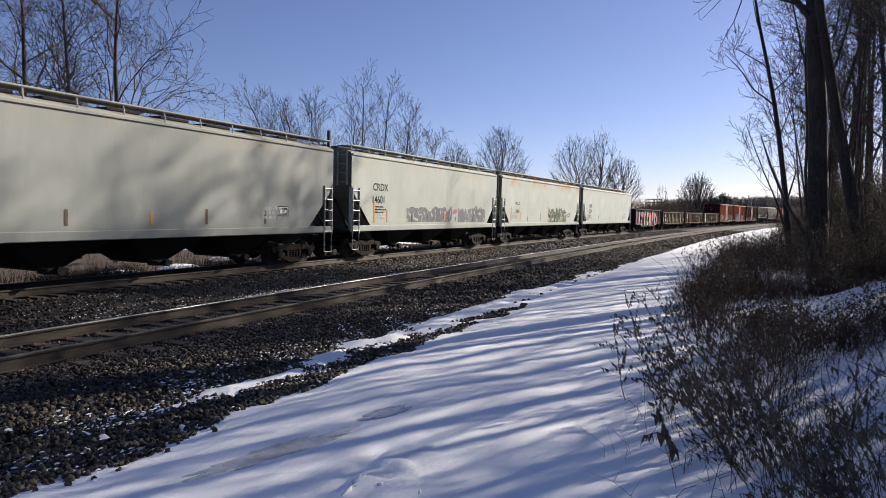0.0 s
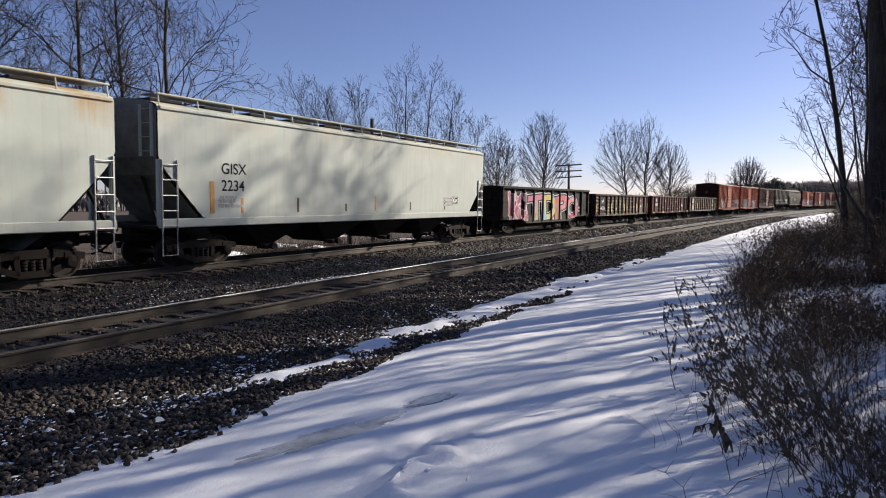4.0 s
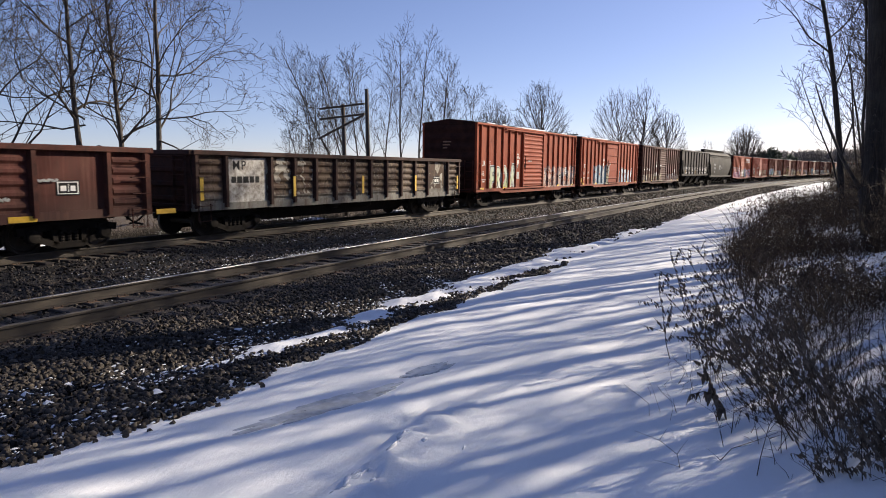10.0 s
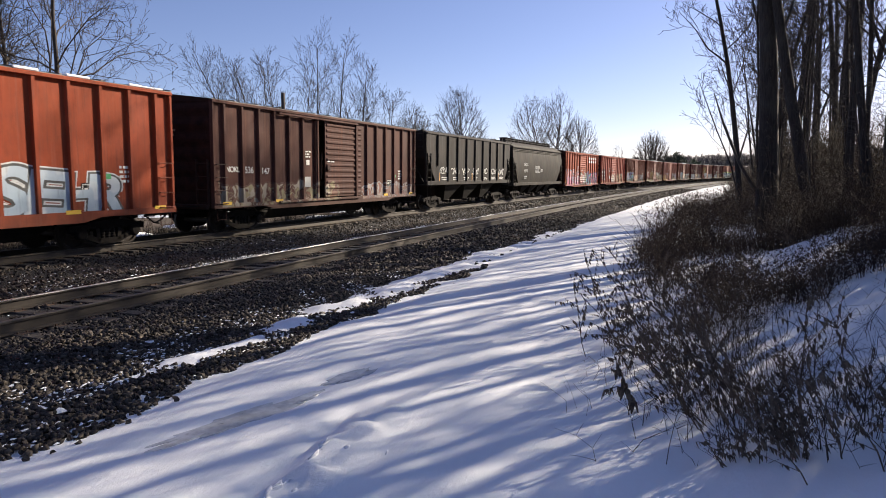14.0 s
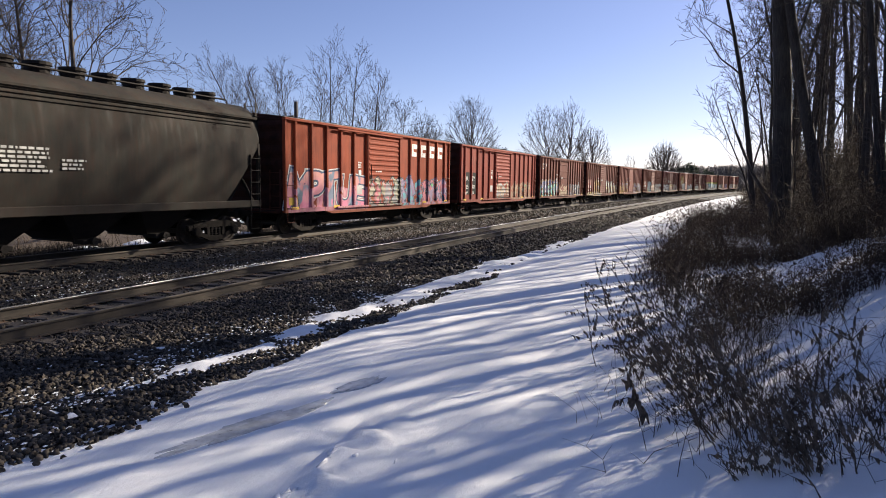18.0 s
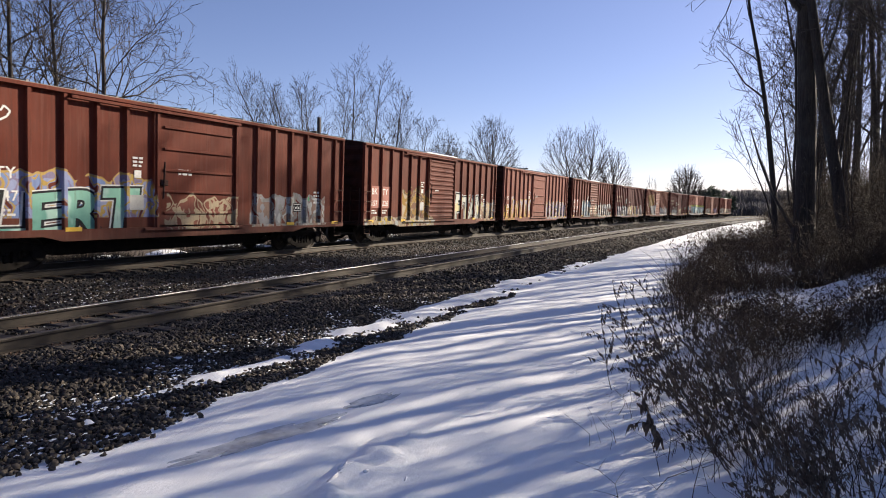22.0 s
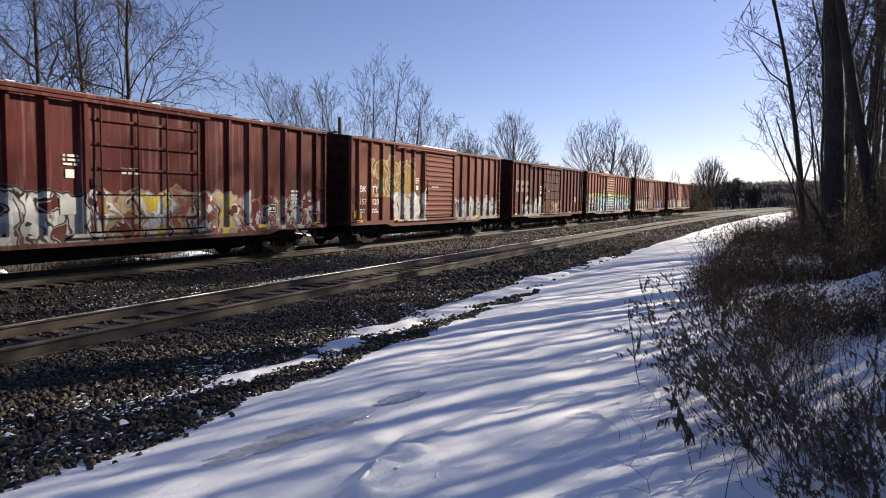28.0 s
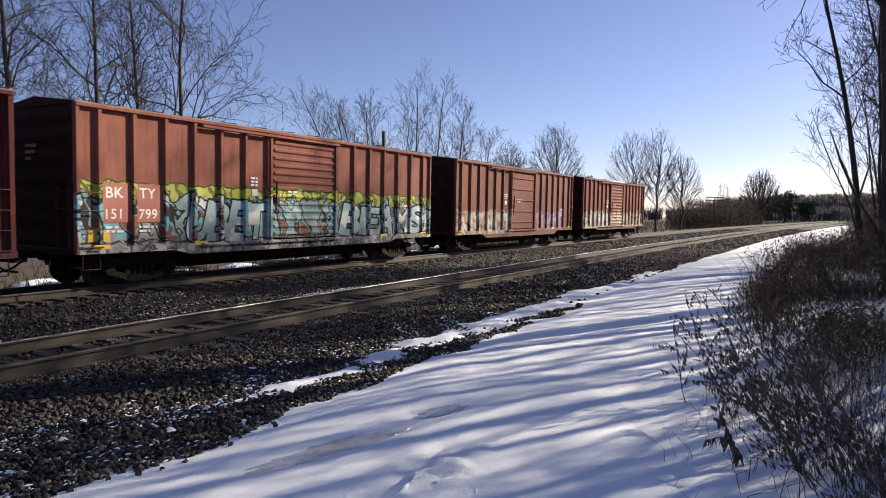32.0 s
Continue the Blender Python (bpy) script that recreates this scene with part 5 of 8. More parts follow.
def spray(name, top, bottom, third, z0, z1):
    """Sprayed fill that fades from one colour to another, with blotches of a third and worn spots."""
    n = Nodes(name)
    z = n.node("SeparateXYZ", Vector=n.co.outputs["Object"]).outputs[2]
    cloud = n.noise(n.coord(), 1.9, 3)
    f = n.math("ADD", z, n.math("MULTIPLY", n.math("SUBTRACT", cloud, 0.5), 1.4))
    col = n.mix(n.step(f, z0 + 0.25, z1 - 0.25), bottom, top)
    col = n.mix(n.step(n.noise(n.coord(loc=(4, 4, 4)), 1.3, 2), 0.55, 0.60), col, third)
    worn = n.noise(n.coord((5, 5, 0.5)), 2.0, 5, 0.7)
    col = n.mix(n.step(worn, 0.56, 0.72, 0, 0.45), col, (0.10, 0.05, 0.04))
    return n.done(col, 0.65, 0, None, 0.2)


def sprayed(car, x, text, y0, y1, z0, z1, fills, line, rim=None, lean=0.0, seed=0, fat=0.035):
    """A sprayed piece: fat overlapping letters with an outline and a pale rim round it, each a flat coat of paint."""
    rng = random.Random(seed)
    n = len(text)
    cell = (y1 - y0) / n
    for i, ch in enumerate(text):
        base, _ = glyph(ch, fat)
        lo = [min(q[a] for q in base) for a in (0, 1)]
        hi = [max(q[a] for q in base) for a in (0, 1)]
        w, h, dz = cell * rng.uniform(1.0, 1.2), (z1 - z0) * rng.uniform(0.86, 1.06), rng.uniform(-0.05, 0.05)
        yc, turn = y0 + cell * (i + 0.5), rng.uniform(-0.13, 0.13)
        coat, mats = Shape(), [line, fills[i % len(fills)]] + ([rim] if rim else [])
        coats = ([(2, fat + 0.062, 0.0)] if rim else []) + [(0, fat + 0.038, 0.004), (1, fat, 0.008)]
        for mi, off, up in coats:
            pts, faces = glyph(ch, off)
            vs = []
            for a, b in pts:
                f, g = (a - lo[0]) / (hi[0] - lo[0]) - 0.5, (b - lo[1]) / (hi[1] - lo[1])
                yy = yc + f * w + lean * (g - 0.5) * h + turn * (g - 0.5) * h
                vs.append((x + up + 0.0004 * i, yy, max(z0 + dz + g * h - turn * f * w, z0 - 0.03)))
            coat.add(vs, faces, mi)
        part("sprayed_letter", coat, mats, car)


INK = plain("black_spray", (0.012, 0.012, 0.014), (0.03, 0.03, 0.034), 6, 0.7, 0, 0, spec=0.15)
NAVY_INK = plain("navy_spray", (0.05, 0.07, 0.12), (0.10, 0.13, 0.19), 6, 0.7, 0, 0, spec=0.15)
PALE_INK = plain("white_spray", (0.5, 0.5, 0.48), (0.72, 0.72, 0.7), 5, 0.7, 0, 0, spec=0.15)
YELLOW_INK = plain("yellow_spray", (0.5, 0.36, 0.1), (0.62, 0.47, 0.14), 5, 0.7, 0, 0, spec=0.15)
GREY_INK = plain("grey_spray", (0.07, 0.07, 0.07), (0.14, 0.14, 0.13), 5, 0.7, 0, 0, spec=0.15)
# --- four cream covered hoppers ---
CREAM = [paint("cream_paint_%s" % k, a, b, wear=w, top_rust=t, fade=(0.36, 0.33, 0.27), fading=0.3, rough=0.6, graffiti=g, grime=0.05) for k, a, b, w, t, g in (
    ("head", (0.29, 0.305, 0.28), (0.35, 0.365, 0.335), 0.12, 0.15, ()),
    ("second", (0.42, 0.455, 0.405), (0.49, 0.52, 0.465), 0.12, 0.2, ((-3.3, 1.5, 1.48, 2.1, 3.0, (0.17, 0.17, 0.19), ((0.16, 0.16, 0.18), (0.2, 0.2, 0.22), (0.15, 0.15, 0.17))), (2.3, 6.1, 1.45, 2.15, 5.5, (0.19, 0.19, 0.21), ((0.18, 0.18, 0.2), (0.22, 0.22, 0.24), (0.17, 0.17, 0.19))))),
    ("third", (0.445, 0.48, 0.425), (0.52, 0.555, 0.495), 0.15, 0.8, ((0.4, 5.2, 1.35, 2.25, 8.0, BLACK, ((0.05, 0.07, 0.04), (0.12, 0.16, 0.08), BLACK, (0.3, 0.32, 0.22))),)),
    ("fourth", (0.465, 0.50, 0.45), (0.53, 0.565, 0.515), 0.1, 0.25, ()))]
HOPPERS = ((2.85, 18.3, 4), (22.43, 15.55, 3), (38.85, 17.5, 4), (57.58, 18.86, 4))
for k, (u, L, bays) in enumerate(HOPPERS):
    c = couple(covered_hopper(CREAM[k], STEEL_DARK, L, label="cream covered hopper car with " + ("rust-streaked sides and roof walkway", "a black road number and roof walkway", "dark graffiti low on its side", "small rust stains and black lettering")[k], bays=bays), u, L)
    rng = random.Random(k)
    for i in range(6):
        y = -L / 2 + 3 + i * (L - 5) / 6 + rng.uniform(-0.4, 0.4)
        part("rust_stripe", Shape().box(SIDE - 0.004, SIDE + 0.002, y, y + 0.09, 1.5, 1.5 + rng.uniform(0.25, 0.6)), ORANGE_PAINT if i in (0, 3) else TIE_PLATE, c)
    bars(c, SIDE, -L / 2 + 2.0, 2.0, 0.9, 0.4, 3, GALV, k)
    if k != 1:
        bars(c, SIDE, L / 2 - 4.0, 2.05, 1.4, 0.45, 3, GALV, k + 9)
        stencil_box(c, SIDE, L / 2 - 3.2, 1.75)
    part("orange_stripe", Shape().box(SIDE - 0.004, SIDE + 0.003, -L / 2 + 1.65, -L / 2 + 1.8, 1.5, 2.4), ORANGE_PAINT, c)
    if k == 1:
        writing(c, "CRDX", SIDE, -L / 2 + 1.6, 2.85, 0.44, BLACK_PAINT)
        writing(c, "14601", SIDE, -L / 2 + 1.5, 2.32, 0.44, BLACK_PAINT)
        bars(c, SIDE, -L / 2 + 1.75, 2.2, 1.0, 0.35, 3, BLACK_PAINT, 4)
    if k == 2:
        writing(c, "MLLX", SIDE, -L / 2 + 2.45, 2.56, 0.29, BLACK_PAINT, 1.2)
        writing(c, "10430", SIDE, -L / 2 + 2.45, 2.04, 0.29, BLACK_PAINT, 1.05)
        bars(c, SIDE, -L / 2 + 2.45, 1.85, 0.9, 0.3, 2, GALV, 14)
    if k == 3:
        writing(c, "GISX", SIDE, -L / 2 + 2.05, 2.62, 0.44, BLACK_PAINT)
        writing(c, "2234", SIDE, -L / 2 + 2.05, 2.14, 0.44, BLACK_PAINT)
        bars(c, SIDE, -L / 2 + 1.95, 1.92, 0.9, 0.3, 2, GALV, 4)

# --- four gondolas ---
G_PAINT = (
    paint("black_gondola_paint", (0.010, 0.010, 0.011), (0.020, 0.019, 0.019), wear=0.2, fading=0.04, graffiti=((-6.4, -3.6, 0.75, 2.3, 5.0, WHITE, (PINK, MAGENTA, (0.55, 0.3, 0.3), (0.5, 0.12, 0.2))),)),
    paint("brown_gondola_paint", (0.08, 0.034, 0.025), (0.14, 0.062, 0.044), grime=0.7, wear=0.6, graffiti=((-5.5, 2.0, 0.75, 1.95, 9.0, (0.08, 0.06, 0.05), ((0.26, 0.28, 0.12), (0.38, 0.36, 0.24), (0.19, 0.08, 0.06), (0.3, 0.33, 0.16))), (2.2, 6.0, 0.8, 1.5, 12.0, (0.35, 0.33, 0.3), ((0.17, 0.08, 0.06), (0.4, 0.36, 0.32), (0.17, 0.2, 0.12))))),
    paint("dark_red_gondola_paint", (0.05, 0.015, 0.012), (0.095, 0.028, 0.021), wear=0.75, fade=(0.26, 0.14, 0.11), fading=0.35, grime=0.5),
    paint("rusted_gondola_paint", (0.03, 0.021, 0.015), (0.16, 0.11, 0.075), rust=(0.12, 0.05, 0.025), wear=0.9, fade=(0.34, 0.29, 0.23), fading=0.7, band=(0.6, 1.15, (0.36, 0.38, 0.35), 0.6), grime=0.8,
          graffiti=((-5.6, 6.6, 1.15, 2.3, 15.0, (0.05, 0.035, 0.027), ((0.14, 0.1, 0.065), (0.08, 0.05, 0.032), (0.4, 0.37, 0.31), (0.11, 0.08, 0.055))),)))
GONDOLAS = ((78.7, 14.55, 10, 2.72), (94.75, 15.2, 13, 2.48), (111.5, 15.15, 13, 2.48), (128.0, 15.6, 13, 2.48))
for k, (u, L, posts, top) in enumerate(GONDOLAS):
    c = couple(gondola(G_PAINT[k], (STEEL_DARK, TRIM_BROWN, TRIM_RED, TRIM_BROWN)[k], L, posts, top - 0.09, zb=0.98 if k == 0 else 0.9, low=0.62 if k == 0 else 0.78, label=(
        "tall black gondola with large bright sprayed letters", "brown gondola with green sprayed paint and yellow markers", "dark red gondola with pressed side ribs and white lettering", "heavily rusted gondola with scuffed pale lower edge")[k], chord=(STEEL_DARK, None, None, None)[k]), u, L)
    x = 1.466
    if k == 0:
        bars(c, x, 5.6, 1.95, 0.5, 0.3, 2, WHITE_PAINT, 1)
        bars(c, x, 5.3, 1.55, 0.9, 0.5, 2, WHITE_PAINT, 3, "scrawled_tag")
        placard(c, x, 5.3, 0.95, 1.0, 0.12, ORANGE_PAINT)
        for j, (ch, a, b, top, low, third) in enumerate((("T", -3.35, -1.35, (0.5, 0.16, 0.26), (0.34, 0.4, 0.26), (0.46, 0.2, 0.1)), ("D", -1.25, 0.95, (0.55, 0.42, 0.08), (0.6, 0.5, 0.22), (0.22, 0.48, 0.55)),
                                                    ("P", 0.95, 3.1, (0.55, 0.12, 0.14), (0.4, 0.2, 0.12), (0.58, 0.24, 0.3)), ("O", 3.05, 5.0, (0.6, 0.24, 0.26), (0.55, 0.07, 0.13), (0.24, 0.46, 0.5)))):
            sprayed(c, x + 0.052, ch, a - 0.15, b - 0.15, 0.78, 2.26, [spray("sprayed_candy_%d" % j, top, low, third, 0.9, 2.3)], INK, PALE_INK, seed=j)
    else:
        for i in range(5):
            y = -L / 2 + 0.25 + i * (L - 0.6) / 4
            if k == 2:
                placard(c, 1.512, y + 0.5, 0.8, 0.6, 0.13, YELLOW_PAINT)
            else:
                part("reflector", Shape().cbox(1.585, 1.592, y - 0.06, y + 0.06, 1.1, 1.75, 0.002), YELLOW_PAINT, c)
        stencil_box(c, 1.466, L / 2 - 2.4, 1.35)
        sides = -L / 2 + 1.42
        if k == 1:
            placard(c, 1.466, sides - 0.05, 1.05, 1.5, 1.1, BLACK_PAINT)
            writing(c, "MP", 1.480, sides + 0.3, 1.78, 0.38, WHITE_PAINT, 1.3)
            writing(c, "641624", 1.480, sides + 0.02, 1.26, 0.38, WHITE_PAINT, 1.05)
        elif k == 2:
            writing(c, "MP", 1.466, sides + 0.35, 1.95, 0.38, WHITE_PAINT)
            writing(c, "642789", 1.466, sides - 0.05, 1.5, 0.38, WHITE_PAINT)
        else:
            placard(c, 1.466, sides - 0.1, 1.0, 1.5, 1.3, WORN_WHITE)
            writing(c, "MP", 1.480, sides + 0.05, 1.95, 0.38, BLACK_PAINT, 1.2)
            bars(c, 1.480, sides, 1.75, 1.3, 0.34, 1, BLACK_PAINT, 5)

# --- boxcars and two dark hoppers ---
ORANGE_RED = ((0.36, 0.062, 0.023), (0.43, 0.086, 0.033))
BRICK_RED = ((0.31, 0.046, 0.026), (0.39, 0.066, 0.038))
BROWN_RED = ((0.15, 0.03, 0.016), (0.21, 0.048, 0.026))
MAROON = ((0.095, 0.013, 0.012), (0.135, 0.021, 0.018))
FADED = ((0.30, 0.105, 0.075), (0.38, 0.14, 0.10))
LOW = 1.0
BOX = (
    # u, length, colours, door, mark, number, graffiti, label, options
    (145.27, 15.0, ORANGE_RED, "corrugated", "LRS", "4641", ((1.7, 7.3, 0.95, 2.1, 22.0, (0.12, 0.07, 0.07), ((0.58, 0.38, 0.31), (0.46, 0.42, 0.4), (0.62, 0.44, 0.36))),),
     "bright orange-red boxcar with pale sprayed letters and roof snow", dict(snow=0.7, white_roof=1, piece=("PROAK", -5.75, -2.45, 0.95, 2.15, ((0.52, 0.56, 0.44), (0.4, 0.46, 0.2), (0.62, 0.62, 0.56)), GREY_INK, PALE_INK))),
    (161.43, 15.3, ORANGE_RED, "plug", "LRS", "4659", ((-4.6, -1.7, 0.95, 2.3, 24.0, (0.25, 0.3, 0.34), (ICE_BLUE, (0.3, 0.4, 0.46), PALE)), (-0.2 - 1.5, -0.9, 0.9, 2.3, 26.0, BLACK, (BEIGE, (0.4, 0.38, 0.2), GREY))),
     "orange-red boxcar with pale blue sprayed letters and a ribbed plug door", dict(snow=0.8, yellow=1, piece=("SEHR", 2.25, 5.9, 0.95, 2.1, ((0.46, 0.54, 0.6), (0.34, 0.43, 0.5), (0.55, 0.6, 0.62)), GREY_INK, PALE_INK))),
    (178.4, 15.2, ((0.085, 0.032, 0.024), (0.14, 0.055, 0.04)), "corrugated", "NOKL", "536147", ((-7.4, 0.0, 0.9, 1.6, 27.0, (0.12, 0.06, 0.05), ((0.3, 0.26, 0.16), (0.2, 0.1, 0.07), (0.36, 0.32, 0.26))), (2.0, 7.4, 0.9, 1.5, 28.0, GREY, ((0.3, 0.2, 0.17), (0.24, 0.12, 0.1), (0.4, 0.32, 0.28)))),
     "maroon boxcar with a faded pinkish sliding door slid part open", dict(fading=0.5, ajar=0.55, one_line=1, fade=(0.24, 0.12, 0.085))),
    None, None,
    (227.6, 15.2, ORANGE_RED, "corrugated", "#GATX", "", ((-7.5, -1.7, 0.86, 1.7, 31.0, (0.6, 0.24, 0.3), ((0.62, 0.3, 0.34), (0.55, 0.2, 0.27), (0.66, 0.36, 0.38))), (-1.6, 1.6, 0.95, 2.1, 32.0, BLACK, (GREY, TEAL, (0.42, 0.4, 0.3), PINK)), (1.7, 7.3, 0.9, 2.1, 33.0, (0.07, 0.09, 0.14), (PINK, (0.6, 0.3, 0.36), LILAC, CYAN))),
     "orange-red boxcar with big pink sprayed letters along its lower half", dict(yellow=1, posts=6, piece=("MPTUE", -7.3, -1.75, 0.98, 2.4, ((0.64, 0.30, 0.27), (0.58, 0.2, 0.3), (0.2, 0.26, 0.34)), NAVY_INK, PALE_INK))),
    (244.5, 15.3, BRICK_RED, "corrugated", "BKTY", "155001", ((1.9, 6.4, 0.9, 2.0, 35.0, (0.3, 0.16, 0.1), (BEIGE, (0.36, 0.16, 0.1), (0.4, 0.26, 0.18))), (-1.4, 1.3, 1.0, 1.9, 36.0, (0.3, 0.24, 0.2), ((0.2, 0.06, 0.04), GREY, BEIGE))),
     "brick-red boxcar with a corrugated door and dark number patches", dict(patch=BLACK_PAINT, posts=6)),
    (261.14, 15.0, BROWN_RED, "plug", "BKTY", "153047", ((-7.4, -1.8, 1.3, 2.25, 38.0, (0.5, 0.34, 0.1), ((0.2, 0.28, 0.5), (0.3, 0.34, 0.52), (0.24, 0.2, 0.3))), (2.2, 6.3, 0.95, 1.9, 39.0, (0.3, 0.3, 0.28), (GREY, PALE, (0.3, 0.2, 0.16))), (-1.4, 1.5, 0.95, 1.8, 40.0, BEIGE, ((0.22, 0.07, 0.05), BEIGE, (0.25, 0.1, 0.07)))),
     "brown-red boxcar with teal sprayed letters and a white scrawl", dict(scrawl=1, piece=("LLERT", -7.2, -2.3, 0.92, 2.0, ((0.22, 0.46, 0.36), (0.12, 0.32, 0.26), (0.36, 0.55, 0.48)), INK, PALE_INK))),
    (277.68, 15.37, BROWN_RED, "corrugated", "BKTY", "157226", ((-4.4, -1.6, 0.9, 2.45, 42.0, (0.12, 0.08, 0.04), (GOLD, BEIGE, (0.2, 0.1, 0.06), (0.4, 0.3, 0.16))), (4.6, 7.5, 0.9, 1.9, 43.0, (0.3, 0.25, 0.2), (BEIGE, PALE, (0.5, 0.36, 0.14), (0.3, 0.14, 0.1))), (-7.6, -1.0, 0.75, 1.15, 44.0, BEIGE, (PALE, BEIGE, YELLOW))),
     "dark brown-red boxcar with gold and white sprayed letters", dict(patch_red=1, white_roof=1, piece=("PTAK", 1.7, 5.6, 0.92, 2.35, ((0.56, 0.57, 0.5), (0.42, 0.42, 0.36), (0.62, 0.55, 0.3)), INK, PALE_INK))),
    (294.48, 14.9, FADED, "plug", "PSRR", "106328", ((-7.2, -5.2, 0.85, 1.7, 46.0, (0.55, 0.38, 0.1), ((0.4, 0.16, 0.1), (0.42, 0.18, 0.11), (0.5, 0.3, 0.1))), (1.7, 7.3, 0.85, 2.1, 47.0, (0.5, 0.42, 0.2), (LILAC, (0.36, 0.31, 0.37), (0.4, 0.34, 0.38), (0.42, 0.36, 0.4)))),
     "faded salmon-red boxcar with lilac and yellow sprayed letters", dict(yellow=1, piece=("ROTK", -5.6, -1.75, 0.98, 2.3, ((0.38, 0.33, 0.40), (0.45, 0.2, 0.10), (0.5, 0.32, 0.12)), YELLOW_INK, None))),
    (310.86, 15.16, BROWN_RED, "corrugated", "BKTY", "153007", ((-4.2, -1.6, 0.9, 2.3, 49.0, (0.25, 0.3, 0.28), (PALE, ICE_BLUE, BEIGE)), (-1.5, 1.6, 0.95, 2.0, 50.0, BLACK, (BEIGE, (0.42, 0.4, 0.32), (0.3, 0.12, 0.08))), (1.7, 7.2, 0.85, 2.1, 51.0, (0.2, 0.2, 0.18), (WHITE, PALE, (0.42, 0.36, 0.28)))),
     "dark brown-red boxcar with pale sprayed letters across its door", dict(patch_red=1, white_roof=1)),
    (327.55, 15.2, MAROON, "rods", "#KCS", "", ((-6.4, -1.6, 0.85, 1.95, 53.0, BLACK, ((0.5, 0.5, 0.48), (0.6, 0.6, 0.58), (0.4, 0.41, 0.4))), (-1.4, 3.2, 0.85, 2.0, 54.0, (0.3, 0.24, 0.16), (WHITE, (0.3, 0.1, 0.08), YELLOW, BEIGE)), (3.2, 7.4, 0.9, 1.9, 55.0, (0.2, 0.06, 0.05), (PALE, MAROON[1], (0.4, 0.26, 0.2)))),
     "maroon boxcar with rodded plug door and white sprayed letters", dict(snow=0.4, pale=1)),
    (344.32, 15.1, ((0.19, 0.052, 0.034), (0.25, 0.078, 0.05)), "corrugated", "BKTY", "157320", ((-6.2, -2.4, 2.0, 3.5, 57.0, (0.42, 0.36, 0.22), (GOLD, (0.24, 0.12, 0.03), (0.3, 0.17, 0.05))), (-4.4, -1.6, 0.9, 2.1, 58.0, (0.4, 0.4, 0.38), (PALE, WHITE, (0.46, 0.44, 0.4))), (1.7, 7.4, 0.85, 1.9, 59.0, (0.3, 0.28, 0.26), (PALE, (0.46, 0.44, 0.42), GREY))),
     "brown boxcar with big gold sprayed letters over a white-painted base", dict(white_roof=1, yellow=1)),
    (361.4, 15.1, MAROON, "rods", "#KCS", "", ((-5.6, -1.9, 0.85, 1.6, 61.0, GREY, (PALE, (0.5, 0.5, 0.46), (0.4, 0.4, 0.38))), (-0.5, 2.0, 0.85, 1.7, 62.0, BEIGE, (MAROON[0], BEIGE, MAROON[1]))),
     "dark maroon boxcar with rodded plug door and thick white paint", dict(piece=("CUAR", -5.3, -1.9, 0.88, 2.2, ((0.42, 0.42, 0.37), (0.16, 0.16, 0.145), (0.52, 0.52, 0.48)), GREY_INK, None))),
    (377.81, 15.35, ((0.30, 0.10, 0.07), (0.36, 0.13, 0.09)), "corrugated", "BKTY", "151799", ((-7.6, 7.6, 2.1, 2.55, 64.0, (0.06, 0.07, 0.02), (LIME, (0.5, 0.54, 0.14), LIME)), (-7.6, 7.6, 0.8, 2.2, 65.0, (0.03, 0.035, 0.035), ((0.22, 0.36, 0.36), GREY, (0.34, 0.46, 0.46), WHITE, (0.26, 0.28, 0.28), CYAN)), (-7.6, 7.6, 0.75, 1.1, 66.0, BLACK, (GREY, (0.24, 0.24, 0.24), PALE))),
     "pinkish-brown boxcar with a grey and teal sprayed piece under yellow-green clouds", dict(yellow=1, patch_red=1, piece=("UBET", -4.6, -1.8, 1.05, 2.2, ((0.36, 0.48, 0.48), (0.2, 0.26, 0.27), (0.5, 0.55, 0.54)), INK, None), piece_two=("BEAMS", 1.8, 7.2, 1.05, 2.15, ((0.36, 0.5, 0.5), (0.22, 0.3, 0.3), (0.6, 0.62, 0.6)), INK, None))),
    (395.33, 15.1, ((0.22, 0.075, 0.05), (0.30, 0.11, 0.075)), "plug", "", "", ((-7.4, -1.6, 0.85, 1.9, 68.0, (0.3, 0.24, 0.18), (BEIGE, PALE, (0.3, 0.14, 0.1), (0.5, 0.42, 0.32))), (1.8, 6.0, 0.95, 1.9, 69.0, PURPLE, (LILAC, (0.3, 0.14, 0.1), (0.36, 0.28, 0.34)))),
     "weathered brown boxcar with beige paint along its lower edge", dict(dip=0.2)),
    (412.44, 15.05, ((0.22, 0.05, 0.034), (0.28, 0.075, 0.048)), "corrugated", "", "", ((-7.3, -1.6, 0.9, 1.95, 71.0, (0.36, 0.26, 0.2), (BEIGE, WHITE, (0.3, 0.12, 0.08), PALE)), (-1.4, 7.2, 0.9, 1.9, 72.0, (0.36, 0.26, 0.2), (BEIGE, (0.28, 0.1, 0.07), PALE, BEIGE))),
     "red-brown boxcar at the tail of the train with beige sprayed patches", dict(white_roof=1)),
)
DULL_BLACK = paint("dull_black_hopper_paint", (0.018, 0.017, 0.0155), (0.032, 0.029, 0.026), wear=0.2, fading=0.25, fade=(0.075, 0.065, 0.052), grime=0.3)
OLIVE_BLACK = paint("olive_black_hopper_paint", (0.02, 0.019, 0.016), (0.038, 0.036, 0.029), wear=0.15, fading=0.3, fade=(0.08, 0.07, 0.053), rough=0.75)


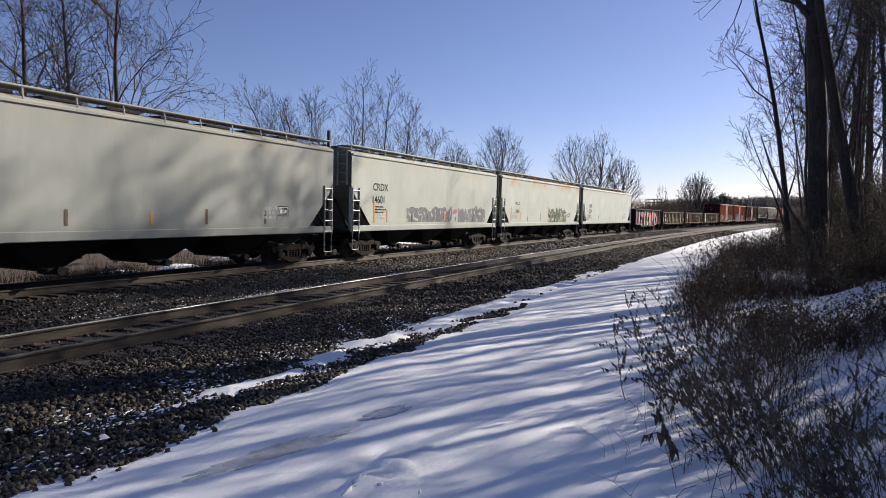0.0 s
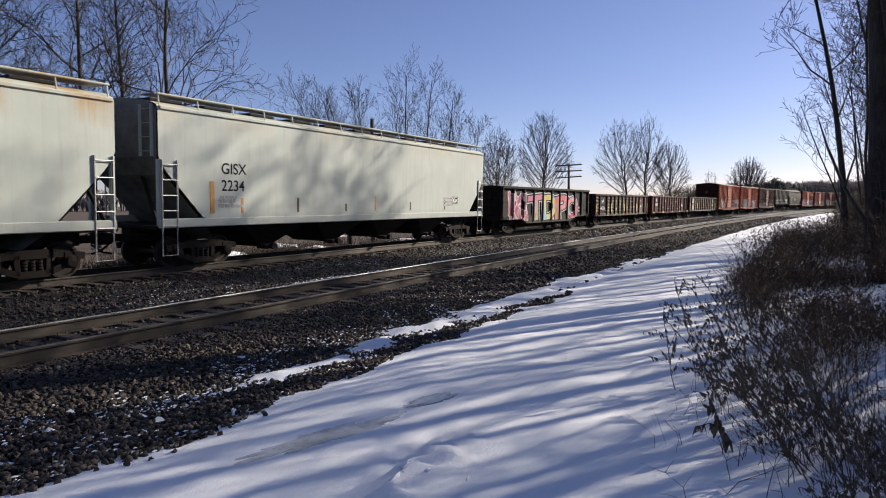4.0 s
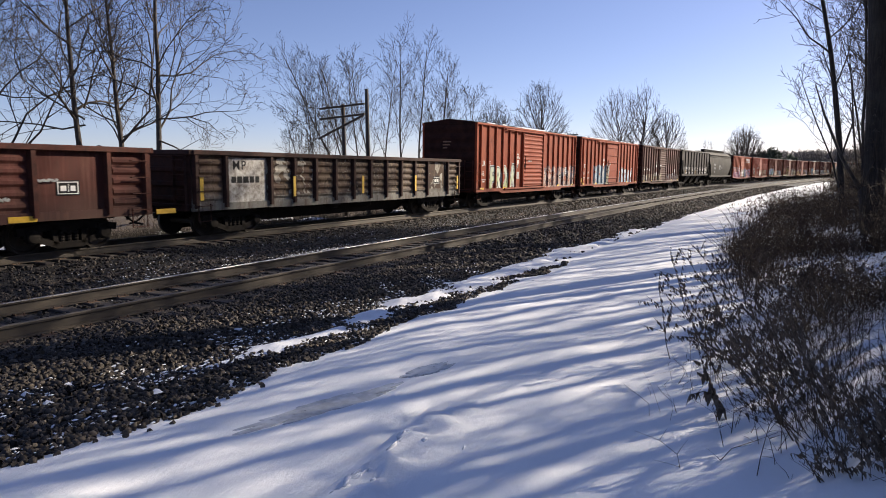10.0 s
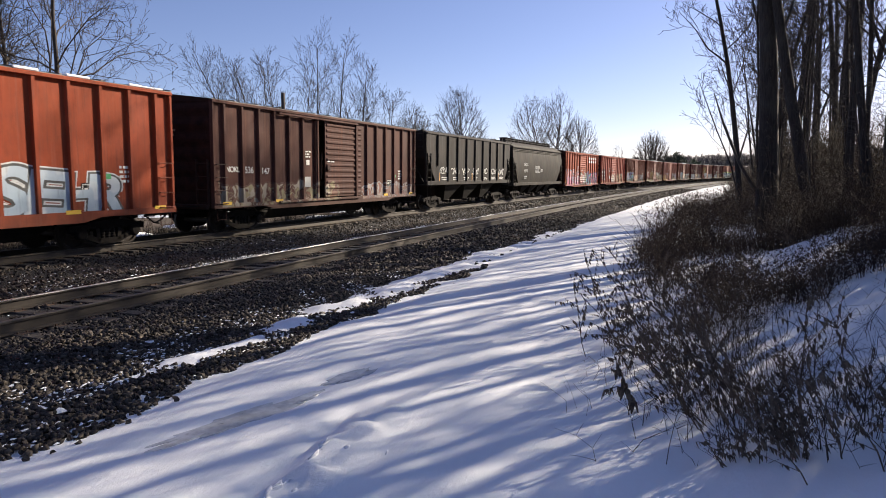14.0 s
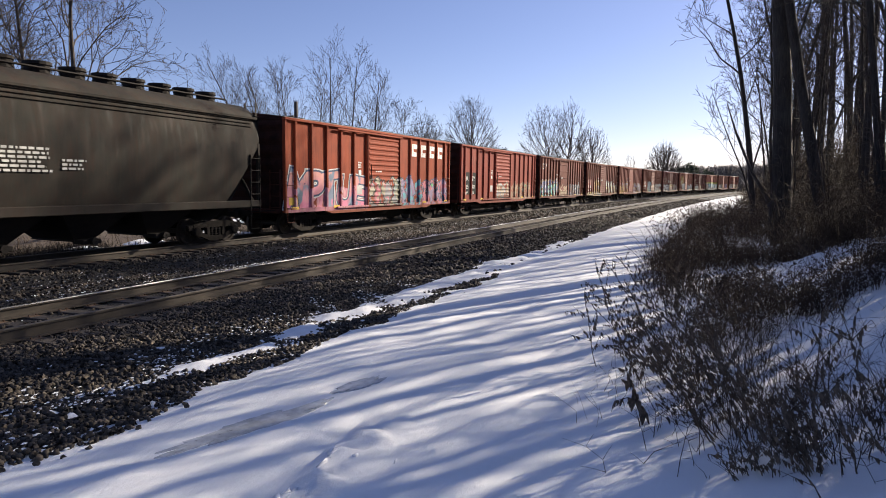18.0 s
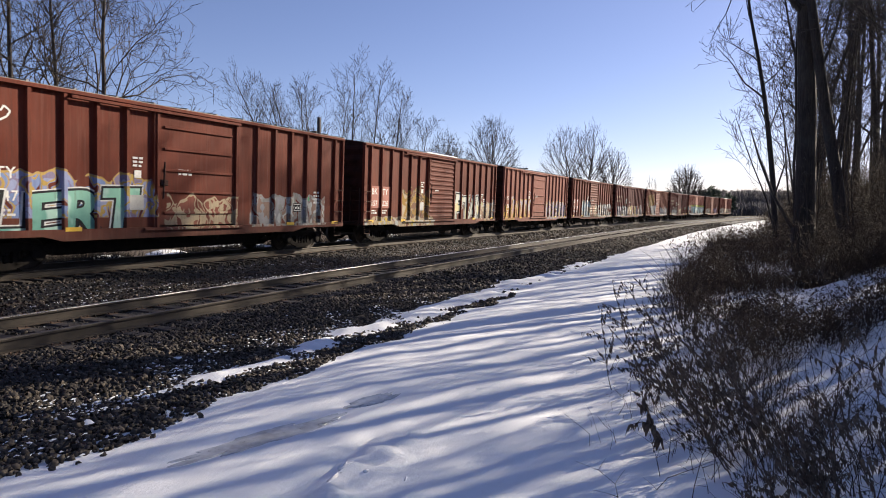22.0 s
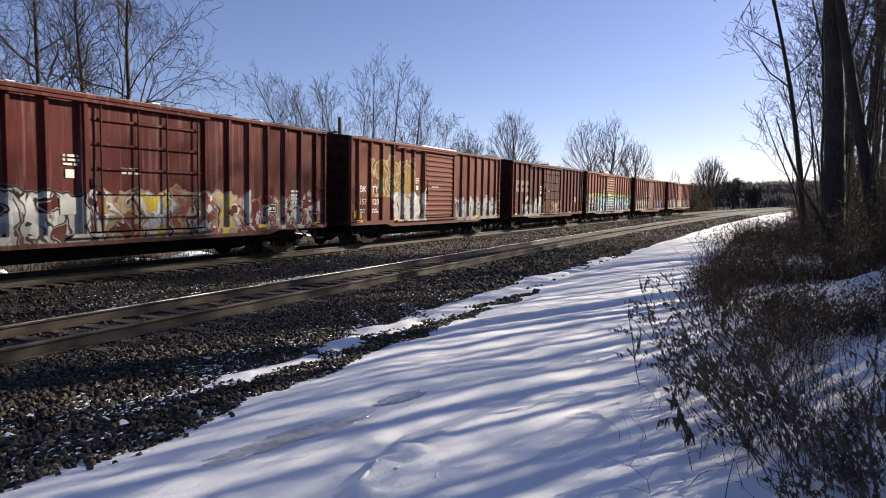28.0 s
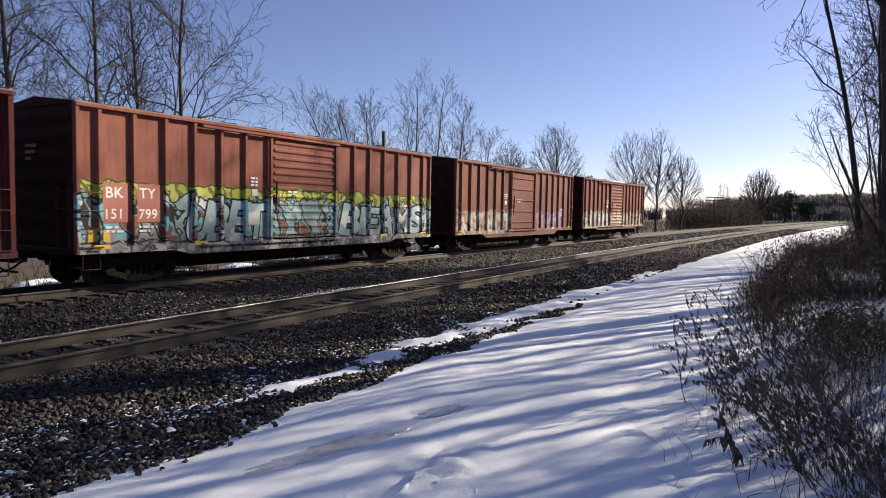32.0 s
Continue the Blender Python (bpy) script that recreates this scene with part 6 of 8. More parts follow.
def tag_scribble(car, x, y, z, w, h, mat, seed):
    """A looping sprayed scrawl."""
    rng = random.Random(seed)
    pts = []
    n = 26
    for i in range(n):
        t = i / (n - 1)
        pts.append((x, y + w * t + 0.12 * w * math.sin(t * 31 + seed), z + h * (0.5 + 0.5 * math.sin(t * 19 + seed * 1.7) * rng.uniform(0.6, 1.0))))
    s = Shape()
    for a, b in zip(pts, pts[1:]):
        d = Vector((0, b[1] - a[1], b[2] - a[2]))
        if d.length < 1e-4:
            continue
        p = Vector((0, -d.z, d.y)).normalized() * 0.022
        s.add([(x, a[1] - p.y, a[2] - p.z), (x, b[1] - p.y, b[2] - p.z), (x, b[1] + p.y, b[2] + p.z), (x, a[1] + p.y, a[2] + p.z)], [(0, 1, 2, 3)])
    return part("scrawled_tag", s, mat, car)


tag_scribble(CARS[1][0], SIDE + 0.003, 1.75, 1.9, 0.4, 0.24, PINK_MARK, 2)
for k, (mat, n) in enumerate(((GALV, 9), (GALV, 12))):
    # pale scuffs where loads have rubbed the pressed ribs
    rng = random.Random(90 + k)
    for i in range(n):
        tag_scribble(CARS[5 + k][0], 1.514, -5.2 + 10.6 * (i + rng.random() * 0.6) / n, 1.1 + 0.9 * rng.random(), rng.uniform(0.25, 0.5), rng.uniform(0.02, 0.07), mat, 20 + i)
for k, spec in enumerate(BOX):
    if spec is None:
        if k == 3:
            c = couple(covered_hopper(DULL_BLACK, STEEL_DARK, 15.0, ribs=9, label="dull black ribbed hopper car with white scrawled tags", bays=3, boards=False, sill_z=1.4, eave=4.25, top=4.5, zc=3.0, cut=1.1, inset=0.12), 195.22, 15.0)
            for i in range(7):
                tag_scribble(c, SIDE + 0.003, -5.6 + i * 1.75, 2.0, 1.1, 0.45, WHITE_PAINT, i + 3)
                bars(c, SIDE, -5.4 + i * 1.75, 1.85, 0.9, 0.2, 2, WHITE_PAINT, i)
                if i % 3 == 0:
                    part("orange_stripe", Shape().box(SIDE - 0.004, SIDE + 0.003, -5.75 + i * 1.75, -5.65 + i * 1.75, 1.5, 2.1), ORANGE_PAINT, c)
        else:
            c = couple(covered_hopper(OLIVE_BLACK, STEEL_DARK, 15.1, label="dull olive-black hopper car with smooth rounded sides", bulge=0.28, bays=4, boards=False, top=4.72, eave=4.1, zc=3.0, cut=1.3, inset=0.25), 211.2, 15.1)
            writing(c, "SHQX", SIDE - 0.002, -4.75, 2.72, 0.36, GALV, 1.15)
            writing(c, "42479", SIDE + 0.002, -4.75, 2.2, 0.36, GALV, 1.1)
            bars(c, SIDE + 0.002, -4.75, 1.9, 1.0, 0.26, 2, GALV, 3)
            for j in range(3):
                part("eave_moulding", Shape().cbox(1.30, 1.39 + 0.02 * (2 - j), -7.2, 7.2, 3.82 + 0.11 * j, 3.87 + 0.11 * j, 0.015), OLIVE_BLACK, c)
            bars(c, SIDE + 0.002, -1.6, 2.75, 1.5, 0.62, 6, GALV, 6)
            bars(c, SIDE + 0.002, 0.1, 2.5, 0.9, 0.3, 3, GALV, 7)
            for e in (-1, 1):
                part("hatch_rail", Shape().tube([(0.55 * e, -7, 4.74), (0.55 * e, 7, 4.74)], 0.03, 5), STEEL_DARK, c)
        continue
    u, L, cols, door, mark, number, graf, label, opt = spec
    if opt.get("pale"):
        cols = (cols[0], (0.15, 0.027, 0.022))
    bright = cols in (ORANGE_RED, BRICK_RED, FADED)
    cols = tuple(tuple(0.8 * v for v in q) for q in cols)
    side = paint("boxcar_paint", cols[0], cols[1], graffiti=graf, fading=opt.get("fading", 0.5 if opt.get("pale") else 0.16), wear=0.4, fade=opt.get("fade", (0.42, 0.3, 0.26)) if not opt.get("pale") else (0.4, 0.26, 0.24))
    trim = TRIM_RED if bright else TRIM_BROWN
    c = couple(boxcar(side, trim, L, "corrugated" if door == "corrugated" else "plug", 3.05 if door != "rods" else 3.7, -0.1 if door != "rods" else 0.0, opt.get("posts", 7), label=label, rods=door == "rods", ajar=opt.get("ajar", 0.0), dip=opt.get("dip", 0.12)), u, L)
    bay = (L / 2 - (1.785 if door != "rods" else 2.01)) / (opt.get("posts", 7) - 0.4)
    y0 = -L / 2 + 0.2 + 0.6 * bay
    for j, w in enumerate((0.46, 0.4, 0.24)):
        part("end_stencil", Shape().box(-0.3, -0.3 + w, -L / 2 - 0.092, -L / 2 - 0.084, 3.35 - 0.15 * j, 3.42 - 0.15 * j), LETTER_GOLD, c)
    if opt.get("patch"):
        for a in (0.0, bay):
            placard(c, SIDE, y0 + a - 0.1, 1.35, 0.75, 1.35, opt["patch"])
    if opt.get("patch_red"):
        placard(c, SIDE, y0 - 0.1, 1.6, 1.85, 0.95, DOOR_RED)
    xw = SIDE + (0.014 if opt.get("patch") or opt.get("patch_red") else 0)
    if mark.startswith("#"):
        n = len(mark) - 1
        if n == 4:
            panel_bars(c, SIDE, 2.84, 3.35, [(1.07 * i, 0.6) for i in range(4)], 0.62, WHITE_PAINT, "company_mark")
        else:
            panel_bars(c, SIDE, -L / 2 + 0.76, 2.45, [(0.84 * i, 0.6) for i in range(3)], 0.72, LETTER_GOLD, "company_mark")
    elif opt.get("one_line"):
        writing(c, mark, xw, y0 - 0.06, 2.06, 0.26, WHITE_PAINT, 0.9)
        writing(c, number[:3], xw, y0 + bay, 2.03, 0.31, WHITE_PAINT)
        writing(c, number[3:], xw, y0 + 2 * bay, 2.0, 0.31, WHITE_PAINT)
    elif mark:
        h = 0.36
        a, b = mark[:2], mark[2:]
        z = 2.2
        writing(c, a, xw, y0, z, h, WHITE_PAINT, 1.1)
        writing(c, b, xw, y0 + bay, z, h, WHITE_PAINT, 1.1)
        if number:
            m = len(number) // 2
            writing(c, number[:m], xw, y0 - 0.05, z - 0.5, 0.33, WHITE_PAINT, 1.1)
            writing(c, number[m:], xw, y0 + bay - 0.02, z - 0.5, 0.33, WHITE_PAINT, 1.1)
        bars(c, xw, y0, z - 0.68, 0.5, 0.2, 2, WHITE_PAINT, k)
        bars(c, xw, y0 + bay, z - 0.68, 0.5, 0.2, 2, WHITE_PAINT, k + 1)
    for q in (opt.get("piece"), opt.get("piece_two")):
        if q:
            text, a, b, z0, z1, (top, low, third), line, rim = q
            sprayed(c, SIDE, text, a, b, z0, z1, [spray("sprayed_fill", top, low, third, z0, z1)], line, rim, seed=k, lean=0.16)
    if opt.get("scrawl"):
        tag_scribble(c, SIDE + 0.003, -L / 2 + 0.4, 3.2, 1.5, 0.6, WHITE_PAINT, 5)
    stencil_box(c, SIDE, L / 2 - 3.1, 1.45, 0.45, 0.3)
    placard(c, SIDE, -2.35, 2.35, 0.22, 0.2, WHITE_PAINT)
    placard(c, SIDE, -2.5, 1.5, 0.45, 0.4, GALV)
    bars(c, SIDE + 0.01, -2.4, 2.9, 0.4, 0.3, 3, WHITE_PAINT, k + 4)
    bars(c, SIDE, L / 2 - 1.9, 2.2, 0.5, 0.5, 4, WHITE_PAINT, k + 6)
    bars(c, 1.556, -0.9, 2.65, 0.7, 0.2, 2, WHITE_PAINT, k + 7)
    placard(c, SIDE, L / 2 - 2.4, 1.85, 0.22, 0.14, GREEN_PAINT)
    reflectors(c, 1.597, L, LOW - 0.01, YELLOW_PAINT, 2.6, 0.42, 0.1, 1.7)
    if opt.get("yellow"):
        placard(c, SIDE, -L / 2 + 0.3, 1.15, 0.55, 0.28, YELLOW_PAINT)
    if opt.get("snow"):
        snow_crust(c, L, 4.34, k, opt["snow"] * 0.55)
    if opt.get("white_roof"):
        part("roof_snow", Shape().extrude([(1.2, 4.39), (1.58, 4.345), (1.60, 4.35), (1.59, 4.40), (1.2, 4.44)], "y", -2.0, 1.6), SNOW, c, "strip of snow on the roof above the door")
# ---- bare trees ----
def grow(rng, trunk, crown, p, d, length, r, level, depth, bushy, fine, up, wide=1.0, sway=1.0, bare=0.28, wobble=1.0, stout=1.0):
    """One branch from p along d, and its children."""
    n = (8, 6, 4, 3, 3)[level]
    pts, rad = [p.copy()], [r]
    q, e = p.copy(), d.copy()
    wob = (0.055 * sway, 0.19 * wobble, 0.22 * wobble, 0.24 * wobble, 0.26 * wobble)[level]
    for i in range(n):
        e = (e + Vector((rng.gauss(0, wob), rng.gauss(0, wob), rng.gauss(0, wob * 0.6) + (up if level else 0.02)))).normalized()
        q = q + e * (length / n)
        pts.append(q.copy())
        rad.append(max(r * (1 - (0.8 if level else 0.75) * (i + 1) / n), fine))
    (trunk if level < 2 else crown).tube(pts, rad, (9, 6, 4, 3, 3)[level], cap=False)
    if level >= depth:
        return
    kids = int(bushy[level] * rng.uniform(0.85, 1.2) + 0.5)
    start = bare if level == 0 else 0.18
    turn = rng.uniform(0, 6.28)
    for k in range(kids):
        t = start + (0.98 - start) * (k + rng.random()) / kids
        i = min(int(t * n), n - 1)
        f = t * n - i
        base = pts[i].lerp(pts[i + 1], f)
        axis = (pts[i + 1] - pts[i]).normalized()
        turn += 2.4 + rng.uniform(-0.5, 0.5)
        a = axis.cross(Vector((math.cos(turn), math.sin(turn), 0.21)))
        if a.length < 1e-3:
            continue
        a.normalize()
        spread = rng.uniform(0.45, 0.9) if level == 0 else rng.uniform(0.4, 0.95)
        nd = (axis * (1.0 - 0.3 * spread) + a * spread).normalized()
        share = wide * rng.uniform(0.36, 0.6) * (1.3 - 0.75 * t) if level == 0 else rng.uniform(0.36, 0.62) * (1.2 - 0.5 * t)
        grow(rng, trunk, crown, base, nd, length * share, max((rad[i] * (1 - f) + rad[i + 1] * f) * stout * (rng.uniform(0.3, 0.5) if level == 0 else rng.uniform(0.42, 0.66)), fine), level + 1, depth, bushy, fine, up, wide, wobble=wobble, stout=stout)


def tree(seed, at, height, r, label, group="", lean=(0, 0), depth=4, bushy=(13, 6, 5, 4), forks=1, bark=None, twig=None, fine=0.009, up=0.09, splay=0.3, turn=0.0, name="tree", limbs=(), wide=1.0, sway=1.0, bare=0.28, wobble=1.0, stout=1.0):
    rng = random.Random(seed)
    ob = thing(name, label, "tree", group, at=pose(at[0], at[1], at[2], 0, 0, turn))
    trunk, crown = Shape(), Shape()
    for k in range(forks):
        a = 2 * math.pi * (k + rng.random() * 0.5) / forks
        out = 0.0 if forks == 1 else splay * rng.uniform(0.6, 1.2)
        d = Vector((lean[0] + out * math.cos(a), lean[1] + out * math.sin(a), 1)).normalized()
        o = 0.12 if forks > 1 else 0.0
        grow(rng, trunk, crown, Vector((o * math.cos(a), o * math.sin(a), -0.25)), d, height * rng.uniform(0.88, 1.0), r * (1 if forks == 1 else 0.75), 0, depth, bushy, fine, up, wide, sway, bare, wobble, stout)
    for h, dx, dy, dz, ln in limbs:
        grow(rng, trunk, crown, Vector((lean[0] * h, lean[1] * h, h)), Vector((dx, dy, dz)).normalized(), ln, r * 0.3, 1, depth, bushy, fine, up, wobble=wobble, stout=stout)
    part("trunk", trunk, bark or BARK_GREY, ob, smooth=True)
    part("crown", crown, twig or TWIG, ob)
    return ob


def ground_at(x, y):
    return ground_z(x - bend(y), y)


ROW_L, WOOD = "bare trees beyond the tracks", "trees of the trackside wood"
# tall trees close behind the train
for k, (x, y, h, r, ln, lim) in enumerate((
        (-44.5, 17.5, 19, 0.20, (0.06, 0), ((5.0, 0.5, 0.2, 0.8, 9),)),
        (-40.0, 20.0, 17, 0.15, (-0.03, 0), ()),
        (-37.2, 19.6, 18, 0.22, (0.02, 0.02), ((2.4, 0.8, 0.6, 0.75, 10), (3.2, 0.8, 0.6, 1.3, 9), (3.0, -0.8, -0.5, 1.0, 8))),
        (-35.0, 23.3, 18, 0.19, (-0.02, 0.0), ((5.3, -0.8, -0.6, -0.08, 7), (5.6, -0.8, -0.6, 0.9, 7), (6.2, 0.8, 0.6, 0.8, 6))),
        (-33.9, 24.8, 17, 0.18, (-0.06, 0.0), ((4.6, 0.8, 0.6, 0.9, 6), (5.4, -0.8, -0.6, 0.6, 6), (3.2, -0.5, -0.5, 1.2, 6))),
        (-29.7, 23.7, 18, 0.17, (0.0, 0.0), ((5.4, 0.75, 0.6, 0.10, 5.0), (7.6, 0.7, 0.6, 0.35, 5.5), (4.3, 0.7, 0.6, 0.0, 4.5), (6.4, -0.7, -0.6, 0.6, 5))))):
    tree(11 + k, (x, y, ground_at(x, y)), h, r, "tall bare tree with long upswept limbs behind the train", ROW_L, ln, 4, (15, 7, 5, 2), up=0.05, limbs=lim, fine=0.009, wide=0.75, sway=0.7, wobble=1.3, stout=1.22)
# thicket of slimmer trees
for k, (x, y, h, r, f, ln) in enumerate(((-38.0, 45.8, 9.0, 0.09, 2, (-0.12, 0)), (-37.0, 46.5, 11.0, 0.11, 2, (-0.10, 0)), (-34.8, 48.2, 15.0, 0.14, 2, (-0.34, -0.1)), (-35.2, 48.8, 13.0, 0.12, 2, (-0.2, 0)), (-33.6, 50, 13.5, 0.11, 2, (-0.05, 0)),
                                       (-31.6, 51, 15, 0.11, 1, (0, 0)), (-30.4, 51.5, 14.6, 0.11, 1, (0.02, 0)), (-29.0, 53, 13.5, 0.1, 1, (0.03, 0)), (-27.6, 54.5, 11, 0.09, 2, (0.04, 0)), (-26, 58, 8, 0.07, 2, (0.04, 0)))):
    tree(41 + k, (x, y, ground_at(x, y)), h, r, "slender bare tree in a thicket beyond the train", ROW_L, ln, 3, (13, 8, 4), f, fine=0.008, up=0.10, splay=0.16, wide=0.62, sway=0.6, wobble=0.55, stout=1.15)


def round_tree(seed, x, y, h, w, low, label, limbs=34, lean=0.0, r=0.2, fine=0.013, fan=False):
    """A bare tree whose ascending limbs end on a rounded crown."""
    rng = random.Random(seed)
    ob = thing("tree", label, "tree", ROW_L, at=pose(x, y, ground_at(x, y)))
    trunk, crown = Shape(), Shape()
    top = h * (0.35 if fan else 0.68)
    axis = [Vector((lean * top * t * t, 0, -0.2 + (top + 0.2) * t)) + Vector((rng.gauss(0, 0.02), rng.gauss(0, 0.02), 0)) * h * t for t in (0, 0.2, 0.4, 0.6, 0.8, 1.0)]
    trunk.tube(axis, [r * (1 - 0.75 * t) for t in (0, 0.2, 0.4, 0.6, 0.8, 1.0)], 8, cap=False)
    turn = 0.0

    def arc(p, q, r0, r1, sag, n, shape):
        mid = p.lerp(q, 0.5) + sag
        pts = []
        for i in range(n + 1):
            t = i / n
            c = p.lerp(mid, t).lerp(mid.lerp(q, t), t)
            if 0 < i < n:
                c = c + Vector((rng.gauss(0, 1), rng.gauss(0, 1), rng.gauss(0, 1))) * (q - p).length * 0.016
            pts.append(c)
        shape.tube(pts, [r0 + (r1 - r0) * i / n for i in range(n + 1)], 4 if r0 > 0.03 else 3, cap=False)
        return pts

    limbs = int(limbs * 1.5)
    zc = h * (0.52 if not fan else 0.42)
    mid, wide_r = Vector((lean * h * 0.7, 0, zc)), w * 0.56

    def on_dome(v, f):
        """The point in that direction at the share f of the crown's rounded hull."""
        d = v - mid
        deep = h - zc if d.z > 0 else max(zc - low * h, 1.0)
        return mid + d * (f / max(math.sqrt((d.x * d.x + d.y * d.y) / wide_r ** 2 + (d.z / deep) ** 2), 0.05))

    for k in range(limbs):
        turn += 2.4 + rng.uniform(-0.4, 0.4)
        f = (k + rng.random()) / limbs
        b = low * 0.7 + (0.58 - low * 0.7) * f if not fan else rng.uniform(0.06, 0.34)
        base = axis[0].lerp(axis[-1], min(b * h / top, 1.0) if not fan else b / 0.36)
        pol = max(0.02, math.pi * 0.6 * (1 - f) ** 0.75 + rng.uniform(-0.1, 0.1))
        q = on_dome(mid + Vector((math.sin(pol) * math.cos(turn), math.sin(pol) * math.sin(turn), math.cos(pol) * 1.3)), rng.uniform(0.72, 0.95))
        if q.z < base.z + 0.3:
            q.z = base.z + 0.3 + rng.random()
        ln = (q - base).length
        out = Vector((q.x - base.x, q.y - base.y, 0)) * 0.16
        main = arc(base, q, r * 0.24, fine, out - Vector((0, 0, 0.05 * ln)), 6, crown)
        for j in range(8):
            i = rng.randrange(2, 6)
            p = main[i].lerp(main[i + 1], rng.random())
            e = on_dome(q + Vector((rng.gauss(0, 1), rng.gauss(0, 1), rng.gauss(0, 0.7))) * w * 0.15, rng.uniform(0.82, 1.02))
            tw = arc(p, e, fine * 1.6, fine * 0.7, (e - mid) * 0.03, 4, crown)
            for m in range(3):
                p2 = tw[rng.randrange(1, 5)]
                d2 = (p2 - mid).normalized() + Vector((rng.gauss(0, 0.5), rng.gauss(0, 0.5), rng.gauss(0.1, 0.4)))
                arc(p2, p2 + d2.normalized() * w * rng.uniform(0.03, 0.09), fine * 0.9, fine * 0.5, Vector((0, 0, 0)), 2, crown)
    part("trunk", trunk, BARK_GREY, ob, smooth=True)
    part("crown", crown, TWIG, ob)
    return ob


round_tree(61, -44.8, 100, 15.0, 6.4, 0.2, "round-crowned bare tree in the field", 30)
round_tree(62, -34.4, 93.5, 16.2, 8.0, 0.22, "round-crowned bare tree with dense twigs", 38)
round_tree(63, -22.2, 93, 14.2, 7.0, 0.3, "spreading bare tree with crooked limbs beside the line", 24, -0.10)
round_tree(68, -20.0, 94, 14.9, 5.6, 0.3, "tall bare tree with crooked limbs beside the line", 22, 0.03)
round_tree(64, -17.6, 99.5, 11.4, 5.4, 0.25, "low spreading bare tree beside the line", 26)
round_tree(67, -17.0, 140, 9.4, 2.6, 0.3, "small slender bare tree beside the line", 10, r=0.08)
round_tree(65, -11.8, 160, 12.6, 8.4, 0.1, "fan-shaped bare tree standing alone far along the line", 44, r=0.26, fine=0.02, fan=True)

# the wood beside the path: big trunks first, then copies of younger trees
BIG = ((1.55, 20.0, 19, 0.28, (0.0, 0.0)), (2.5, 19.3, 18, 0.16, (-0.10, 0)), (3.5, 17.6, 18, 0.095, (-0.13, 0.02)), (1.35, 29.5, 13, 0.13, (-0.10, 0)), (4.9, 14.6, 16, 0.11, (-0.16, 0)), (6.2, 13.9, 15, 0.09, (0.06, 0.02)))
for k, (x, y, h, r, ln) in enumerate(BIG):
    ob = tree(81 + k, (x, y, ground_at(x, y)), h, r, "big dark tree with furrowed bark among brambles", WOOD, ln, 4, (10, 4, 4, 2), bark=BARK, fine=0.008, wide=0.55, sway=0.4)
    if k < 3:
        # old vines cling to the trunk and fray its outline
        rv, vine = random.Random(500 + k), Shape()
        for v in range(7):
            a, pts = rv.uniform(0, 6.28), []
            reach = rv.uniform(2.0, 5.0)
            for i in range(15):
                up = 0.1 + reach * i / 14
                a += rv.gauss(0, 0.16)
                o = r * (1 - 0.6 * up / h) + rv.uniform(0.0, 0.04)
                pts.append(Vector((ln[0] * up + o * math.cos(a), ln[1] * up + o * math.sin(a), up)))
                for j in range(2):
                    out = Vector((math.cos(a + rv.gauss(0, 0.7)), math.sin(a + rv.gauss(0, 0.7)), rv.uniform(-0.5, 0.5))) * rv.uniform(0.12, 0.5)
                    vine.tube([pts[-1], pts[-1] + out * 0.5 + Vector((0, 0, 0.05)), pts[-1] + out + Vector((0, 0, -0.04))], [0.008, 0.006, 0.003], 3, cap=False)
            vine.tube(pts, [0.026 - 0.0014 * i for i in range(15)], 5, cap=False)
        part("vine", vine, TWIG, ob, "bare vines clinging to the trunk")
    if k == 0:
        # a long limb that droops over the path
        z = ground_at(x, y)
        s = Shape().tube([(0, 0, 11.5 - z), (-0.7, -1.6, 10.6 - z), (-1.5, -3.3, 8.6 - z), (-1.74, -4.0, 7.1 - z), (-1.92, -4.0, 6.4 - z), (-2.05, -4.0, 6.0 - z), (-2.2, -4.0, 5.75 - z), (-2.35, -4.0, 5.4 - z)], [0.06, 0.05, 0.035, 0.022, 0.014, 0.010, 0.008, 0.004], 6, cap=False)
        s.tube([(-1.74, -4.0, 7.1 - z), (-2.2, -4.0, 6.65 - z), (-2.48, -4.0, 6.35 - z), (-2.7, -4.0, 6.15 - z)], [0.014, 0.010, 0.007, 0.004], 5, cap=False)
        s.tube([(-2.05, -4.0, 6.0 - z), (-2.0, -4.0, 5.7 - z), (-2.05, -4.0, 5.45 - z)], [0.007, 0.005, 0.003], 4, cap=False)
        part("branch", s, BARK, ob, smooth=True)
YOUNG = [tree(101 + k, (2.9 + 1.5 * k, 34 + 2.5 * k, ground_at(2.9 + 1.5 * k, 34 + 2.5 * k)), 15 + k, 0.13 + 0.025 * k, "straight bare tree in the trackside wood", WOOD, (0.04 * (k - 2), 0), 4, (9, 4, 3, 2), bark=BARK, fine=0.008, wide=0.5) for k in range(4)]
POLES = [tree(121 + k, (1.6 + 0.9 * k, 33 + 2 * k, ground_at(1.6 + 0.9 * k, 33 + 2 * k)), 7 + 1.5 * k, 0.05 + 0.012 * k, "thin bare sapling in the trackside wood", WOOD, (-0.14 + 0.09 * k, 0.05), 3, (10, 5, 3), bark=BARK, fine=0.007, wide=0.7) for k in range(4)]
rw = random.Random(77)
spots = []
for i in range(400):
    y = 9 + 100 * rw.random() ** 1.5
    uu = 1.5 + 0.01 * y + 5.0 * rw.random() ** 1.3
    x = uu + bend(y)
    if y > 23 and all((x - a) ** 2 + (y - b) ** 2 > 1.6 for a, b in spots) and all((x - b[0]) ** 2 + (y - b[1]) ** 2 > 1.2 for b in BIG):
        spots.append((x, y))
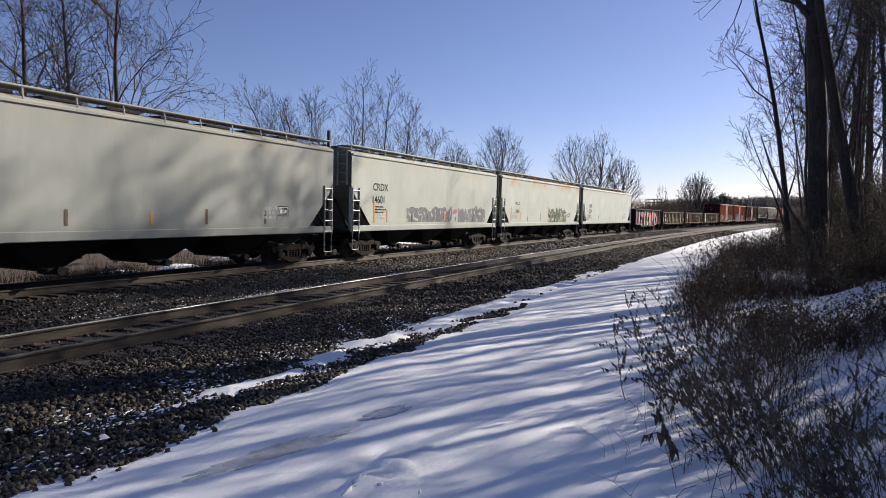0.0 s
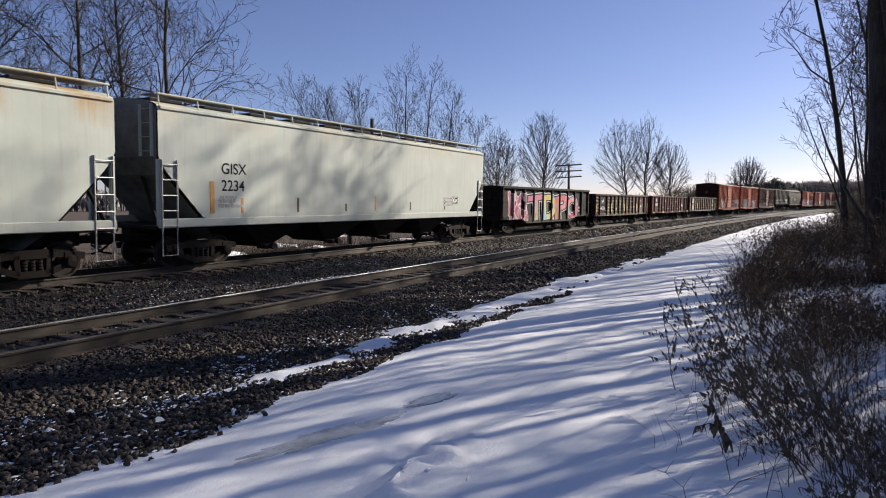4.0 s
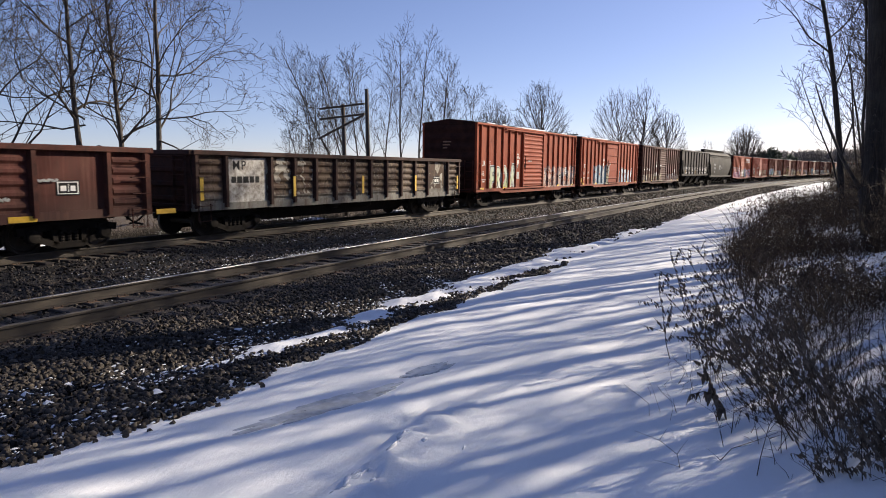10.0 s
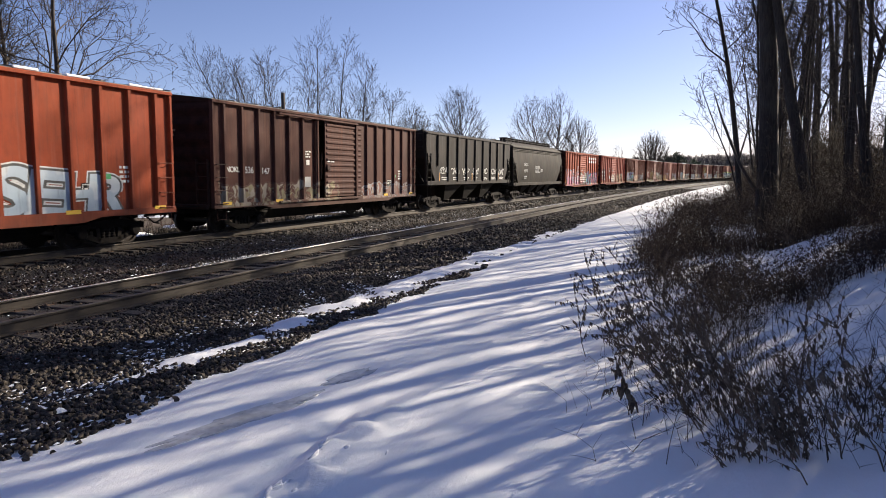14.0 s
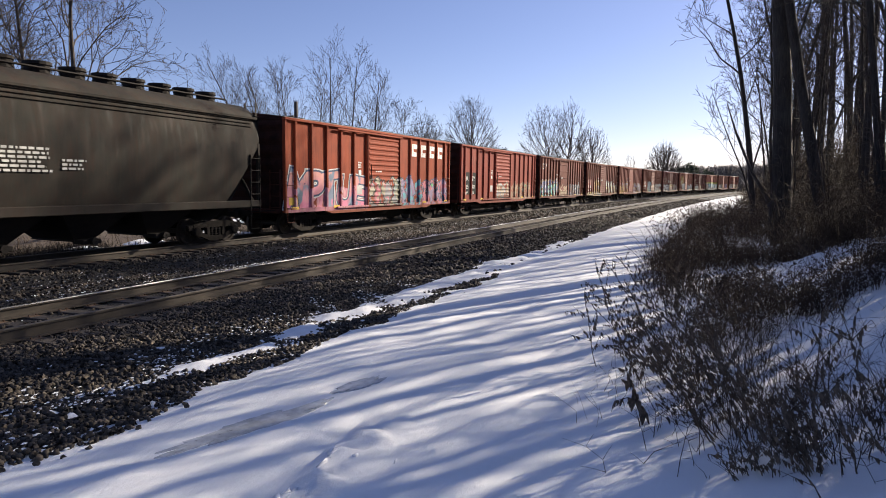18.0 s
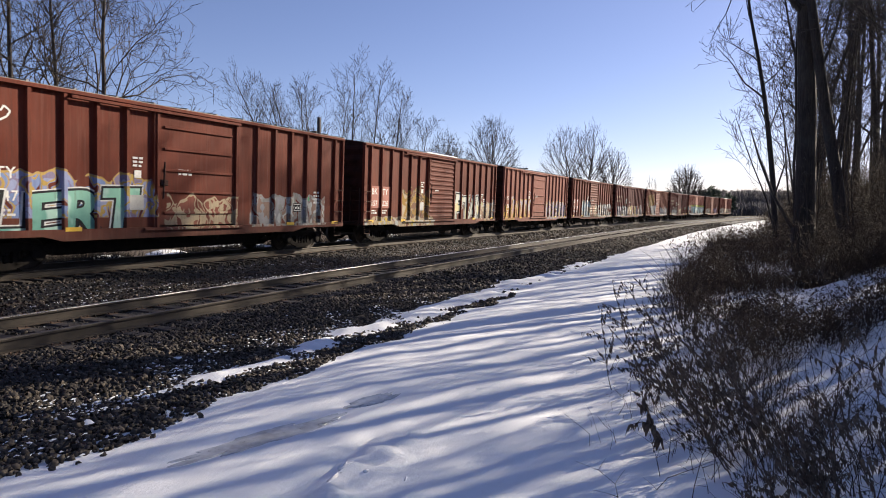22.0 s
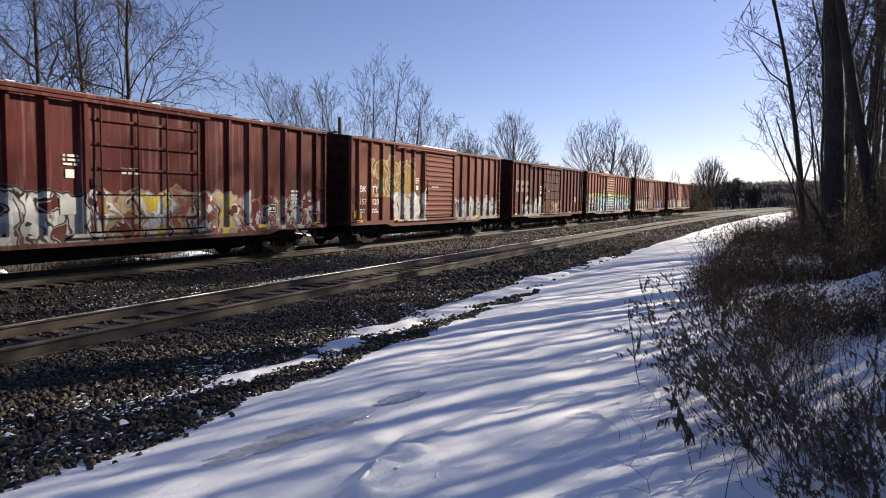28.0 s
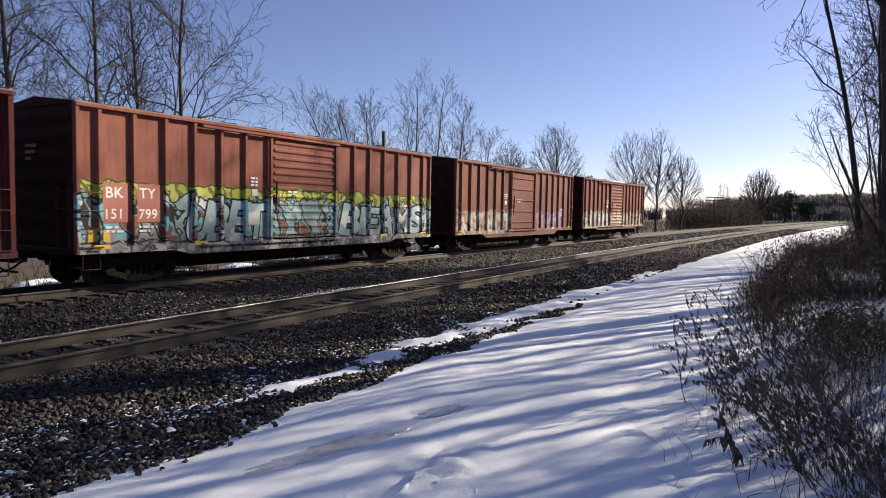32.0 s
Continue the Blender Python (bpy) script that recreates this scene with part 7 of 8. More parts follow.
for i, (x, y) in enumerate(spots[:8]):
    src = YOUNG[i % 4] if i % 5 < 2 else POLES[i % 4]
    s = rw.uniform(0.85, 1.15)
    copy_thing(src, pose(x, y, ground_at(x, y), 0, 0, rw.uniform(0, 360)) @ Matrix.Diagonal((s, s, s * (1.3 if 32 < y < 75 else 1.0), 1)))

# slim straight trees deeper in the wood, whose shadows stripe the path: distance from the sun's line through the eye, y, radius
SUN_S, SUN_C = math.sin(SUN_AZ), math.cos(SUN_AZ)
STRIPES = ((-4.32, 17.0, 0.10, 12), (-4.92, 19.5, 0.17, 15), (-5.35, 18.4, 0.08, 11), (-6.12, 21.5, 0.06, 10), (-6.42, 20.0, 0.08, 12), (-6.82, 22.8, 0.075, 11), (-7.30, 24.5, 0.17, 17), (-7.97, 24.0, 0.08, 12), (-8.75, 26.0, 0.14, 16), (-9.5, 28.0, 0.08, 12),
           # these stand out of view, most of them added to shade the bank
           (-3.57, 16.0, 0.09, 13), (-3.3, 17.5, 0.07, 11), (-2.75, 15.0, 0.1, 12), (-2.45, 17.0, 0.08, 11), (-1.8, 14.4, 0.1, 12), (-1.1, 16.2, 0.09, 11), (0.1, 16.6, 0.1, 12), (-2.15, 13.2, 0.2, 15), (-1.45, 15.5, 0.12, 14), (-0.85, 12.5, 0.14, 13), (-0.2, 14.5, 0.1, 12), (0.5, 12.0, 0.16, 14), (1.3, 15.0, 0.15, 14), (2.2, 13.0, 0.14, 13), (3.2, 12.0, 0.18, 15))
for k, (w, y, r, h) in enumerate(STRIPES):
    x = (w + y * SUN_S) / SUN_C
    tree(301 + k, (x, y, ground_at(x, y)), h, r, "straight slim bare tree in the trackside wood", WOOD, (0, 0), 3, (14, 7, 5) if w > -5.2 else (9, 6, 4), bark=BARK, fine=0.009, wide=0.6, sway=0.25)

# tall old trees deeper in the wood, bare far up, whose tops shade the tracks and the train
# the first and the last stand out of view, added only for their shade
for k, (w, x, h, bare) in enumerate(((-11.2, 12.0, 25, 0.6), (-12.4, 6.0, 20, 0.55), (-13.9, 6.4, 19, 0.65), (-15.4, 7.0, 18.5, 0.7), (-16.8, 7.4, 18.5, 0.72), (-18.2, 6.6, 18.5, 0.7), (-20.3, 6.4, 18.5, 0.6), (-22.0, 3.4, 20, 0.55), (-17.5, 8.6, 18.5, 0.62), (-19.2, 8.8, 19, 0.6), (-21.2, 7.4, 19.5, 0.6), (-5.6, 9.6, 12.5, 0.5))):
    y = (x * SUN_C - w) / SUN_S
    tree(401 + k, (x, y, ground_at(x, y)), h, 0.17, "tall old tree with a high bare crown in the wood", WOOD, (0, 0), 4, (14, 5, 4, 3), bark=BARK, fine=0.011, wide=0.62, sway=0.3, bare=bare)

# twiggy saplings crowding the wood's edge
rw = random.Random(61)
TWIGGY = [tree(421 + k, (1.5 + 0.5 * k, 22.5 + 3.1 * k, ground_at(1.5 + 0.5 * k, 22.5 + 3.1 * k)), 9 + 1.5 * k, 0.06 + 0.01 * k, "slender sapling with a dense tangle of fine twigs", WOOD, (-0.08 + 0.03 * k, 0), 4, (14, 5, 4, 2), bark=BARK, fine=0.005, wide=0.5) for k in range(3)]
for i in range(5):
    y = 31 + 5.2 * i + rw.uniform(-0.5, 0.5)
    x = 1.5 + rw.uniform(0, 2.2) + 0.02 * y + bend(y)
    q = rw.uniform(0.8, 1.2)
    copy_thing(TWIGGY[i % 3], pose(x, y, ground_at(x, y), 0, 0, rw.uniform(0, 360)) @ Matrix.Diagonal((q, q, q, 1)))

for i in range(3):
    y = 25.5 + 4.4 * i
    x = 1.75 + 1.0 * rw.random() + 0.012 * i + bend(y)
    q = rw.uniform(0.85, 1.15)
    copy_thing(TWIGGY[(i + 1) % 3], pose(x, y, ground_at(x, y), rw.gauss(0, 3), rw.gauss(-3, 4), rw.uniform(0, 360)) @ Matrix.Diagonal((q, q, q, 1)))
# unseen twiggy trees on the wood's sunny side, added to shade path and bank
for i in range(12):
    y = 15.5 + 2.4 * i + rw.uniform(-0.8, 0.8)
    x = 5.0 + 7.0 * rw.random() + 0.12 * y
    q = rw.uniform(0.8, 1.25)
    copy_thing(TWIGGY[i % 3], pose(x, y, ground_at(x, y), 0, 0, rw.uniform(0, 360)) @ Matrix.Diagonal((q, q, q, 1)))

# a broken pale branch that leans out of the wood
s = Shape()
s.tube([(1.2, 19.6, 1.3), (0.75, 19.5, 2.1), (0.35, 19.4, 3.1), (0.1, 19.3, 3.9)], [0.05, 0.04, 0.03, 0.012], 6)
s.tube([(0.75, 19.5, 2.1), (0.95, 19.4, 2.9), (0.85, 19.3, 3.5)], [0.03, 0.02, 0.008], 5)
s.tube([(1.2, 19.6, 1.3), (1.3, 19.7, 0.6)], [0.05, 0.06], 6)
tagged(part("broken_branch", s, BARK_GREY, smooth=True), "pale broken branch leaning out of the brambles", "branch")

# ---- brambles, weeds and grass on the bank ----
def stems(name, count, place, height, radius, lean, mat, seed, label, category, points=5, twigs=3):
    """Many arching dead stems with side twigs, as one tangle."""
    rng = np.random.default_rng(seed)
    pos = np.array([place(rng) for _ in range(count)])
    hh = height[0] + (height[1] - height[0]) * rng.random(count) ** 1.4
    ang = rng.uniform(0, 2 * np.pi, count)
    out = lean * hh * rng.uniform(0.2, 1.1, count)
    t = np.linspace(0, 1, points)
    P = np.zeros((count, points, 3))
    P[:, :, 0] = pos[:, None, 0] + (out * np.cos(ang))[:, None] * t ** 1.7 + rng.normal(0, 0.03, (count, points)) * t
    P[:, :, 1] = pos[:, None, 1] + (out * np.sin(ang))[:, None] * t ** 1.7 + rng.normal(0, 0.03, (count, points)) * t
    P[:, :, 2] = pos[:, None, 2] - 0.05 + hh[:, None] * (t * (1.0 - 0.28 * lean * t * rng.uniform(0.3, 1.6, count)[:, None]))
    R = radius * rng.uniform(0.6, 1.3, count)[:, None] * (1 - 0.75 * t)
    allP, allR = [P], [R]
    for _ in range(twigs):
        k = rng.integers(1, points - 1, count)
        b = P[np.arange(count), k]
        d = rng.normal(0, 1, (count, 3))
        d[:, 2] = np.abs(d[:, 2]) * 0.7 + 0.2
        d /= np.linalg.norm(d, axis=1, keepdims=True)
        ln = hh * rng.uniform(0.15, 0.4, count)
        Q = b[:, None] + d[:, None] * (ln[:, None] * t[None])[:, :, None]
        Q[:, :, 2] -= 0.12 * ln[:, None] * t[None] ** 2
        allP.append(Q)
        allR.append(np.full((count, points), radius * 0.5) * (1 - 0.6 * t))
    return tagged(new(name, tubes(name, np.concatenate(allP), np.concatenate(allR), mat)), label, category, kind="stuff")


def in_zone(u0, u1, y0, y1, power=1.0, mask=None):
    def place(rng):
        for _ in range(60):
            y = y0 + (y1 - y0) * rng.random() ** power
            u = rng.uniform(u0, u1)
            if mask is None or mask(u, y, rng.random()):
                break
        return (u + bend(y), y, ground_z(u, y))
    return place


SNOWY = ((1.45, 7.3, 0.95, 1.5), (2.8, 8.8, 1.4, 1.7), (1.3, 12.8, 0.8, 1.6), (3.4, 11.0, 0.9, 0.8), (0.2, 14.6, 0.5, 0.9))


def open_snow(u, y):
    return any(((u - cu) / ru) ** 2 + ((y - cy) / ry) ** 2 < 1 for cu, cy, ru, ry in SNOWY)


def clumped(u, y, r):
    """Brambles stand in clumps, with bare snow between."""
    deep = ramp(y, 12.5, 18)
    edge = ramp(u, -1.5 - 0.55 * deep + 0.25 * fbm(y * 0.5, 1.0), -0.4 - 0.7 * deep)
    for cu, cy, ru, ry in SNOWY:
        if ((u - cu) / ru) ** 2 + ((y - cy) / ry) ** 2 < 1:
            edge *= 0.06
    return r < edge * ramp(0.5 + 0.75 * fbm(u * 0.45, y * 0.32, 31.0, 3), 0.3, 0.62)


stems("brambles", 2900, in_zone(-1.7, 2.8, 8.5, 20, 1.0, clumped), (0.3, 0.8), 0.006, 0.8, STALK_RED, 1, "tangle of dead brown brambles on the snowy bank", "brambles")
stems("brambles", 5200, in_zone(-2.0, 5, 12, 40, 1.0, clumped), (0.5, 1.5), 0.007, 0.7, STALK_RED, 2, "dense thicket of dead brambles at the wood's edge", "brambles")
stems("undergrowth", 4200, in_zone(1.3, 10, 15, 60, 1.2), (0.7, 2.2), 0.010, 0.5, STALK, 3, "dense dark undergrowth between the trees", "undergrowth", twigs=4)
stems("undergrowth", 2400, in_zone(0.2, 12, 40, 130, 1.0), (0.9, 2.6), 0.018, 0.5, STALK, 4, "dark undergrowth along the far edge of the wood", "undergrowth", twigs=4)
stems("undergrowth", 1500, in_zone(2.2, 8, 26, 75, 1.2), (2.0, 5.0), 0.016, 0.3, STALK, 15, "tall dark saplings and scrub filling the wood", "undergrowth", twigs=5)
# unseen scrub right of the view, put here to shade the bank
stems("undergrowth", 3000, in_zone(2.6, 8.5, 7.0, 17, 1.0, lambda u, y, r: u > 1.5 + 0.2 * y), (1.4, 4.2), 0.012, 0.3, STALK, 18, "tall dark scrub, added out of view to shade the bank", "undergrowth", twigs=6)
stems("undergrowth", 1500, in_zone(3.6, 9, 9.0, 16, 1.0), (0.4, 1.0), 0.008, 0.6, STALK, 5, "brown undergrowth in the shade beside the path", "undergrowth", twigs=4)
stems("dry_grass", 1500, in_zone(-1.4, 3.0, 5, 14, 1.0, lambda u, y, r: r < ramp(u, -1.6, 0.5) * (0.08 if open_snow(u, y) else 0.8)), (0.15, 0.5), 0.0028, 0.6, DRY_GRASS, 6, "thin straw-coloured grass standing in snow", "grass", twigs=1)
stems("dead_stalks", 900, in_zone(-0.7, 2.6, 4.2, 9.5, 1.0, lambda u, y, r: r < ramp(u, -0.8, 0.45) * (0.05 if open_snow(u, y) else 1.0)), (0.3, 0.95), 0.0036, 0.75, STALK, 16, "thin dead stalks bent over the snow", "stalks", twigs=4)
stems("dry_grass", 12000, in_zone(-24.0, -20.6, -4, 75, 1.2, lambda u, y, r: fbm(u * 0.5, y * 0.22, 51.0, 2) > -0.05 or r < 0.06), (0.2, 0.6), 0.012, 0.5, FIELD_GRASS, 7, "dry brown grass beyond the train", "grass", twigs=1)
stems("brambles", 900, in_zone(-30, -22, 0, 80, 1.0), (0.4, 1.3), 0.011, 0.6, STALK_RED, 8, "low brown brush behind the tracks", "brambles", twigs=4)
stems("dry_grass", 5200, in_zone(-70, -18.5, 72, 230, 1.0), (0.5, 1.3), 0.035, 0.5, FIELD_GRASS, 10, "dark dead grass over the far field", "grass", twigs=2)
stems("brush", 2100, in_zone(-31, -19.8, 124, 156, 1.0), (2.0, 6.6), 0.034, 0.35, STALK, 9, "grey thicket around the far pole", "brush", twigs=5)


# patches of old snow in the field beyond the train
rw = random.Random(19)
for i, (u, y, ru, ry) in enumerate(((-23.6, 13.0, 0.7, 0.9), (-23.2, 18.5, 0.5, 1.0), (-23.4, 22.0, 0.8, 1.0), (-22.8, 27.5, 0.5, 1.4), (-22.6, 36.0, 0.7, 1.8), (-38.5, 36, 4.0, 2.0), (-46, 39, 5.0, 2.5), (-33, 40, 2.5, 2.0), (-26, 28, 1.4, 1.2), (-30, 52, 3, 3), (-25, 44, 1.5, 2.0))):
    q = Shape()
    x0 = u
    ring = []
    for k, f in enumerate((1.0, 0.72, 0.35)):
        ring.append([(x0 + f * ru * math.cos(a) * (1 + 0.4 * fbm(math.cos(a) * 2 + i, math.sin(a) * 2, 3 + k)), y + f * ry * math.sin(a) * (1 + 0.4 * fbm(math.cos(a) * 2, math.sin(a) * 2 + i, 9 + k)), 0) for a in [2 * math.pi * j / 20 for j in range(20)]])
    q.sheet([[(px, py, ground_at(px, py) + (-0.08, 0.08, 0.14)[k] + 0.05 * fbm(px, py, 4)) for px, py, _ in row + row[:1]] for k, row in enumerate(ring)] + [[(x0, y, ground_at(x0, y) + 0.16)] * 21])
    tagged(part("snow_patch", q, SNOW, smooth=True), "patch of old snow in the brown field beyond the train", "snow", "snow patches in the field")


def leaf_cloud(count, place, height, size, seed, label):
    """Withered leaves caught in a tangle of stems, folded along their middle."""
    rng = np.random.default_rng(seed)
    pos = np.array([place(rng) for _ in range(count)])
    pos[:, 2] += height[0] + (height[1] - height[0]) * rng.random(count) ** 1.5
    d = rng.normal(0, 1, (count, 3))
    d[:, 2] -= 0.6
    d /= np.linalg.norm(d, axis=1, keepdims=True)
    side = np.cross(d, rng.normal(0, 1, (count, 3)))
    side /= np.linalg.norm(side, axis=1, keepdims=True)
    up = np.cross(d, side)
    ln = (size * rng.uniform(0.5, 1.5, count))[:, None]
    V = np.stack([pos, pos + d * ln * 0.5 + side * ln * 0.22 + up * ln * 0.12, pos + d * ln, pos + d * ln * 0.5 - side * ln * 0.22 + up * ln * 0.12], 1).reshape(-1, 3)
    F = (np.array([(0, 1, 2), (0, 2, 3)])[None] + 4 * np.arange(count)[:, None, None]).reshape(-1, 3)
    return tagged(new("dead_leaves", raw_mesh("dead_leaves", V, F, DRY_LEAF)), label, "leaves", kind="stuff")


leaf_cloud(6500, in_zone(-1.4, 2.8, 8.0, 14, 1.0, clumped), (0.05, 0.6), 0.045, 41, "withered brown leaves caught in the brambles")
leaf_cloud(13000, in_zone(-1.9, 5, 12, 36, 1.0, clumped), (0.1, 1.4), 0.06, 42, "withered brown leaves in the thicket at the wood's edge")


def weed_template(seed, height, branches, leaves, arch):
    """A tall dead weed: an arching stalk, side stalks and drooping withered leaves."""
    rng = random.Random(seed)
    ob = thing("dead_weed", "tall dead weed with drooping withered leaves standing in snow", "weed", "dead weeds on the bank")
    leaf = Shape()
    a0 = rng.uniform(0, 6.28)

    def line(p, d, ln, r, n):
        pts = [Vector(p)]
        e = Vector(d).normalized()
        for i in range(n):
            e = (e + Vector((rng.gauss(0, 0.08), rng.gauss(0, 0.08), -arch * 0.12 * i / n))).normalized()
            pts.append(pts[-1] + e * ln / n)
        s = Shape().tube(pts, [r * (1 - 0.7 * i / n) for i in range(n + 1)], 4, cap=False)
        part("stem" if r > 0.005 else "side_stem", s, WEED_STEM, ob)
        return pts

    def hang(p, out):
        ln = rng.uniform(0.022, 0.052)
        w = ln * rng.uniform(0.15, 0.28)
        d = Vector((math.cos(out), math.sin(out), -0.1))
        side = Vector((-d.y, d.x, 0)) * w
        q = Vector(p)
        rows = []
        for k, (t, ww) in enumerate(((0, 0.15), (0.35, 1.0), (0.7, 0.8), (1.0, 0.1))):
            c = q + d * (ln * 0.45 * t) + Vector((0, 0, -ln * t * t))
            cup = Vector((0, 0, 0.35 * w))
            rows.append([tuple(c - side * ww + cup * ww), tuple(c), tuple(c + side * ww + cup * ww)])
        leaf.sheet(rows)

    main = line((0, 0, -0.05), (0.3 * arch * math.cos(a0), 0.3 * arch * math.sin(a0), 1), height, 0.006, 8)
    lines = [main]
    for b in range(branches):
        t = rng.uniform(0.3, 0.95)
        i = int(t * 7)
        a = rng.uniform(0, 6.28)
        lines.append(line(main[i], (math.cos(a), math.sin(a), 0.9), height * rng.uniform(0.16, 0.38), 0.0032, 4))
    for k in range(leaves):
        pts = lines[rng.randrange(len(lines))] if rng.random() < 0.75 else main
        i = rng.randrange(len(pts) // 4, len(pts) - 1)
        hang(pts[i].lerp(pts[i + 1], rng.random()), rng.uniform(0, 6.28))
    part("leaves", leaf, WEED_LEAF, ob)
    return ob


WEEDS = [weed_template(201 + k, (0.6, 0.8, 0.95, 0.75, 1.05, 0.5)[k], (7, 9, 10, 6, 11, 5)[k], (75, 95, 115, 70, 125, 48)[k], (0.5, 0.8, 0.4, 1.2, 0.6, 1.0)[k]) for k in range(6)]
rw = random.Random(9)
CLUMPS = ((0.38, 4.35, 0.25, 11), (0.7, 4.3, 0.28, 7), (1.25, 4.7, 0.4, 4), (0.14, 5.05, 0.28, 11), (-0.08, 5.75, 0.3, 10), (-0.24, 6.45, 0.32, 9), (-0.42, 7.2, 0.36, 9), (0.05, 7.7, 0.3, 6), (0.75, 5.4, 0.35, 4),
          (-0.75, 6.6, 0.3, 3), (-0.5, 9.0, 0.5, 15), (0.2, 8.7, 0.5, 11), (-0.7, 10.6, 0.5, 12), (0.9, 10.0, 0.6, 6), (-0.5, 12.4, 0.8, 12), (0.9, 13.5, 0.9, 8), (-0.9, 7.6, 0.25, 3))
for cx, cy, sp, n in CLUMPS:
    for i in range(n):
        x, y = cx + rw.gauss(0, sp * 0.6), cy + rw.gauss(0, sp * 0.6)
        s = rw.uniform(0.7, 1.05)
        k = rw.randrange(6)
        m = pose(x, y, ground_at(x, y), rw.gauss(2, 6), rw.gauss(-26, 9)) @ pose(0, 0, 0, 0, 0, rw.uniform(0, 360)) @ Matrix.Diagonal((s, s, s, 1))
        copy_thing(WEEDS[k], m)
for k, w in enumerate(WEEDS):
    x, y = 1.0 + 0.3 * k, 5.0 + 0.25 * k
    w.matrix_basis = pose(x, y, ground_at(x, y), 4, -5, 50 * k)


def dark_seedling():
    """The small plant with dark curled leaves that stands alone on the path's edge."""
    rng = random.Random(4)
    ob = thing("withered_plant", "small withered plant with dark curled leaves standing alone in snow", "plant", at=pose(-0.5, 5.28, ground_at(-0.5, 5.28) + 0.03) @ Matrix.Diagonal((1.12, 1.12, 1.12, 1)))
    st, lf = Shape(), Shape()
    main = [Vector((0.06, 0, -0.06)), Vector((0.0, 0, 0.1)), Vector((-0.06, 0.02, 0.2)), Vector((-0.10, 0.02, 0.29)), Vector((-0.13, 0.02, 0.35))]
    side = [Vector((-0.05, 0.02, 0.18)), Vector((-0.12, 0.0, 0.2)), Vector((-0.2, -0.02, 0.17))]
    st.tube(main, [0.006, 0.005, 0.004, 0.003, 0.002], 5)
    st.tube(side, [0.004, 0.003, 0.002], 5)
    for pts, n in ((main, 34), (side, 14)):
        for i in range(n):
            j = rng.randrange(1 if pts is main else 0, len(pts) - 1)
            p = pts[j].lerp(pts[j + 1], rng.random())
            a = rng.uniform(0, 6.28)
            ln, d = rng.uniform(0.04, 0.085), Vector((math.cos(a), math.sin(a), -0.35))
            sd = Vector((-d.y, d.x, 0)) * ln * 0.24
            lf.sheet([[tuple(p + d * ln * 0.5 * t + Vector((0, 0, -ln * 0.9 * t * t)) + sd * w * q + Vector((0, 0, abs(q) * w * 0.01))) for q in (-1, 0, 1)] for t, w in ((0, 0.2), (0.4, 1.0), (0.75, 0.8), (1, 0.15))])
    part("stem", st, STALK, ob)
    part("leaves", lf, WEED_LEAF, ob)


dark_seedling()

# ---- wooden line poles beyond the train ----
def line_pole(x, y, top, arms, label):
    z0 = ground_at(x, y)
    ob = thing("telegraph_pole", label, "telegraph pole", "old telegraph poles", at=pose(x, y, z0 - 0.1, 0, 0, -math.degrees(bend(y + 1) - bend(y)) * 1))
    h = top - z0
    part("pole", Shape().tube([(0, 0, 0), (0.02, 0, h * 0.5), (0, 0, h)], [0.15, 0.13, 0.11], 10), POLE_WOOD, ob, smooth=True)
    for dz, w, tilt, off in arms:
        c, s = math.cos(radians(tilt)), math.sin(radians(tilt))
        q = Shape()
        o = [(-w / 2, -0.055), (w / 2, -0.055), (w / 2, 0.055), (-w / 2, 0.055)]
        o = [(off + a * c - b * s, h - dz + a * s + b * c) for a, b in o]
        q.extrude(o, "y", -0.17, -0.08)
        arm = part("crossarm", q, POLE_WOOD, ob)
        for k in range(-4, 5):
            if k and abs(tilt) < 5:
                part("insulator_pin", Shape().disc([(0.05, 0.015), (0.12, 0.015), (0.13, 0.04), (0.2, 0.035), (0.22, 0.01)], 8, 0, (off + k * w / 9.2, -0.125, h - dz + k * w / 9.2 * s), "z"), POLE_WOOD, arm)
    return ob


line_pole(-24.0, 32.0, 6.0, ((0.15, 3.3, 2, 0.0), (0.75, 3.3, 2.5, 0.0), (1.35, 3.6, 20, -0.1)), "leaning telegraph pole with two crossarms and one fallen askew")
line_pole(-23.0, 33.0, 6.9, (), "bare weathered pole beside the telegraph pole")
line_pole(-21.8, 66.5, 5.9, ((0.12, 2.9, 1, 0), (0.72, 2.9, 1, 0), (1.35, 2.9, 2, 0)), "telegraph pole with three crossarms")
line_pole(-17.0, 129, 5.3, ((0.12, 3.0, 0, 0), (0.7, 3.0, 0, 0)), "far telegraph pole with two crossarms")

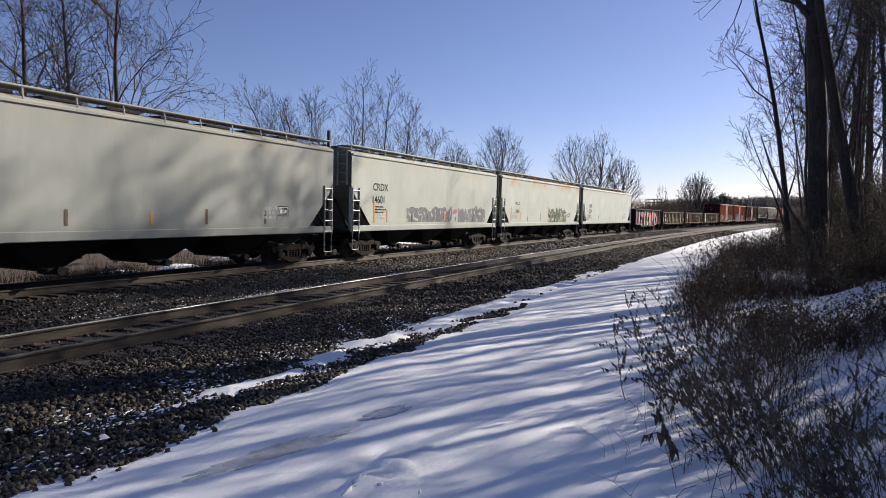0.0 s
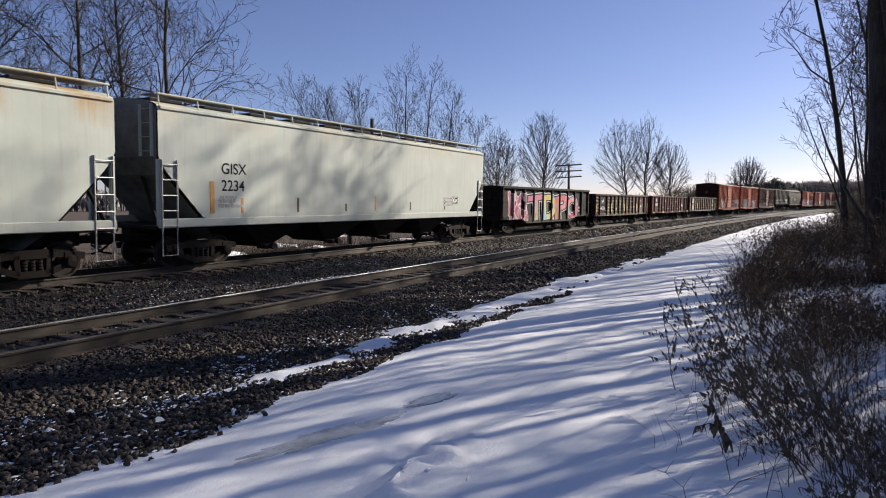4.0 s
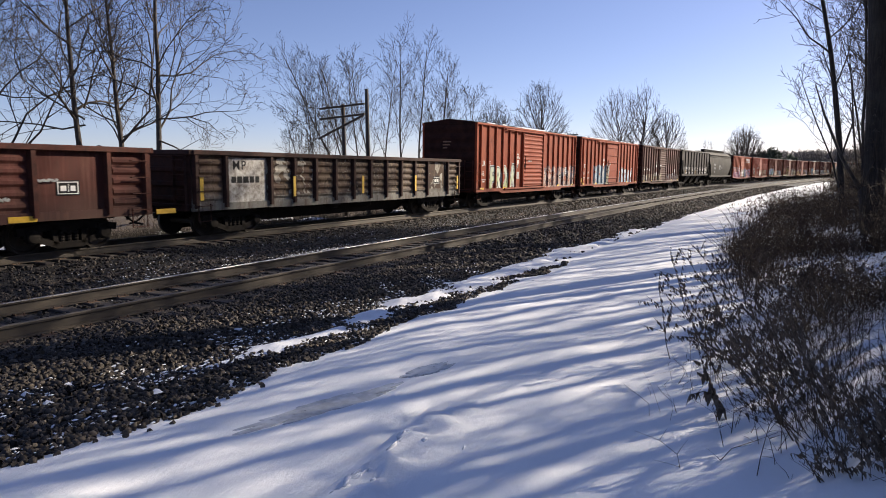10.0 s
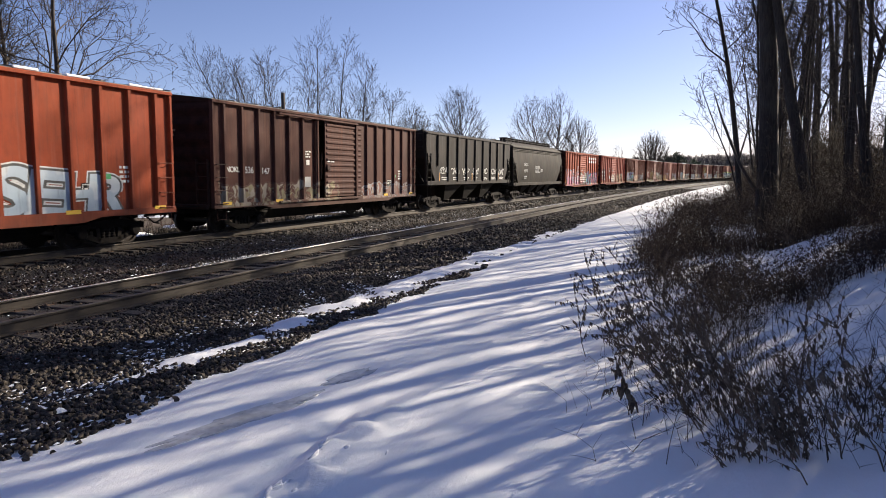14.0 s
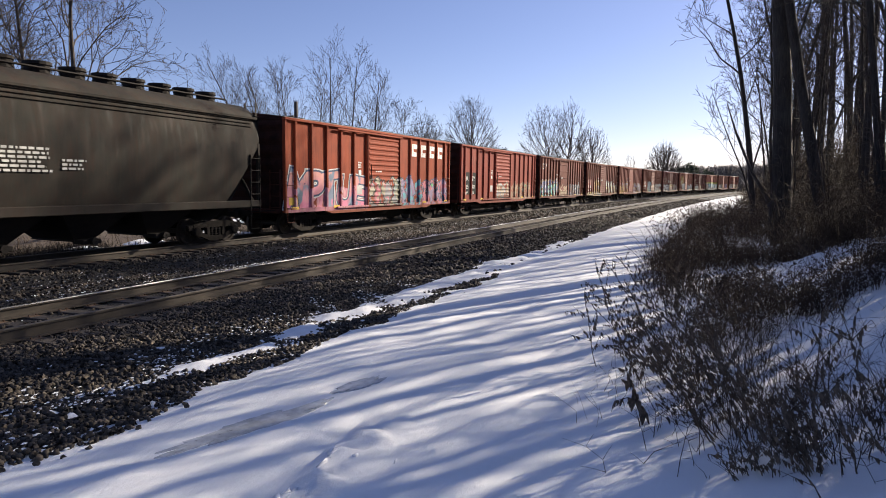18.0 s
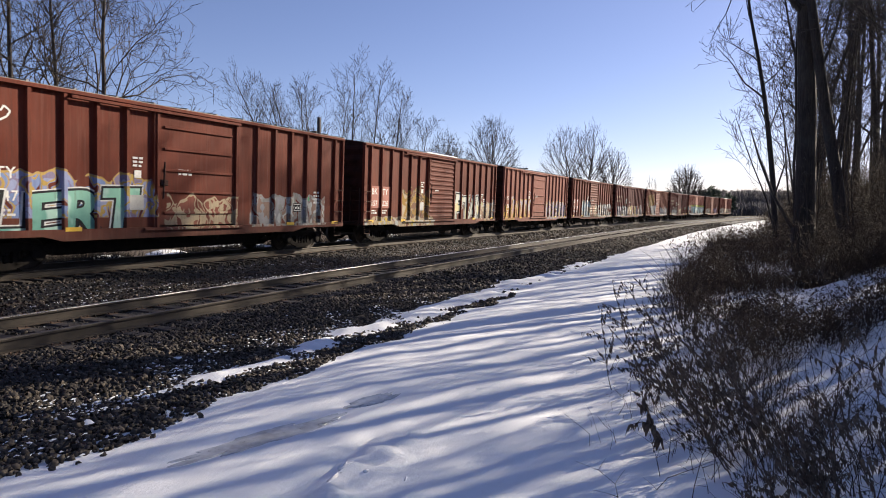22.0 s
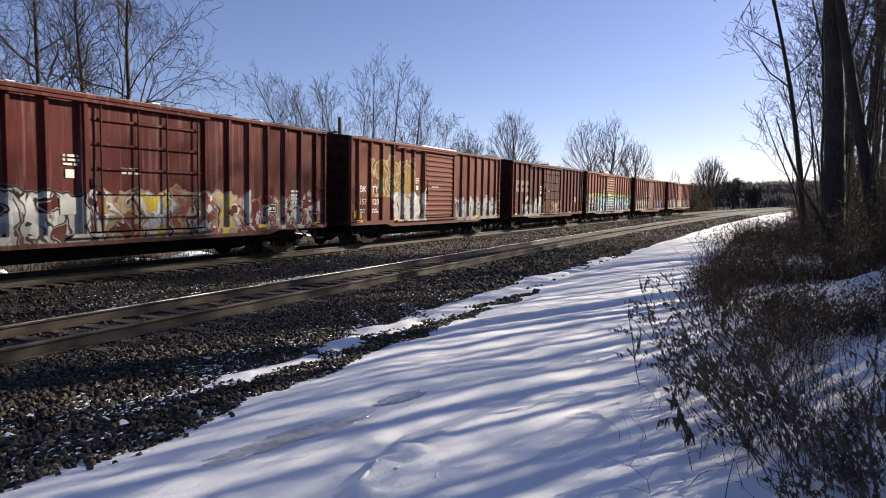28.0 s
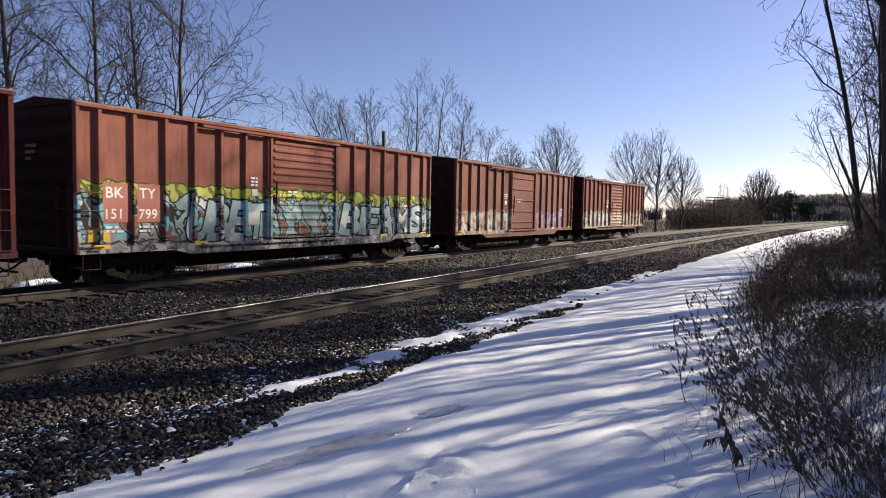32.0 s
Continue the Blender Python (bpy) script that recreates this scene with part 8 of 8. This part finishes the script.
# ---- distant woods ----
def far_wood(seed, rows, h0, h1, count, label, mat=HAZED_TWIG, spread=1.0):
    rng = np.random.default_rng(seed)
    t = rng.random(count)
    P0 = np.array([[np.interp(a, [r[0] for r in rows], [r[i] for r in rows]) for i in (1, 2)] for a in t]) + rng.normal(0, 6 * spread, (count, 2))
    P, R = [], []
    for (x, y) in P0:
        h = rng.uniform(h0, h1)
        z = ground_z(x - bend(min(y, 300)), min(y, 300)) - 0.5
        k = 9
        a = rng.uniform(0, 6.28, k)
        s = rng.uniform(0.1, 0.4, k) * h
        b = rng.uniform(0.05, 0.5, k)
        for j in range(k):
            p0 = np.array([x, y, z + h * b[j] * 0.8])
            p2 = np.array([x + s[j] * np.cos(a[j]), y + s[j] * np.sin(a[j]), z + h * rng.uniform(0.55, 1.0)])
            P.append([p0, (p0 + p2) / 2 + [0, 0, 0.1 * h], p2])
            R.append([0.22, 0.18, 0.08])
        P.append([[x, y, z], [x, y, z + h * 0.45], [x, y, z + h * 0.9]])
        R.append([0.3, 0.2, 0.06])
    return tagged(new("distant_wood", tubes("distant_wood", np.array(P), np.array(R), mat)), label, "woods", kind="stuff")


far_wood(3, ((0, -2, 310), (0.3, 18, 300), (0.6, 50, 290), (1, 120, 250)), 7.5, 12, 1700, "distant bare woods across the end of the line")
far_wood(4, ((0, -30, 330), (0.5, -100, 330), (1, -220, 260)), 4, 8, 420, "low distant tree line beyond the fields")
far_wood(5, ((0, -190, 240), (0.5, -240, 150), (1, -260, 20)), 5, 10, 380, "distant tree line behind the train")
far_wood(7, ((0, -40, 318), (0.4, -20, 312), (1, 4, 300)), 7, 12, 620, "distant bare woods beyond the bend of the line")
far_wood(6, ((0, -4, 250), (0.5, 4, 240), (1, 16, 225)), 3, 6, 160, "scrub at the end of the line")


def evergreen(seed, x, y, h, w):
    rng = np.random.default_rng(seed)
    ob = thing("evergreen_tree", "dark round evergreen tree among the distant bare woods", "tree", at=pose(x, y, ground_at(x, min(y, 300)) - 0.3))
    part("trunk", Shape().tube([(0, 0, 0), (0, 0, h * 0.8)], [0.3, 0.08], 7), BARK, ob)
    n = 1500
    d = rng.normal(0, 1, (n, 3))
    d /= np.linalg.norm(d, axis=1, keepdims=True)
    r = rng.random(n) ** 0.4 * (0.75 + 0.25 * np.sin(d[:, 0] * 5 + d[:, 2] * 7))
    c = d * r[:, None] * np.array([w, w, h * 0.42]) + np.array([0, 0, h * 0.56])
    e = rng.normal(0, 0.5, (n, 3))
    part("crown", tubes("crown", np.stack([c, c + e], 1), np.tile([0.16, 0.03], (n, 1)), NEEDLE), None, ob)


evergreen(1, -8.4, 190, 9.2, 3.6)
evergreen(2, -4.0, 196, 7.0, 2.6)

# ---- movement ----
def along(middle, half, t):
    """The pose of a car whose middle starts at that point of the line."""
    s = middle - SPEED * t
    a, b = (on_line(TRAIN_X, s + d)[:3] for d in (-half, half))
    heading = -math.atan2(b[0] - a[0], b[1] - a[1])
    return pose((a[0] + b[0]) / 2, (a[1] + b[1]) / 2, (a[2] + b[2]) / 2, 0, 1.3, math.degrees(heading))


def motions():
    start = {}
    for car, middle, half in CARS:
        start[car] = middle
        walk(car, [(i, along(middle, half, i)) for i in range(33)])
    # wheels turn while their car is near; far off they are too small to show it
    turn = math.degrees(SPEED / WHEEL_R)
    for car, wheels, y in TURNING:
        base = wheels.location.copy()
        t0 = min(max((start[car] - 42.0) / SPEED, 0.0), 32.0)
        t1 = min(max((start[car] + 12.0) / SPEED, 0.0), 32.0)
        rows = [(0.0, 0.0)]
        if t1 > t0 + 0.1:
            f0, f1 = math.ceil(t0 * FPS), math.floor(t1 * FPS)
            rows += [(f / FPS, (f - f0) / FPS * turn) for f in range(max(f0, 1), f1, 1)]
        if rows[-1][0] < 32.0:
            rows.append((32.0, rows[-1][1]))
        walk(wheels, [(t, pose(base[0], base[1], base[2], a, 0, 0)) for t, a in rows])


motions()
